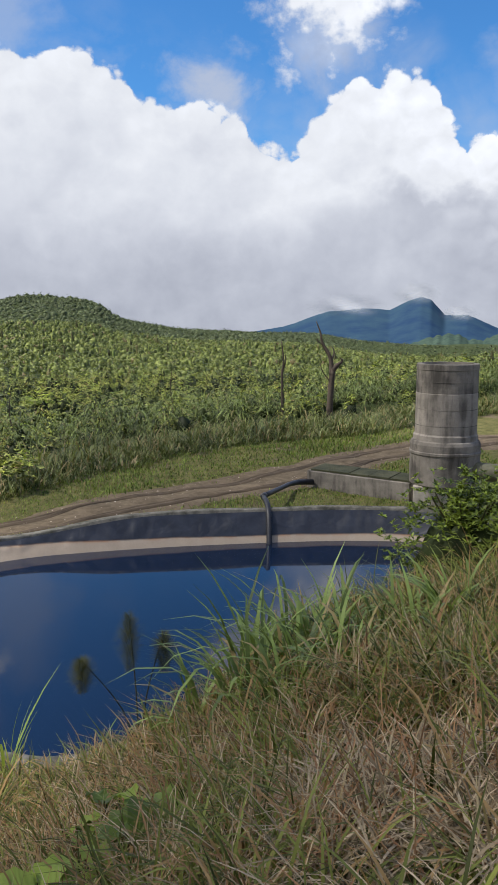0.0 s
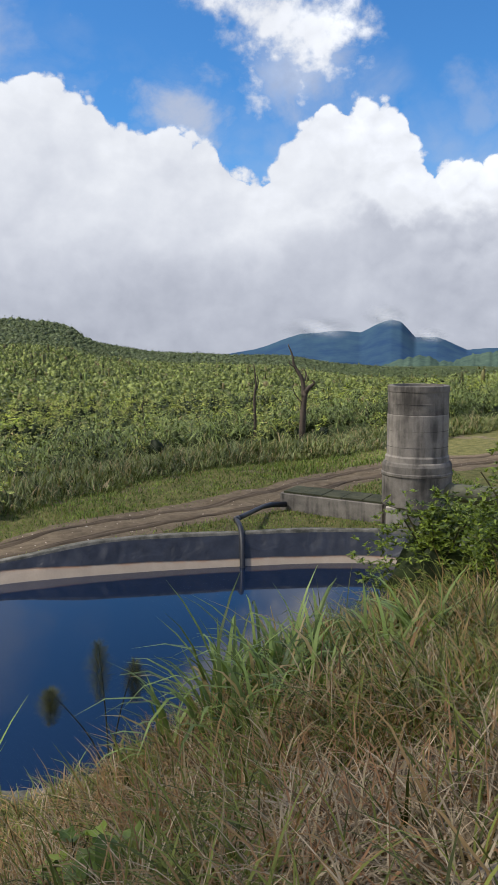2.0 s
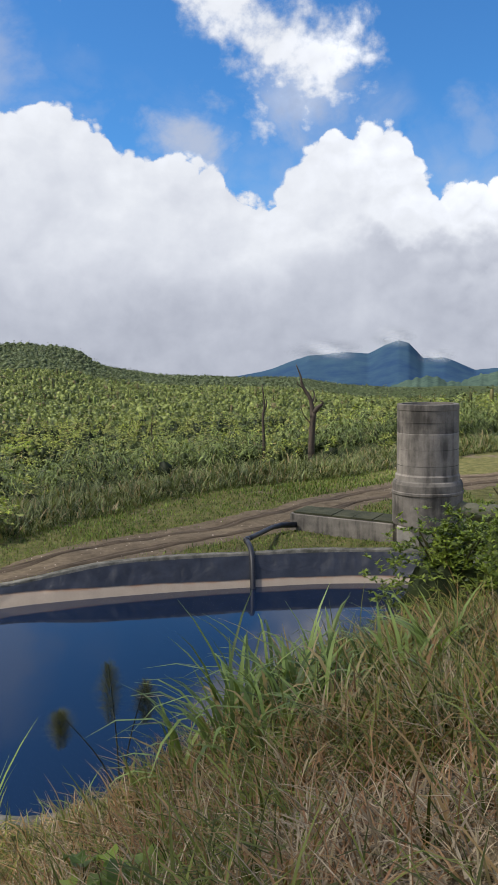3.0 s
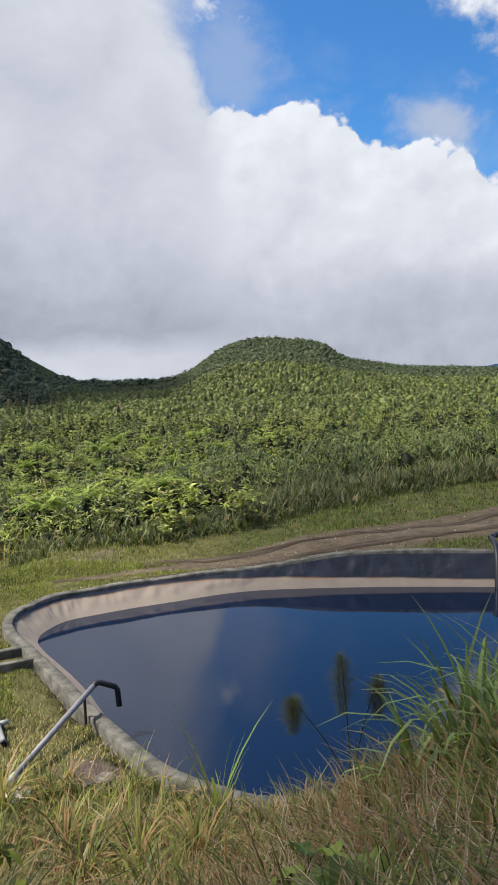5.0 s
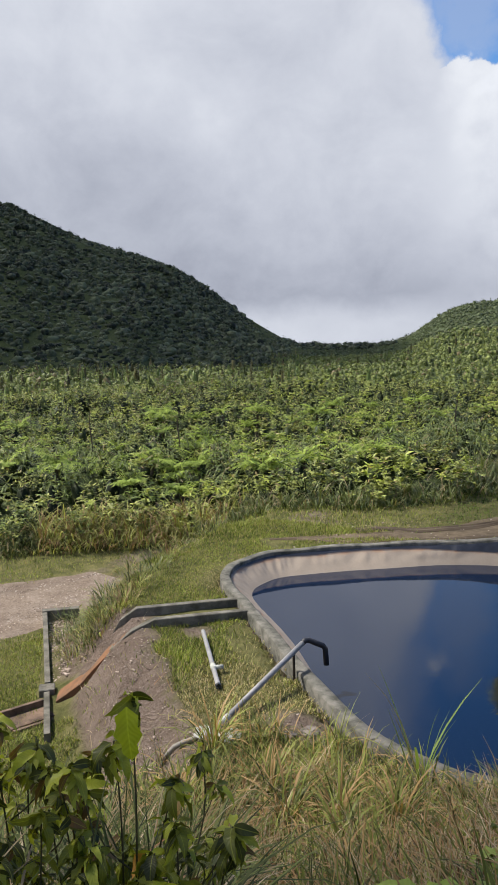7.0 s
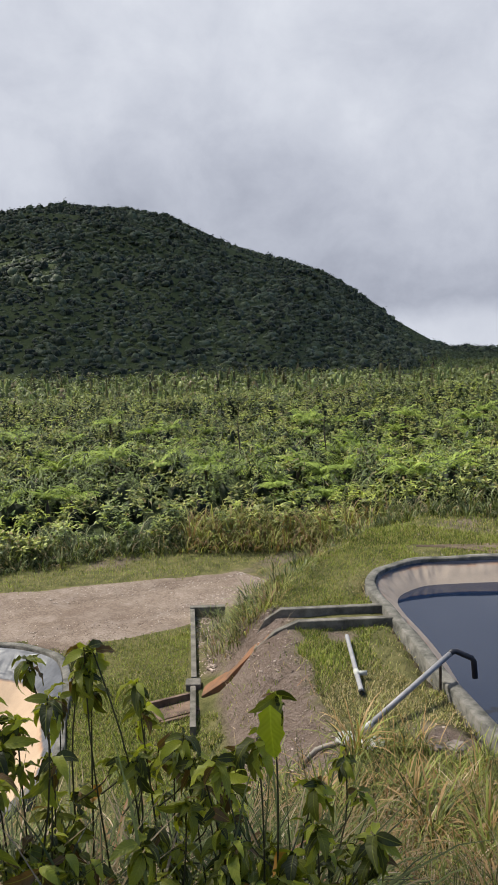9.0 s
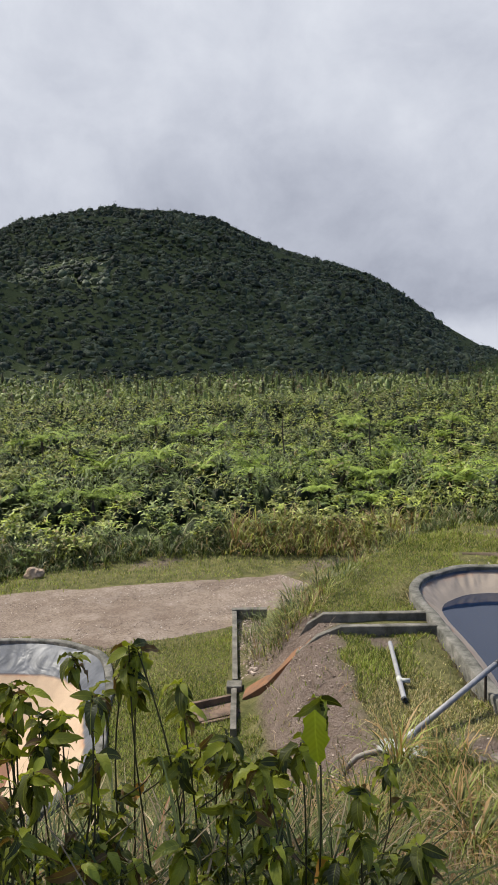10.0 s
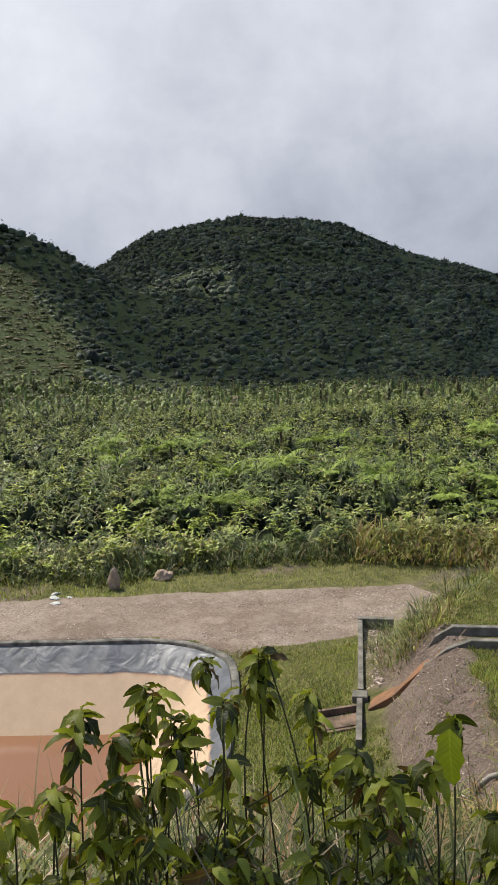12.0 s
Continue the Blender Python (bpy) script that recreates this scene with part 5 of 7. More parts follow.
    turn, out = rnd.uniform(0, 6.28, m), 0.36 * np.sqrt(rnd.uniform(0, 1, m))
    root = np.stack([x[is_strap][j] + out * np.cos(turn), y[is_strap][j] + out * np.sin(turn), z[is_strap][j] + high * rnd.uniform(0.3, 1.0, m)], 1)
    stuff("strap_leaf_plants", [blades(root, turn + rnd.normal(0, 0.5, m), rnd.uniform(0.5, 1.0, m), rnd.uniform(0.035, 0.065, m), lean, rnd.uniform(2.6, 3.1, m) - lean, STRAP_P)], M_STRAP,
          "dark blue-green cane plants with drooping strap leaves", "cane")
    # tall grass along the field's near edge
    x, y, d = field_points(0.27, 12, 50, rnd)
    az = np.degrees(np.arctan2(-x, y))
    wide = np.where(az < 16, 3.6, np.where((az > 30) & (az < 50), 2.1, np.where(az > 55, 2.6, 1.3))) + 1.2 * (patch_noise(x, y, 0.5) - 0.5)
    low = (d < wide) & (d > 0.0)
    x, y, az, d = x[low], y[low], az[low], d[low]
    z = ground_z(x, y)
    dry = (az > 16) & (patch_noise(x, y, 0.35, 2.0) > np.where((az > 33) & (az < 47), 0.2, 0.66)) & (az < 58)
    for sel, mat, nm, lab, hh in ((dry, M_DRYGRASS, "dry_cane_grass", "tall yellow-green grass with brown dead skirts at the field edge", (0.7, 1.25)),
                                  (~dry, M_FIELDGRASS, "tall_edge_grass", "tall grey-green grass along the track", (0.45, 0.95))):
        k = sel.sum()
        hgt = rnd.uniform(*hh, k) * (0.55 + 0.45 * smooth(0, 1.2, d[sel]))
        stuff(nm, [strap_clumps(x[sel], y[sel], z[sel] - 0.05, hgt, 13, rnd, 0.034, 0.18, (0.9, 2.4), (0.0, 0.4), GRASS_P)], mat, lab, "grass")
    # farther scrub, up to the foot of the mountain
    x, y, d = field_points(1.62, 80, 200, rnd)
    az, r = np.degrees(np.arctan2(-x, y)), np.hypot(x, y)
    ok = (az < 30) | (r < 126 + 10 * patch_noise(x, y, 0.1))
    x, y, az = x[ok], y[ok], az[ok]
    k = len(x)
    tall = 0.75 + 0.45 * patch_noise(x, y, 0.3, 3.0)
    rad, hgt, z = rnd.uniform(0.5, 1.05, k), rnd.uniform(0.9, 1.9, k) * tall * np.where(az < 28, 0.8, 1.0), sheet_z(x, y) - 0.2
    spire = (rnd.uniform(0, 1, k) < np.where(az > 28, 0.16, 0.015))
    rad, hgt = np.where(spire, rad * 0.55, rad), np.where(spire, hgt + rnd.uniform(0.6, 1.8, k), hgt)
    brown = spire & (rnd.uniform(0, 1, k) < 0.7)
    for sel, mat, nm, lab in ((~brown, M_FARSCRUB, "far_scrub", "green bushes stretching away over the plain"), (brown, M_BROWNSCRUB, "far_saplings", "slim brownish trees among the far bushes")):
        stuff(nm, [rosettes(x[sel], y[sel], z[sel], rad[sel], hgt[sel], 4, 4, np.full(sel.sum(), 0.33), rnd, (0.9, 0.3), 0.55, 0.4, 1.0),
                   domes(x[sel], y[sel], z[sel], rad[sel] * 0.6, hgt[sel] * 0.78, rnd, 4)], mat, lab, "scrub")
    # woods on the hills
    spur = []
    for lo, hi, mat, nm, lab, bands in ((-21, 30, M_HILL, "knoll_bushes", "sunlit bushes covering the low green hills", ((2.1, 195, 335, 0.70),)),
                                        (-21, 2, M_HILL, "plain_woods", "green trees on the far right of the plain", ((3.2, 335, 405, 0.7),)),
                                        (16, 30, M_TREES, "saddle_woods", "dark trees on the low saddle between the hills", ((4.2, 335, 520, 1.2),)),
                                        (29, 73.5, M_TREES, "mountain_forest", "dark green forest covering the steep mountain", ((2.4, 120, 230, 0.8), (3.2, 230, 465, 1.2)))):
        chunks = []
        for step, r0, rmax, size in bands:
            x, y, d = field_points(step, r0, rmax, rnd, lo, hi)
            k = len(x)
            big = rnd.uniform(0.55, 1.0, k) * (1 + 0.5 * rnd.uniform(0, 1, k) ** 2) * 1.3 * size * (0.75 + 0.5 * patch_noise(x, y, 0.12))
            hgt, z = big * rnd.uniform(0.9, 1.7, k), sheet_z(x, y) - 0.3
            if mat is M_TREES:
                hgt = hgt * np.where(rnd.uniform(0, 1, k) < 0.10, rnd.uniform(1.2, 1.45, k), 1.0)
            if mat is M_TREES and lo > 20:
                az = np.degrees(np.arctan2(-x, y))
                open_slope = az > 65.2 + 0.035 * (np.hypot(x, y) - 120) + 1.2 * wave(x, y, 0.07)
                q = open_slope & (np.hypot(x, y) < 225)
                spur.append(leaf_clumps(x[q], y[q], z[q], big[q] * 2.2, hgt[q] * 0.55, 60, np.full(q.sum(), 0.5 * size), rnd, (0.8, 0.3), 0.6))
                spur.append(domes(x[q], y[q], z[q], big[q] * 0.9, hgt[q] * 0.42, rnd, 5))
                x, y, z, big, hgt = x[~q], y[~q], z[~q], big[~q], hgt[~q]
                k = len(x)
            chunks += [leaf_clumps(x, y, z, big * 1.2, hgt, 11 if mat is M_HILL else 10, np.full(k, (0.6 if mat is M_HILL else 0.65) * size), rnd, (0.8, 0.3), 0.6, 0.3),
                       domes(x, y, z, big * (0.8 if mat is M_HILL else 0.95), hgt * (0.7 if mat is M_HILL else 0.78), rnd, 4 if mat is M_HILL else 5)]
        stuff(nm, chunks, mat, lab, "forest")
    stuff("spur_scrub", spur, M_SPUR, "sunlit brownish green scrub on the mountain's spur", "scrub")


make_scrub()


# ---- tree ferns ----
def fern_bm(seed, size):
    """A crown of arching fronds with rows of leaflets, as vertices and quads."""
    rnd = np.random.default_rng(seed)
    chunks = []
    for i in range(13):
        a = 2 * math.pi * i / 13 + rnd.normal(0, 0.12)
        ln = size * rnd.uniform(0.8, 1.1)
        k = 15
        s = np.linspace(0.08, 1, k)
        ang = rnd.uniform(0.2, 0.95) + 1.35 * s
        step = ln / k
        rr, zz = np.cumsum(np.sin(ang) * step), np.cumsum(np.cos(ang) * step)
        mid = np.stack([rr * math.cos(a), rr * math.sin(a), zz], 1)
        w = 0.30 * size * np.sin(np.pi * np.clip(s * 0.93 + 0.05, 0, 1)) ** 0.7 * (1.1 - 0.5 * s)
        for sgn in (-1, 1):
            chunks.append(blades(mid, np.full(k, a + sgn * 1.15), w, np.full(k, step * 0.85), np.full(k, 1.45) + rnd.normal(0, 0.1, k), np.full(k, 0.9), (1.0, 0.3)))
        chunks.append(blades(mid[:1] * 0, np.array([a]), np.array([ln]), np.array([0.03]), np.array([0.5]), np.array([1.75]), (1, 0.8, 0.5, 0.2)))
    return joined(chunks)


def make_ferns():
    meshes = []
    for sd, sz in ((1, 1.2), (2, 0.9), (3, 1.45)):
        v, f = fern_bm(sd, sz)
        ob = mesh_object("fronds", v, f, M_FERN)
        meshes.append(ob.data)
        bpy.data.objects.remove(ob)
    trunk = tube_bm([(0, 0, -1.6), (0.03, 0, -0.8), (0, 0, 0.02)], [0.09, 0.075, 0.06], 8)
    tme = bpy.data.meshes.new("fern_trunk")
    trunk.to_mesh(tme)
    trunk.free()
    tme.materials.append(M_BARK)
    rnd = np.random.default_rng(21)
    x, y, d = field_points(1.8, 18, 58, rnd, 4, 68)
    az = np.degrees(np.arctan2(-x, y))
    want = (d > 2.6) & (d < 26) & (rnd.uniform(0, 1, len(x)) < 0.46 * smooth(2.0, 5.0, d) * smooth(80, 60, az) * smooth(10, 26, az) * (0.35 + 0.8 * patch_noise(x, y, 0.3, 9.0)))
    for px, py in zip(x[want], y[want]):
        pz = float(ground_z(px, py))
        h = rnd.uniform(0.5, 1.25) * (1 + 0.02 * math.hypot(px, py) - 0.5)
        th = empty("tree_fern", (px, py, pz + h), "bright green tree fern with arching fronds in the scrub", "fern", "tree ferns in the scrub")
        th.rotation_euler = (rnd.normal(0, 0.12), rnd.normal(0, 0.12), rnd.uniform(0, 6.28))
        for nm, me in (("fronds", meshes[rnd.integers(3)]), ("trunk", tme)):
            o = new(nm, me)
            o.parent = th


make_ferns()


# ---- grass on the terrace and verges ----
def make_lawn():
    rnd = np.random.default_rng(31)
    n = 520000
    x, y = np.concatenate([rnd.uniform(-24, 9, 300000), rnd.uniform(-14, -3, 220000)]), np.concatenate([rnd.uniform(5, 36, 300000), rnd.uniform(6.5, 18, 220000)])
    az = np.degrees(np.arctan2(-x, y))
    r = np.hypot(x, y)
    d, side = line_distance(FIELD, x, y)
    ok = (az > -22) & (az < 76) & ((side < 0) | (d < 0.6)) & (rnd.uniform(0, 1, n) < np.clip(15 / r, 0.4, 1))
    x, y = x[ok], y[ok]
    for poly, pad in ((POND, 0.02), (POND2, 0.02)):
        dd, _ = line_distance(poly, x, y, True)
        keep = ~inside(poly, x, y) & (dd > pad)
        x, y = x[keep], y[keep]
    rd, _ = line_distance(ROAD, x, y)
    td, _ = line_distance(TRACK, x, y)
    fringe = rnd.uniform(0, 1, len(x)) * 0.7
    keep = (rd > 1.9 - 1.0 * smooth(11.5, 14.5, y) + fringe) & (td > (0.95 + fringe) * (0.12 + 0.88 * smooth(-7.5, -3.0, x)))
    # worn earth where little grows, the bare scarp of the bank
    gx = 0.05
    slope = np.hypot(land(x + gx, y) - land(x - gx, y), land(x, y + gx) - land(x, y - gx)) / (2 * gx)
    scarp = on_scarp(x, y) > 0.4
    bare = ((patch_noise(x, y, 0.55, 4.0) > 0.64) & (np.hypot(x, y) < 20)) | scarp | ((slope > 0.62) & (y < 11.2))
    keep &= ~bare | (rnd.uniform(0, 1, len(x)) < np.where(scarp, 0.03, 0.10))
    x, y = x[keep], y[keep]
    # keep the concrete channels free
    for line in (((-7.3, 11.8), (-8.6, 10.5), (-10.0, 9.75)), ((-12.85, 12.75), (-9.4, 9.2))):
        dd, _ = line_distance(line, x, y)
        x, y = x[dd > 0.33], y[dd > 0.33]
    z = ground_z(x, y)
    n = len(x)
    lush = patch_noise(x, y, 0.42, 1.0)
    h = (0.035 + 0.085 * np.clip(lush, 0, 1) ** 2) * rnd.uniform(0.6, 1.4, n)
    wide = 1 + 1.0 * smooth(15, 28, np.hypot(x, y))
    h = h * (1 + 0.5 * smooth(15, 26, np.hypot(x, y)))
    chunks, parched = [], []
    worn = 0.75 * smooth(2.2, 0.6, np.hypot(x + 5.3, (y - 9.3) * 0.75)) + 0.75 * smooth(2.0, 0.5, np.hypot(x + 8.2, y - 13.6)) + 0.5 * smooth(-9.5, -13.0, x) * smooth(13, 9, y) * smooth(-16.5, -14.5, x)
    thirsty = worn + 0.45 * patch_noise(x, y, 0.8, 6.0) + rnd.uniform(-0.25, 0.25, n) > 0.62
    close = np.hypot(x, y) < 15
    h = h * np.where(thirsty, 0.55, 1.0)
    for sel, prof, into in ((close & ~thirsty, (1.0, 0.3), chunks), (close & thirsty, (1.0, 0.3), parched),
                            (~close & ~thirsty & ((x <= -6.5) | (np.hypot(x, y) <= 19.5)), (1.0, 0.15), chunks), (~close & thirsty & ((x <= -6.5) | (np.hypot(x, y) <= 19.5)), (1.0, 0.15), parched)):
        k = sel.sum()
        into.append(blades(np.stack([x, y, z - 0.01], 1)[sel], rnd.uniform(0, 6.28, k), h[sel] * 1.3, (0.015 * wide)[sel], rnd.uniform(0, 0.5, k), rnd.uniform(0.3, 1.4, k), prof))
    # the clouded part of the lawn takes the copy with shade in its colour
    shady = (x > -6.5) & (np.hypot(x, y) > 19.5)
    k = shady.sum()
    v, f = blades(np.stack([x, y, z - 0.01], 1)[shady], rnd.uniform(0, 6.28, k), h[shady] * 1.4, (0.016 * wide)[shady], rnd.uniform(0, 0.5, k), rnd.uniform(0.3, 1.4, k), (1.0, 0.7, 0.1))
    tagged(mesh_object("verge_grass", v, f, M_VERGE), "short green grass along the farm track, its colour darkened for shade", "grass", kind="stuff")
    stuff("short_grass", chunks, M_LAWN, "short green and yellowed grass on the pond terrace", "grass")
    stuff("parched_grass", parched, M_PARCHED, "short parched olive and tan grass on the terrace", "grass")


make_lawn()


# ---- loose gravel on the road and the track ----
def make_gravel():
    rnd = np.random.default_rng(35)
    oct_v = np.array([(1, 0, 0), (0, 1, 0), (-1, 0, 0), (0, -1, 0), (0, 0, 1.0)])
    oct_f = np.array([(0, 1, 4), (1, 2, 4), (2, 3, 4), (3, 0, 4)])
    for name, line, half, n, label, lo, hi in (("road_gravel", ROAD, 1.9, 9000, "loose pale gravel strewn over the road", 0.010, 0.028),
                                               ("track_gravel", TRACK, 1.4, 1100, "loose stones along the dirt track", 0.014, 0.04)):
        t = rnd.uniform(0, len(line) - 1.001, n)
        i = t.astype(int)
        p = line[i] + (line[i + 1] - line[i]) * (t - i)[:, None]
        u = line[i + 1] - line[i]
        u /= np.linalg.norm(u, axis=1)[:, None]
        p = p + np.stack([-u[:, 1], u[:, 0]], 1) * (rnd.uniform(-1, 1, n) * half * (1 - 0.72 * smooth(0.55, 0.95, t / len(line)) * (line is ROAD)))[:, None]
        keep = (patch_noise(p[:, 0], p[:, 1], 1.3, 2.0) + rnd.uniform(-0.4, 0.4, n) > 0.45) & ~inside(POND2, p[:, 0], p[:, 1]) & ~inside(POND, p[:, 0], p[:, 1])
        p = p[keep]
        m = len(p)
        size = rnd.uniform(lo, hi, m) * rnd.uniform(0.5, 1, m)
        z = ground_z(p[:, 0], p[:, 1]) + 0.02
        v = oct_v[None] * (size[:, None] * rnd.uniform(0.7, 1.3, (m, 5)))[..., None] + np.concatenate([p, z[:, None]], 1)[:, None]
        f = np.arange(m)[:, None, None] * 5 + oct_f[None]
        tagged(mesh_object(name, v.reshape(-1, 3), f.reshape(-1, 3), M_PEBBLE), label, "gravel", kind="stuff")


make_gravel()


def make_clods():
    rnd = np.random.default_rng(37)
    x, y = rnd.uniform(-9.8, -4.5, 8000), rnd.uniform(6.2, 11.4, 8000)
    ok = rnd.uniform(0, 1, len(x)) < on_scarp(x, y) * (0.15 + 0.85 * patch_noise(x, y, 1.9, 2.0))
    x, y = x[ok], y[ok]
    m = len(x)
    size = rnd.uniform(0.007, 0.032, m) * rnd.uniform(0.3, 1, m)
    v, f = domes(x, y, ground_z(x, y) - 0.004, size, size * 0.7, rnd, 4)
    # loose stones on the slope above the ditch
    along, off = rnd.uniform(0.1, 3.6, 1500), rnd.uniform(0.08, 0.75, 1500)
    x, y = -12.92 + 0.726 * along + 0.688 * off, 12.36 - 0.688 * along + 0.726 * off
    size = rnd.uniform(0.012, 0.05, 1500) * rnd.uniform(0.4, 1, 1500)
    v, f = joined([(v, f), domes(x, y, ground_z(x, y) - 0.006, size, size * 0.7, rnd, 4)])
    tagged(mesh_object("earth_clods", v, f, M_CLOD), "loose brown earth clods and gravel on the scraped bank", "earth", kind="stuff")


make_clods()


# ---- far mountains, and unseen cloud sheets added for shade ----
def make_distance():
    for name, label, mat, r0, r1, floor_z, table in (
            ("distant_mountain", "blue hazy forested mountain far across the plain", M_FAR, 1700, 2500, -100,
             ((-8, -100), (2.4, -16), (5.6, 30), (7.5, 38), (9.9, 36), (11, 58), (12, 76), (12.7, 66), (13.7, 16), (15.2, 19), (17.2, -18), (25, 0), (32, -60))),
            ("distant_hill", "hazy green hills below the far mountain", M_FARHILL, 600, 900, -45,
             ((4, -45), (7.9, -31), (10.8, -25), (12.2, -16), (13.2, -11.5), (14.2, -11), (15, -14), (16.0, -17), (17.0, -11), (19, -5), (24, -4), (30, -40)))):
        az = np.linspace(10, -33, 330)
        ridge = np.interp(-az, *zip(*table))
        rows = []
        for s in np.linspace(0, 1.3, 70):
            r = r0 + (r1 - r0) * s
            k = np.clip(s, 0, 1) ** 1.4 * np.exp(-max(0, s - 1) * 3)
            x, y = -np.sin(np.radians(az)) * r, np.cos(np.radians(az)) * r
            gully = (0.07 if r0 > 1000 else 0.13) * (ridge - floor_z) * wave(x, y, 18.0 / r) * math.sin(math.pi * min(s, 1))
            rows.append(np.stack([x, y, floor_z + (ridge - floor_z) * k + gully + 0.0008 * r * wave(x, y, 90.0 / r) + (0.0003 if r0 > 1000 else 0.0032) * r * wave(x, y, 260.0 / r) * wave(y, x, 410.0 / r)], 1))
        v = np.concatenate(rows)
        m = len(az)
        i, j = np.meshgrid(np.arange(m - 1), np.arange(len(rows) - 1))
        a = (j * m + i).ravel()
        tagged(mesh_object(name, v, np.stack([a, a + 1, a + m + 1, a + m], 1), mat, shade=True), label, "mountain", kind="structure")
    # cloud sheets added out of view to shade the land: over the near mountain, and a smaller one over the tower and the
    # near bank
    for high, a0, a1, r0, r1, wob in ((620.0, 25, 100, 128.0, 760.0, 14.0), (300.0, -75, 44, -2.0, 34.0, 1.2)):
        shift = np.array([sun_dir.x, sun_dir.y]) / sun_dir.z * high
        ang = np.linspace(a0, a1, 91)
        rows = []
        for s in np.linspace(0, 1, 61):
            lo = r0 + (80 * smooth(63, 67, ang) if r0 > 50 else 0) + wob * np.sin(ang * 0.55) + 0.6 * wob * np.sin(ang * 1.7 + 1)
            hi = (r1 if r0 > 50 else r1 - (r1 - 6.6) * smooth(15, 19, ang)) + wob * np.sin(ang * 0.35 + 2)
            r = lo + s * (hi - lo)
            rows.append(np.stack([-np.sin(np.radians(ang)) * r + shift[0], np.cos(np.radians(ang)) * r + shift[1],
                                  high + wob * np.sin(ang * 0.8 + 5 * s) + 0.06 * (r1 - r0) * math.sin(math.pi * s)], 1))
        lower = np.concatenate(rows)
        m = len(ang)
        i, j = np.meshgrid(np.arange(m - 1), np.arange(len(rows) - 1))
        a = (j * m + i).ravel()
        f = np.stack([a, a + 1, a + m + 1, a + m], 1)
        if high > 400:                                       # a ragged gap that lets the sun on to the flank
            pr = np.hypot(lower[f[:, 0], 0] - shift[0], lower[f[:, 0], 1] - shift[1])
            pa = ang[i.ravel()]
            f = f[(((pa - 56.6) / 3.0) ** 2 + ((pr - 256) / 26) ** 2 > 1.0) | (np.sin(pa * 5.1 + pr) > 0.2)]
        tagged(mesh_object("cloud", lower, f, M_CLOUD if high > 400 else M_THIN_CLOUD, shade=True), "unseen cloud sheet added to shade the land from the sun", "cloud", kind="structure")


make_distance()


def make_mist():
    """Wisps of vapour that touch the summits."""
    for az, r, z, wide, high in ((-11.6, 2080.0, 70.0, 70.0, 34.0), (-7.0, 2080.0, 40.0, 120.0, 34.0), (-14.6, 2080.0, 20.0, 55.0, 24.0)):
        bm = bmesh.new()
        bmesh.ops.create_grid(bm, x_segments=12, y_segments=12, size=1)
        for v in bm.verts:
            v.co = Vector((v.co.x, 0.08 * math.sin(5 * v.co.x + 3 * v.co.y), v.co.y))
        ob = part("mist", bm, M_MIST, None, "", True)
        ob.matrix_world = Matrix.Translation((-math.sin(radians(az)) * r, math.cos(radians(az)) * r, z)) @ Matrix.Rotation(radians(az), 4, "Z") @ Matrix.Diagonal((wide, wide, high, 1))
        tagged(ob, "thin white wisp of mist touching the summit", "mist", kind="structure")


make_mist()


# ---- foreground: the grassy mound ----
def mound_points(n, rnd, r0, r1, a0, a1):
    """Points on the mound by distance and azimuth to the left."""
    az, r = np.radians(rnd.uniform(a0, a1, n)), np.sqrt(rnd.uniform(r0 * r0, r1 * r1, n))
    x, y = -np.sin(az) * r, np.cos(az) * r
    d, _ = line_distance(POND, x, y, True)
    d2, _ = line_distance(POND2, x, y, True)
    ok = ~inside(POND, x, y) & (d > 0.12) & ~inside(POND2, x, y) & (d2 > 0.15)
    ok &= (on_scarp(x, y) < 0.4) | (rnd.uniform(0, 1, n) < 0.06)
    return x[ok], y[ok]


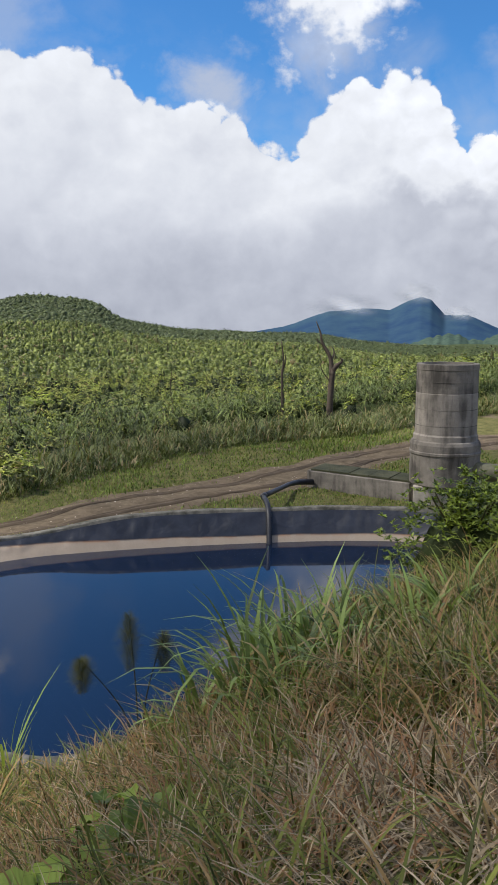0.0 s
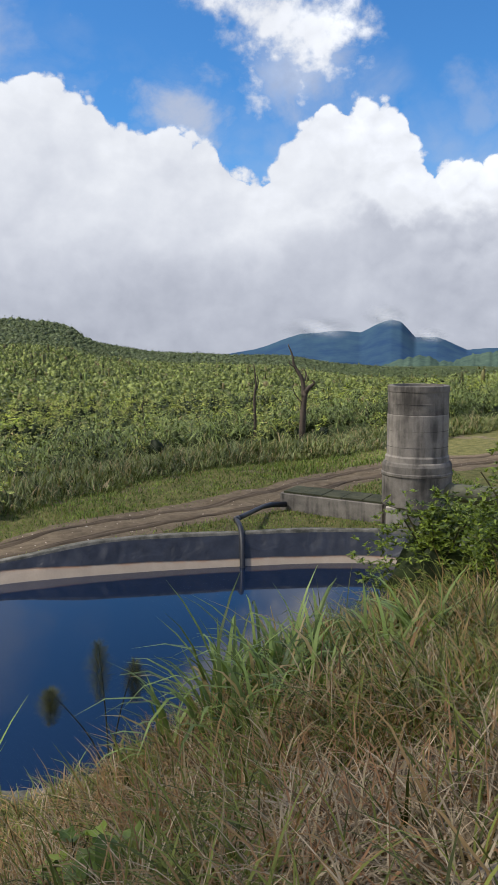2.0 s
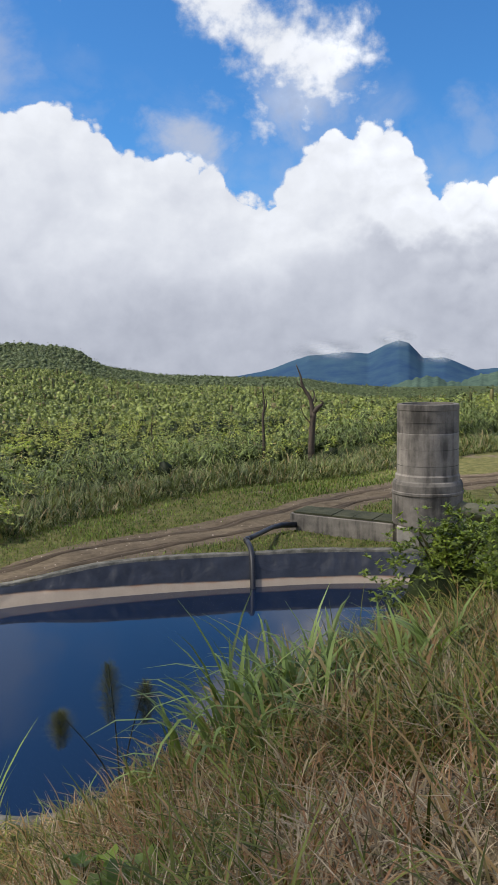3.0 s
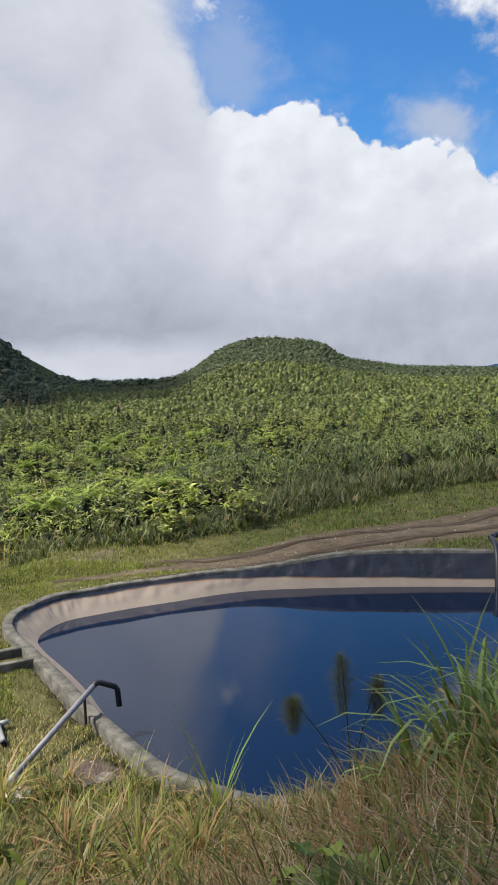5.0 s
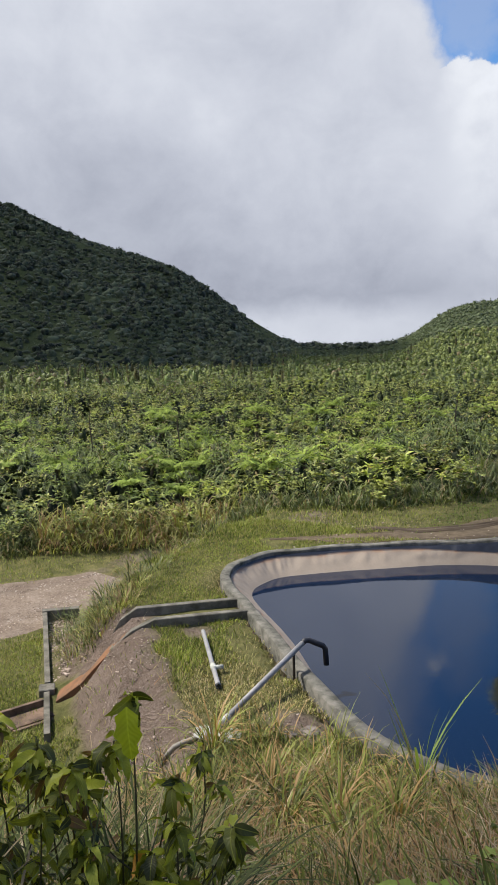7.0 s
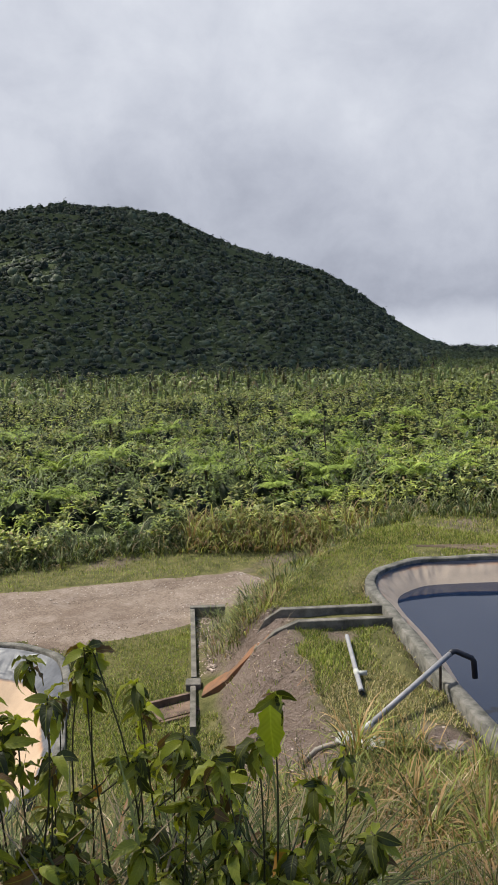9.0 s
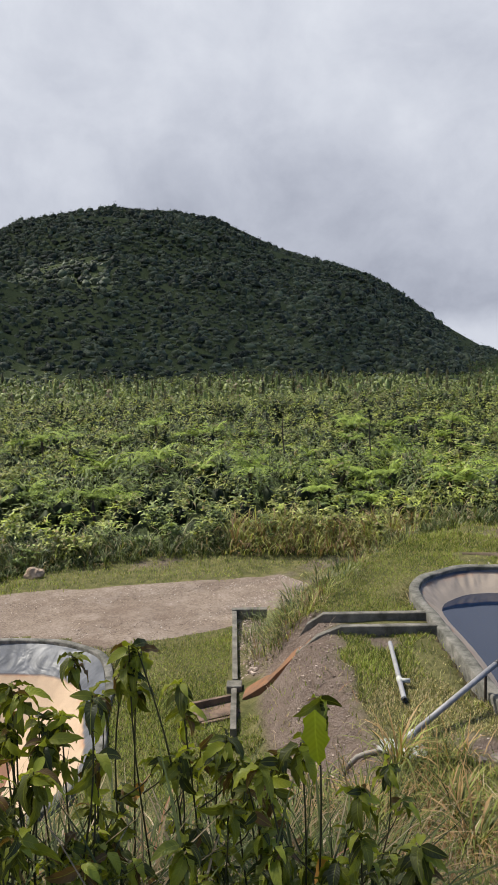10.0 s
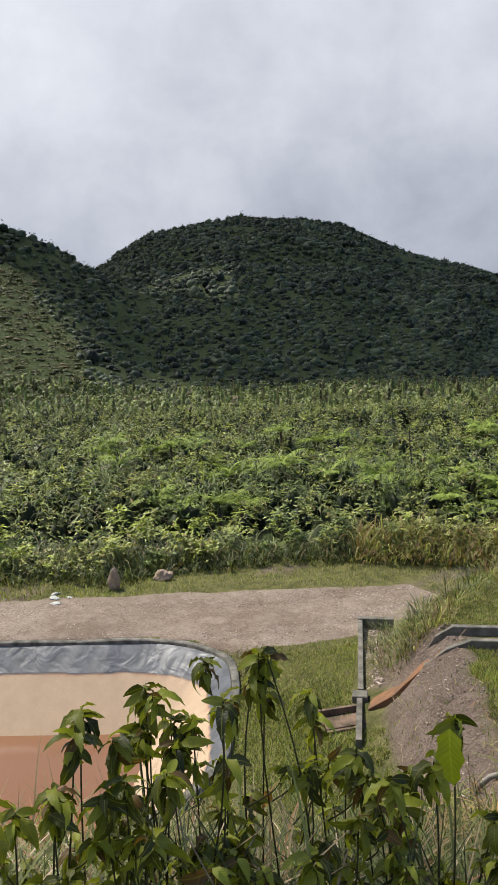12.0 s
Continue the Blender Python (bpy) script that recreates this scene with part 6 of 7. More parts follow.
def make_mound_grass():
    rnd = np.random.default_rng(41)
    # lying straw
    x, y = mound_points(19000, rnd, 2.0, 8.6, -26, 78)
    az = np.degrees(np.arctan2(-x, y))
    r = np.hypot(x, y)
    keep = rnd.uniform(0, 1, len(x)) < np.where(az < -3, 0.5 + 1.6 * smooth(5.0, 3.4, r), np.where(az < 34, 0.26, 0.34)) * (0.08 + 2.0 * patch_noise(x, y, 1.3, 6.0) ** 2.4) * (0.35 + 1.3 * patch_noise(x, y, 3.7, 15.0)) * smooth(8.8, 6.5, r)
    x, y = x[keep], y[keep]
    n = len(x)
    z = ground_z(x, y) + rnd.uniform(0.0, 0.14, n)
    c = blades(np.stack([x, y, z], 1), rnd.uniform(0, 6.28, n), rnd.uniform(0.18, 0.55, n), rnd.uniform(0.006, 0.014, n), rnd.uniform(0.8, 1.55, n), rnd.uniform(0.1, 0.8, n), GRASS_P)
    n = 2600
    u, w = rnd.uniform(-1, 1, n), rnd.normal(0, 0.33, n)
    x, y = 0.55 + 0.62 * u + 0.4 * w, 3.35 - 0.35 * u + w
    c4 = blades(np.stack([x, y, ground_z(x, y) + rnd.uniform(0.0, 0.09, n)], 1), rnd.normal(0.4, 0.8, n), rnd.uniform(0.14, 0.42, n), rnd.uniform(0.005, 0.011, n), rnd.uniform(1.1, 1.6, n), rnd.uniform(0.1, 0.6, n), GRASS_P)
    # standing dry stalks in tufts
    tx, ty = mound_points(420, rnd, 2.6, 8.4, -24, 50)
    k = np.repeat(np.arange(len(tx)), 16)
    m = len(k)
    bx, by = tx[k] + rnd.normal(0, 0.07, m), ty[k] + rnd.normal(0, 0.07, m)
    c2 = blades(np.stack([bx, by, ground_z(bx, by)], 1), rnd.uniform(0, 6.28, m), rnd.uniform(0.25, 0.6, m), rnd.uniform(0.006, 0.012, m), rnd.uniform(0.1, 0.9, m), rnd.uniform(0.2, 1.6, m), GRASS_P)
    sx, sy = rnd.uniform(-12.5, -4.5, 5200), rnd.uniform(6.0, 17.0, 5200)
    sd, sside = line_distance(TERRACE, sx, sy)
    ok = (sside < 0) & (sd < 1.2) & (rnd.uniform(0, 1, 5200) < (0.25 - 0.2 * on_scarp(sx, sy)) + 0.9 * (1 - on_scarp(sx, sy)) * patch_noise(sx, sy, 0.9, 8.0))
    sx, sy = sx[ok], sy[ok]
    m = len(sx)
    c3 = blades(np.stack([sx, sy, ground_z(sx, sy) - 0.01], 1), rnd.uniform(0, 6.28, m), rnd.uniform(0.12, 0.4, m), rnd.uniform(0.005, 0.011, m), rnd.uniform(0.3, 1.3, m), rnd.uniform(0.4, 1.8, m), GRASS_P)
    stuff("straw", [c, c2, c3, c4], M_STRAW, "dry brown and straw-coloured grass lying on the slope", "straw")
    # rust-brown dead tussocks among the green
    tx, ty = mound_points(520, rnd, 2.6, 7.6, -24, 40)
    ta = np.degrees(np.arctan2(-tx, ty))
    keep = rnd.uniform(0, 1, len(tx)) < 0.15 + 1.1 * smooth(0.45, 0.8, patch_noise(tx, ty, 1.1, 12.0)) + 0.5 * smooth(3, 7, ta) * smooth(24, 16, ta)
    tx, ty = tx[keep], ty[keep]
    k = np.repeat(np.arange(len(tx)), 22)
    m = len(k)
    bx, by = tx[k] + rnd.normal(0, 0.08, m), ty[k] + rnd.normal(0, 0.08, m)
    c = blades(np.stack([bx, by, ground_z(bx, by) - 0.02], 1), rnd.uniform(0, 6.28, m), rnd.uniform(0.22, 0.62, m), rnd.uniform(0.006, 0.014, m), rnd.uniform(0.05, 0.8, m), rnd.uniform(0.4, 2.0, m), GRASS_P)
    stuff("dead_grass", [c], M_RUSTGRASS, "rust-brown dead grass tussocks on the slope", "grass")
    # green blades in tufts
    tx, ty = mound_points(5200, rnd, 2.2, 9.4, -26, 78)
    ta, tr = np.degrees(np.arctan2(-tx, ty)), np.hypot(tx, ty)
    lush = np.where(ta < -2, 0.45 + 0.75 * smooth(3.2, 4.8, tr), 1.15)
    keep = rnd.uniform(0, 1, len(tx)) < (0.35 + 0.75 * patch_noise(tx, ty, 0.9, 2.0)) * (1.15 - 0.75 * patch_noise(tx, ty, 1.3, 6.0)) * lush * (0.25 + 1.5 * patch_noise(tx, ty, 4.3, 1.0))
    tx, ty, ta = tx[keep], ty[keep], ta[keep]
    k = np.repeat(np.arange(len(tx)), 13)
    m = len(k)
    bx, by = tx[k] + rnd.normal(0, 0.06, m), ty[k] + rnd.normal(0, 0.06, m)
    size = rnd.uniform(0.25, 0.72, len(tx)) * np.where(ta < 2, 1.05, 0.95)
    c = blades(np.stack([bx, by, ground_z(bx, by) - 0.02], 1), rnd.uniform(0, 6.28, m), size[k] * rnd.uniform(0.5, 1.2, m), rnd.uniform(0.007, 0.018, m), rnd.uniform(0.05, 0.7, m),
               rnd.uniform(0.5, 2.1, m), (0.8, 1.0, 0.75, 0.04))
    tx, ty = mound_points(1700, rnd, 2.5, 8.3, 34, 80)
    tr = np.hypot(tx, ty)
    keep = rnd.uniform(0, 1, len(tx)) < smooth(8.6, 6.0, tr) * (0.6 + 0.8 * patch_noise(tx, ty, 0.8, 3.0))
    tx, ty = tx[keep], ty[keep]
    k = np.repeat(np.arange(len(tx)), 13)
    m = len(k)
    bx, by = tx[k] + rnd.normal(0, 0.08, m), ty[k] + rnd.normal(0, 0.08, m)
    size = rnd.uniform(0.45, 1.15, len(tx))
    c3 = blades(np.stack([bx, by, ground_z(bx, by) - 0.02], 1), rnd.uniform(0, 6.28, m), size[k] * rnd.uniform(0.6, 1.2, m), rnd.uniform(0.009, 0.026, m), rnd.uniform(0.05, 0.6, m),
                rnd.uniform(0.3, 1.9, m), GRASS_P)
    stuff("undergrowth", [c3], M_UNDER, "dense grey-green grass under the saplings", "grass")
    stuff("slope_grass", [c], M_BLADE, "green and yellowing grass tufts on the slope", "grass")


make_mound_grass()


def make_leafy_undergrowth():
    """Leaves of the young shrubs that crowd below the saplings' heads."""
    rnd = np.random.default_rng(47)
    x, y = mound_points(95, rnd, 2.6, 4.6, 36, 80)
    z, r = ground_z(x, y), np.hypot(x, y)
    n = len(x)
    high = rnd.uniform(0.35, 0.95, n) * smooth(2.0, 3.2, r)
    c = leaf_clumps(x, y, z, rnd.uniform(0.10, 0.22, n), high, 46, rnd.uniform(0.06, 0.11, n), rnd, (0.15, 1.0, 0.8, 0.06), 0.40, 0.2)
    stuff("leafy_undergrowth", [c], M_LEAFY, "dense olive-green leaves of low shrubs on the slope", "undergrowth")


make_leafy_undergrowth()


def make_long_grass():
    """Long arching blades between the saplings, green with dry ones among them."""
    rnd = np.random.default_rng(48)
    for name, mat, count, label in (("long_grass", M_LONG, 1150, "long arching green grass between the saplings"),
                                    ("dry_long_grass", M_STRAW, 150, "long dry brown stalks between the saplings")):
        x, y = mound_points(count, rnd, 2.5, 4.9, 34, 80)
        n = len(x)
        c = strap_clumps(x, y, ground_z(x, y) - 0.03, rnd.uniform(0.55, 1.15, n), 15, rnd, 0.0125, 0.10, (0.8, 2.4), (0.05, 0.6), (0.7, 1.0, 0.9, 0.6, 0.04))
        stuff(name, [c], mat, label, "grass")


make_long_grass()


def tuft(x, y, high, count, width, seed, label, spread=0.14, mat=None, droop=(0.5, 2.0)):
    rnd = np.random.default_rng(seed)
    v, f = strap_clumps(np.array([0.0]), np.array([0.0]), np.array([-0.03]), np.array([high]), count, rnd, width, spread, droop, (0.0, 0.5), (0.8, 1.0, 0.85, 0.6, 0.04))
    ob = mesh_object("grass_tuft", v, f, mat or M_BLADE)
    ob.location = (x, y, float(ground_z(x, y)))
    return tagged(ob, label, "grass", "grass tufts on the bank")


for i, (x, y, h, c) in enumerate(((-0.12, 6.9, 1.25, 15), (0.10, 6.5, 1.0, 24), (0.35, 6.9, 1.1, 26), (0.60, 6.6, 0.9, 22), (0.85, 6.8, 0.75, 22), (1.10, 6.4, 0.6, 18),
                                  (0.0, 6.0, 0.75, 24), (0.45, 6.1, 0.8, 24), (-0.40, 6.6, 0.7, 20), (1.40, 6.7, 0.55, 16), (1.75, 6.6, 0.5, 14), (0.75, 5.7, 0.65, 20), (0.25, 5.5, 0.6, 20),
                                  (1.3, 6.1, 0.7, 20), (1.7, 6.3, 0.6, 18))):
    tuft(x, y, h, int(c * 1.5), 0.030, 100 + i, "tall broad-bladed green grass tuft above the water", 0.22, M_TUFT, (0.7, 2.3))
BANK = ((-9.75, 11.75), (-10.0, 12.2), (-10.4, 12.0), (-10.6, 12.6), (-10.3, 13.1), (-10.9, 13.3), (-10.7, 14.0), (-11.3, 14.2), (-10.9, 14.9), (-11.5, 15.3), (-11.0, 16.0), (-11.8, 16.4),
        (-9.75, 10.9), (-9.9, 11.15), (-10.15, 11.3), (-9.6, 10.65), (-10.5, 11.75), (-10.35, 11.1), (-9.45, 10.95), (-9.9, 10.6),
        (-10.2, 11.5), (-10.9, 12.2), (-11.3, 13.0), (-11.8, 14.0), (-12.2, 15.0), (-11.4, 17.2), (-12.6, 16.6), (-9.5, 11.2), (-12.3, 17.6), (-13.2, 17.4))
rnd_bank = np.random.default_rng(77)
for i in range(24):
    along, off = rnd_bank.uniform(0.0, 3.5), rnd_bank.uniform(0.35, 1.25)
    x, y = -12.92 + 0.726 * along + 0.688 * off, 12.36 - 0.688 * along + 0.726 * off
    if y > 10.55 + 0.3 * (x + 9.6):
        tuft(x, y, rnd_bank.uniform(0.22, 0.42), 56, 0.012, 560 + i, "green and dry grass tuft on the bank edge", 0.26, M_DRYGRASS if i % 3 == 0 else M_FIELDGRASS, (0.9, 2.3))
for i, (x, y) in enumerate(BANK):
    tuft(x, y, 0.38 + 0.12 * math.sin(i * 2.1), 60, 0.013, 500 + i, "green and dry grass tuft on the bank edge", 0.28, M_DRYGRASS if i % 3 == 0 else M_FIELDGRASS, (0.8, 2.2))
for i, (x, y, h, c) in enumerate(((-2.85, 7.95, 0.62, 7), (-1.45, 8.05, 0.55, 8), (-1.05, 8.15, 0.6, 8), (-4.5, 6.2, 0.75, 46), (-3.4, 6.4, 0.7, 50), (-3.0, 6.7, 0.6, 46), (-2.4, 6.7, 0.6, 46),
                                  (-4.9, 7.3, 0.8, 40), (-1.9, 7.2, 0.5, 36), (-3.9, 6.9, 0.6, 40), (-5.4, 6.6, 0.7, 40), (-5.9, 7.0, 0.7, 40), (-4.1, 5.6, 0.7, 44), (-2.7, 6.1, 0.55, 40))):
    tuft(x, y, h, c, 0.020, 140 + i, "arching green grass tuft at the foot of the bank", 0.1, None, (0.9, 2.3))


for i, (x, y, h) in enumerate(((0.70, 5.35, 0.62), (0.84, 5.2, 0.5), (0.6, 5.15, 0.45), (0.35, 4.6, 0.4), (1.35, 5.6, 0.5), (-0.3, 4.9, 0.42))):
    tuft(x, y, h, 34, 0.013, 620 + i, "rust-brown dead grass tuft on the slope", 0.12, M_RUSTGRASS, (0.6, 2.2))
tuft(-2.55, 7.75, 1.2, 9, 0.028, 190, "tall upright green grass blades by the rim", 0.05, M_TUFT, (0.1, 0.8))
tuft(-2.5, 7.7, 0.6, 22, 0.018, 191, "arching green grass tuft at the foot of the bank", 0.12, None, (0.9, 2.3))
tuft(-1.75, 7.9, 0.75, 7, 0.020, 192, "thin upright green grass blades by the rim", 0.05, M_TUFT, (0.2, 1.2))


# ---- bush on the bank ----
def make_bush(x, y, rad, high, leaves, seed, label):
    rnd = np.random.default_rng(seed)
    z = float(ground_z(x, y))
    th = empty("bush", (x, y, z), label, "bush", "bushes on the bank")
    for i in range(9):
        bm = bmesh.new()
        a = 2 * math.pi * i / 9 + rnd.normal(0, 0.2)
        q = rnd.uniform(0.25, 0.55)
        limb([(0, 0, -0.1), (0.3 * q * rad * math.cos(a), 0.3 * q * rad * math.sin(a), 0.4 * high), (q * rad * math.cos(a), q * rad * math.sin(a), 0.8 * high)], 0.025, 0.008, bm)
        part("branch", bm, M_STEM, th)
    zero = np.zeros(1)
    v, f = joined([rosettes(zero, zero, zero, np.array([rad * q]), np.array([high * q]), int(leaves * share), 8, np.array([0.078]), rnd, LEAF_P, 0.36, 0.05, 0.75)
                   for q, share in ((1.0, 0.055), (0.86, 0.04))])
    mesh_object("foliage", v, f, M_BUSH, th)
    # dome in the same shade colour, so the crown looks dark inside
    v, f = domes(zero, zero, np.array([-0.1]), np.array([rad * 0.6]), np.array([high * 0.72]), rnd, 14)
    mesh_object("inner_growth", v, f, M_CORE, th, "near-black dome standing in for shade inside the bush")


make_bush(2.62, 9.3, 1.0, 1.4, 9800, 51, "dense rounded bush with small glossy green leaves on the bank")
make_bush(3.7, 9.0, 1.3, 1.85, 11500, 52, "dense rounded bush with small glossy green leaves on the bank")
make_bush(3.1, 8.0, 0.7, 0.8, 3400, 53, "low green bush on the bank")


# ---- leafy saplings in front ----
def leaf_mesh(name, length, width, curl, fold, mat, seed):
    """One leaf from its stalk along +x: folded at the midrib, drooping, with a pointed tip."""
    rnd = np.random.default_rng(seed)
    k = 7
    s = np.linspace(0, 1, k)
    w = width / 2 * np.sin(np.pi * s ** 0.8) ** 0.85 * (1 - 0.15 * s) + 0.002
    ang = -curl * s
    step = length / (k - 1)
    px, pz = np.concatenate([[0], np.cumsum(np.cos(ang[1:]) * step)]), np.concatenate([[0], np.cumsum(np.sin(ang[1:]) * step)])
    rip = 0.19 * width * np.sin(s * 19 + rnd.uniform(0, 3)) * (s > 0.1)
    left = np.stack([px, w, pz + fold * w + rip], 1)
    midr = np.stack([px, 0 * w, pz], 1)
    right = np.stack([px, -w, pz + fold * w - rip], 1)
    v = np.concatenate([left, midr, right])
    i = np.arange(k - 1)
    f = np.concatenate([np.stack([i, i + 1, k + i + 1, k + i], 1), np.stack([k + i, k + i + 1, 2 * k + i + 1, 2 * k + i], 1)])
    ob = mesh_object(name, v, f, mat, shade=True)
    me = ob.data
    bpy.data.objects.remove(ob)
    return me


LEAVES = [leaf_mesh("leaf", 0.135, 0.042, 1.2, 0.45, M_SAPLING, 1), leaf_mesh("leaf", 0.15, 0.046, 1.6, 0.5, M_SAPLING, 2), leaf_mesh("leaf", 0.085, 0.032, 0.9, 0.4, M_SAPLING, 3),
          leaf_mesh("leaf", 0.12, 0.046, 1.4, 0.35, M_SAPLING, 4)]
DEAD_LEAF = leaf_mesh("leaf", 0.09, 0.045, 2.0, 0.6, M_ORANGELEAF, 5)
LIME_LEAF = leaf_mesh("leaf", 0.185, 0.095, 0.5, 0.12, M_LIME, 6)


def add_leaf(parent, at, heading, pitch, me, scale, roll=0.0):
    o = new("leaf", me)
    o.parent = parent
    o.matrix_basis = Matrix.Translation(at) @ Euler((0, 0, heading)).to_matrix().to_4x4() @ Euler((roll, pitch, 0)).to_matrix().to_4x4() @ Matrix.Diagonal((scale, scale, scale, 1))
    return o


def sapling(x, y, top, seed, heads=3, dead=1, lime=False, size=1.0):
    rnd = np.random.default_rng(seed)
    z = float(ground_z(x, y))
    h = top - z
    th = empty("sapling", (x, y, z), "thin-stemmed young shrub with drooping ribbed green leaves", "shrub", "saplings on the slope")
    lean = rnd.normal(0, 0.17, 2)
    bend = [(0, 0, -0.05), (lean[0] * 0.3 + rnd.normal(0, 0.05), lean[1] * 0.3, 0.35 * h), (lean[0] * 0.8 + rnd.normal(0, 0.05), lean[1] * 0.9, 0.75 * h), (lean[0], lean[1], h)]
    stem = part("stem", limb(bend, 0.0055, 0.003, bmesh.new()), M_STEM, th)
    tips = [(Vector(bend[-1]), 19, 1.1, stem)]
    for i in range(heads):
        s = rnd.uniform(0.35, 0.72)
        a = rnd.uniform(0, 6.28)
        p0 = Vector((lean[0] * s, lean[1] * s, h * s))
        ln = rnd.uniform(0.16, 0.36)
        p2 = p0 + Vector((math.cos(a) * ln * 0.7, math.sin(a) * ln * 0.7, ln * rnd.uniform(0.6, 1.0)))
        pm = p0.lerp(p2, 0.5) + Vector((math.cos(a), math.sin(a), -0.3)) * 0.03
        branch = part("branch", limb([p0, pm, p2], 0.004, 0.002, bmesh.new()), M_STEM, th)
        tips.append((p2, 13, 0.95, branch))
    for tip, count, big, twig in tips:
        for j in range(count):
            a = 2.4 * j + rnd.normal(0, 0.35)
            off = Vector((rnd.normal(0, 0.008), rnd.normal(0, 0.008), -0.004 * j))
            add_leaf(twig, tip + off, a, rnd.uniform(-0.75, 0.1) + 0.055 * j, LEAVES[rnd.integers(4)], big * size * rnd.uniform(0.5, 1.0), rnd.normal(0, 0.7))
    for j in range(dead):
        s = rnd.uniform(0.4, 0.75)
        add_leaf(stem, Vector((lean[0] * s, lean[1] * s, h * s)), rnd.uniform(0, 6.28), 1.0, DEAD_LEAF, rnd.uniform(0.8, 1.2))["label"] = "withered orange leaf"
    if lime:
        add_leaf(stem, Vector(bend[-1]) + Vector((0.085, -0.115, 0.02)), radians(-55), 1.15, LIME_LEAF, 1.08, 0.3)["label"] = "large bright lime-yellow leaf"
    return th


SAPLINGS = (  # azimuth to the left, distance, height of the top, heads, withered leaves, lime leaf
    (37.2, 3.1, 3.46, 3, 1, True), (38.0, 3.3, 3.10, 3, 0, False), (33.6, 3.2, 2.95, 3, 0, False), (39.4, 3.0, 3.20, 4, 0, False), (41.2, 3.2, 3.22, 3, 0, False), (40.2, 2.8, 3.12, 4, 1, False), (35.8, 3.0, 2.98, 3, 1, False), (34.2, 3.2, 2.85, 3, 0, False), (36.4, 2.7, 2.85, 3, 0, False), (54.6, 3.2, 3.40, 4, 0, False), (56.8, 3.1, 3.36, 4, 1, False), (58.6, 3.3, 3.26, 4, 0, False), (55.6, 2.9, 3.15, 4, 0, False), (59.8, 3.0, 3.30, 4, 1, False), (61.5, 3.1, 3.36, 4, 0, False), (57.8, 2.8, 3.05, 4, 0, False), (53.0, 3.0, 3.20, 4, 0, False), (44.0, 3.3, 3.44, 3, 0, False), (45.6, 3.6, 3.12, 3, 1, False), (46.6, 3.3, 3.58, 3, 0, False), (49.6, 3.4, 3.60, 3, 1, False), (51.6, 3.6, 3.40, 2, 1, False),
    (53.7, 3.3, 3.52, 3, 0, False), (56.0, 3.5, 3.30, 3, 0, False), (58.2, 3.2, 3.50, 4, 0, False), (60.6, 3.4, 3.40, 3, 0, False), (63.2, 3.1, 3.35, 3, 1, False), (66.2, 3.2, 3.32, 3, 0, False),
    (68.6, 3.0, 3.3, 3, 0, False), (71.0, 3.0, 3.2, 3, 0, False), (73.5, 3.1, 3.2, 3, 0, False), (36.8, 3.4, 2.75, 3, 0, False), (38.2, 2.8, 2.85, 3, 0, False), (41.0, 2.6, 2.95, 4, 0, False),
    (43.2, 2.9, 2.95, 4, 1, False), (45.3, 2.7, 2.9, 4, 0, False), (47.6, 3.0, 3.1, 4, 1, False), (49.2, 2.6, 2.8, 4, 1, False), (51.0, 2.9, 3.0, 4, 0, False), (53.0, 2.7, 2.9, 3, 1, False),
    (55.0, 2.9, 3.0, 4, 0, False), (57.2, 2.5, 2.75, 4, 0, False), (59.4, 2.8, 3.0, 3, 1, False), (61.8, 2.6, 2.85, 4, 0, False), (64.6, 2.6, 2.9, 3, 0, False), (67.2, 2.5, 2.85, 4, 0, False),
    (70.0, 2.5, 2.8, 4, 0, False), (45.0, 4.0, 2.85, 3, 0, False), (51.4, 4.0, 2.95, 3, 0, False), (57.0, 4.1, 2.9, 2, 0, False), (34.6, 3.3, 2.6, 3, 0, False), (40.5, 3.9, 2.7, 3, 0, False),
    (42.3, 3.2, 3.18, 4, 0, False), (43.4, 3.4, 3.02, 4, 1, False), (44.8, 3.1, 3.12, 4, 0, False), (40.9, 3.4, 3.0, 4, 0, False), (39.0, 3.1, 2.92, 4, 0, False), (37.6, 3.0, 2.80, 3, 0, False),
    (64.8, 3.15, 3.55, 4, 0, False), (58.0, 3.22, 3.56, 4, 1, False), (55.0, 3.28, 3.57, 4, 0, False), (61.2, 3.06, 3.50, 4, 0, False), (67.6, 3.04, 3.50, 4, 1, False), (63.4, 2.95, 3.35, 4, 0, False), (56.4, 2.98, 3.29, 4, 0, False), (59.3, 2.97, 3.35, 4, 1, False), (69.5, 2.98, 3.42, 4, 0, False), (65.9, 2.95, 3.28, 4, 0, False))
for i, (a, r, top, heads, dead, lime) in enumerate(SAPLINGS):
    if r > 2.85 or i % 2 == 0:
        sapling(-math.sin(radians(a)) * r, math.cos(radians(a)) * r, top - (0.07 if a > 43 else 0.0), 200 + i, heads - (a > 43), dead, lime)
for i in range(5):
    a, r = 39.5 + 7.3 * i, 2.5 + 0.75 * ((i * 0.618) % 1)
    sapling(-math.sin(radians(a)) * r, math.cos(radians(a)) * r, 2.85 + 0.38 * ((i * 0.381) % 1), 700 + i, 4, 1 if i % 5 == 0 else 0)


# ---- broad-leaved plants low on the slope ----
M_BROAD = foliage("broad_leaves", (0.12, 0.18, 0.022), (0.27, 0.34, 0.05), None, 0, 0.2, 0.45, 0.35, True)
BROAD = [leaf_mesh("leaf", 0.34, 0.19, 0.9, 0.15, M_BROAD, 11), leaf_mesh("leaf", 0.27, 0.16, 1.1, 0.2, M_BROAD, 12)]


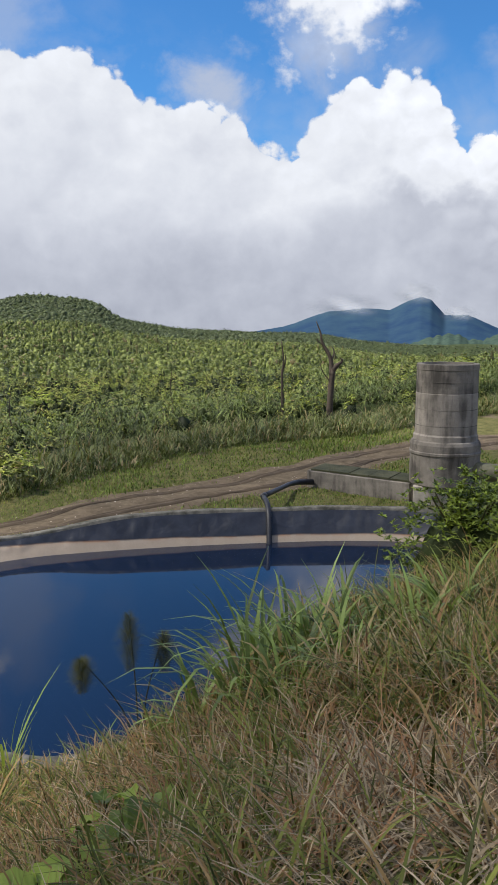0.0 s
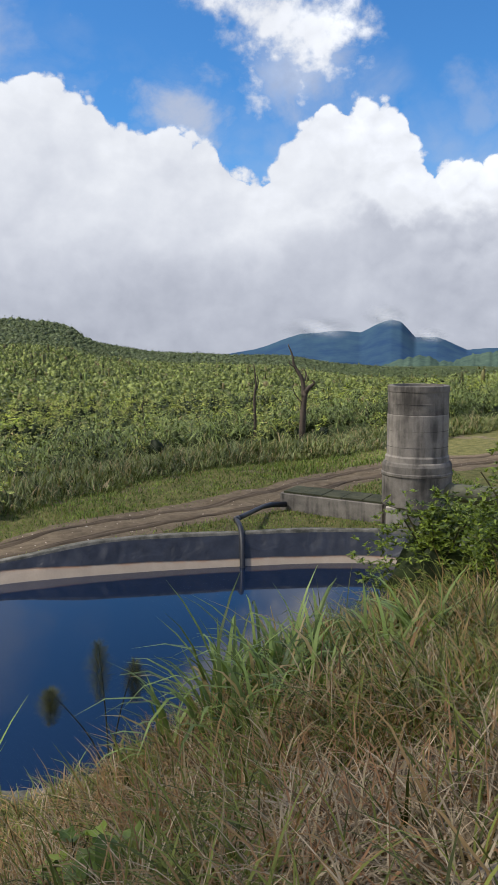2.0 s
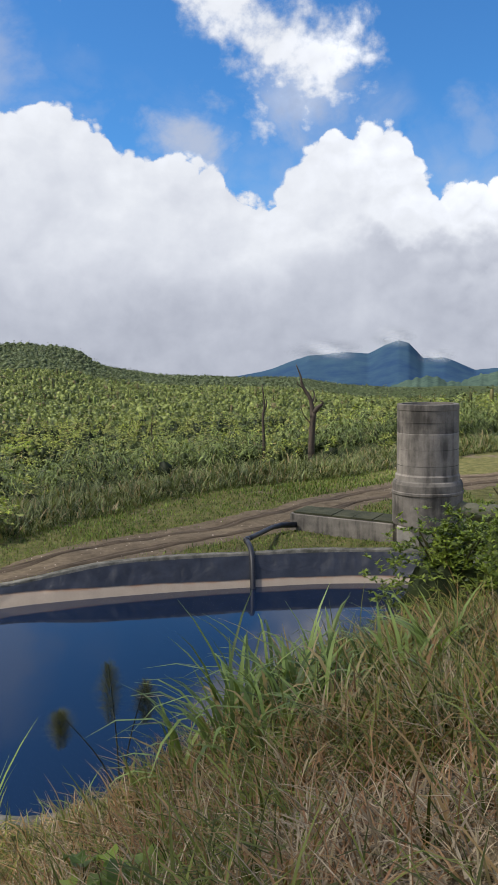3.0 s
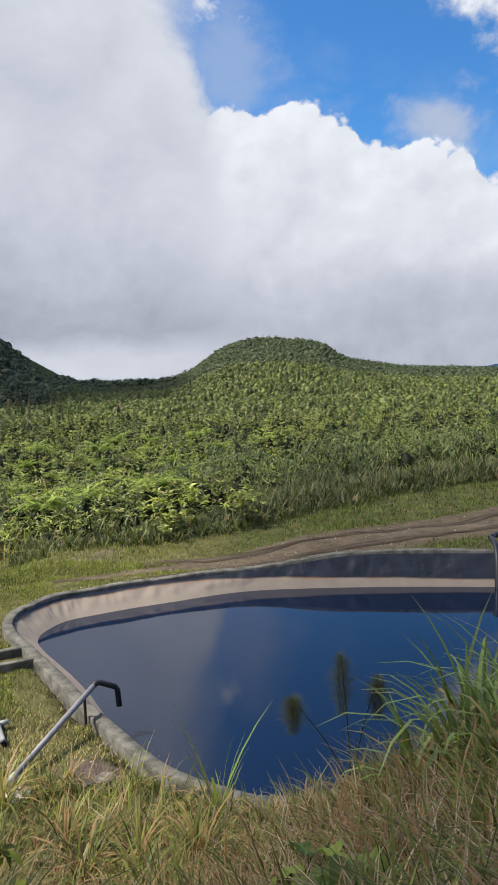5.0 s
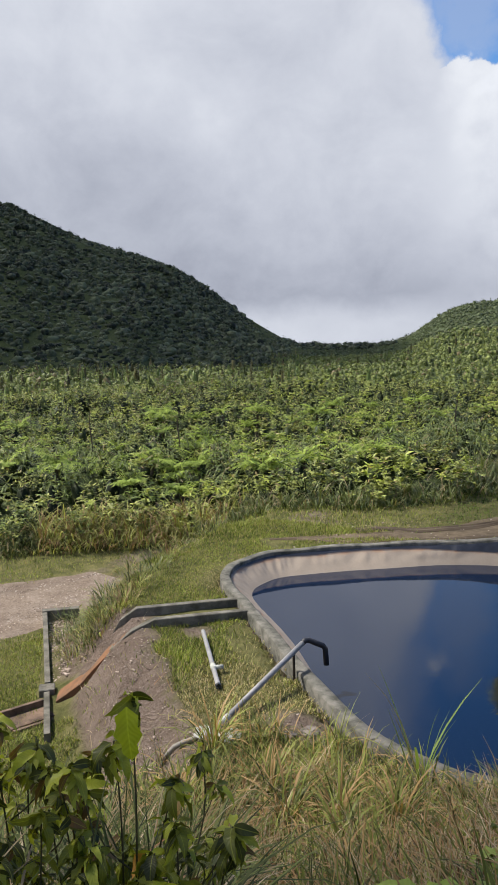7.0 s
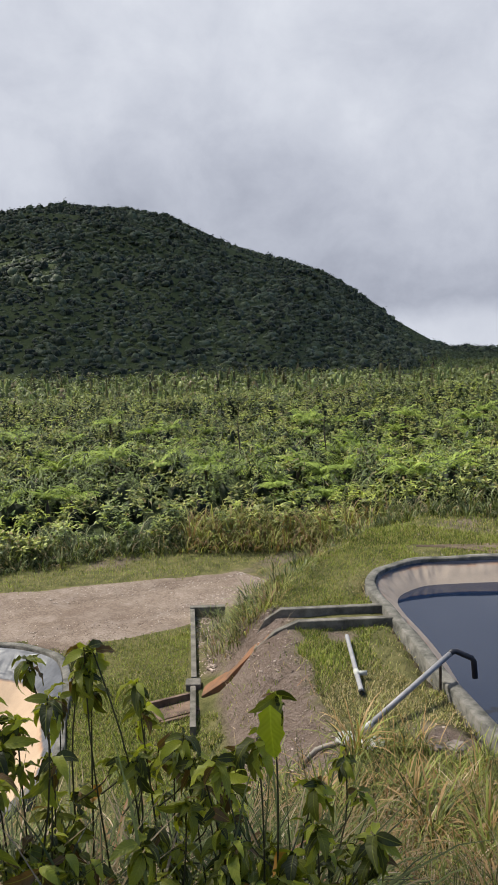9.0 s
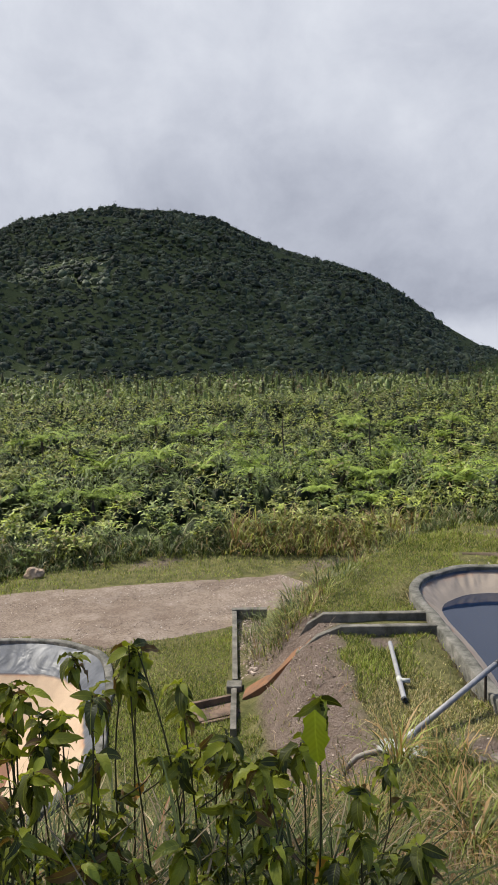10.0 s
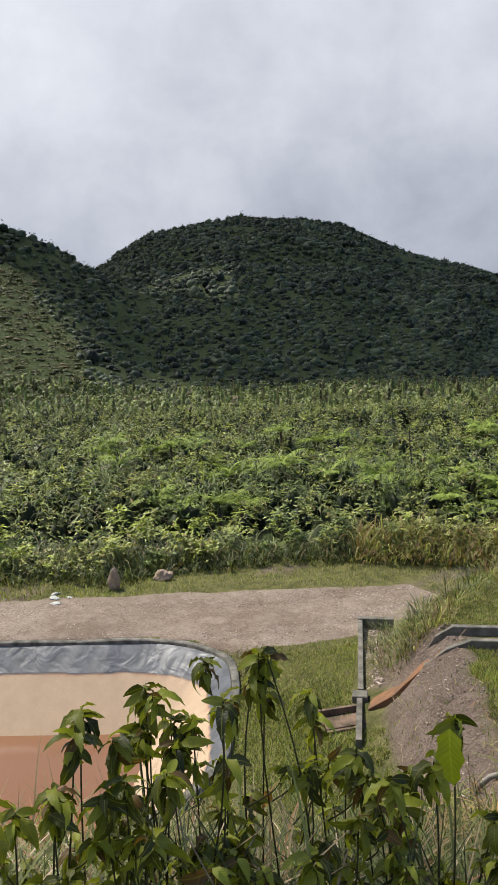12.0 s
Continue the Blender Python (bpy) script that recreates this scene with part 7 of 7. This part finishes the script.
def broad_plant(x, y, seed, n=9):
    rnd = np.random.default_rng(seed)
    th = empty("broadleaf_plant", (x, y, float(ground_z(x, y))), "low plant with broad ribbed green leaves in the straw", "plant", "broad-leaved plants")
    for j in range(n):
        a = 2.4 * j + rnd.normal(0, 0.2)
        h = rnd.uniform(0.16, 0.40)
        q = rnd.uniform(0.02, 0.10)
        p = Vector((math.cos(a) * q, math.sin(a) * q, h))
        stalk = part("stalk", limb([(0, 0, -0.03), p * 0.6, p], 0.005, 0.003, bmesh.new()), M_STEM, th)
        add_leaf(stalk, p, a, rnd.uniform(-0.5, 0.2), BROAD[j % 2], rnd.uniform(0.8, 1.15), rnd.normal(0, 0.2))


for i, (a, r) in enumerate(((8.5, 4.5), (13.0, 4.3), (15.5, 4.0), (11.0, 4.9))):
    broad_plant(-math.sin(radians(a)) * r, math.cos(radians(a)) * r, 300 + i)


# ---- weeds with dark seed heads in front of the water ----
def weed(x, y, heads, seed):
    rnd = np.random.default_rng(seed)
    z = float(ground_z(x, y))
    th = empty("seeding_weed", (x, y, z), "thin dark weed with fuzzy brown-green seed heads", "weed", "weeds by the water")
    for dx, dy, h, size in heads:
        part("stem", limb([(0, 0, -0.05), (dx * 0.3, dy * 0.3, h * 0.5), (dx, dy, h)], 0.009, 0.004, bmesh.new()), M_STEM, th)
        n = 1500
        a = rnd.uniform(0, 6.28, n)
        s = rnd.uniform(0, 1, n)
        base = np.stack([dx + 0.02 * np.cos(a), dy + 0.02 * np.sin(a), h - s * size], 1)
        v, f = blades(base, a, rnd.uniform(0.05, 0.22, n) * np.sin(np.pi * np.clip(s, 0.1, 0.95)) ** 0.7, np.full(n, 0.0032), rnd.uniform(0.3, 1.3, n), rnd.uniform(0, 1, n), LEAF_P)
        mesh_object("seed_head", v, f, M_SEED, th, "fuzzy dark seed head")


weed(-1.14, 7.7, ((-0.08, 0.0, 1.55, 0.62), (-0.56, -0.05, 1.08, 0.36), (0.26, 0.1, 1.30, 0.42)), 401)
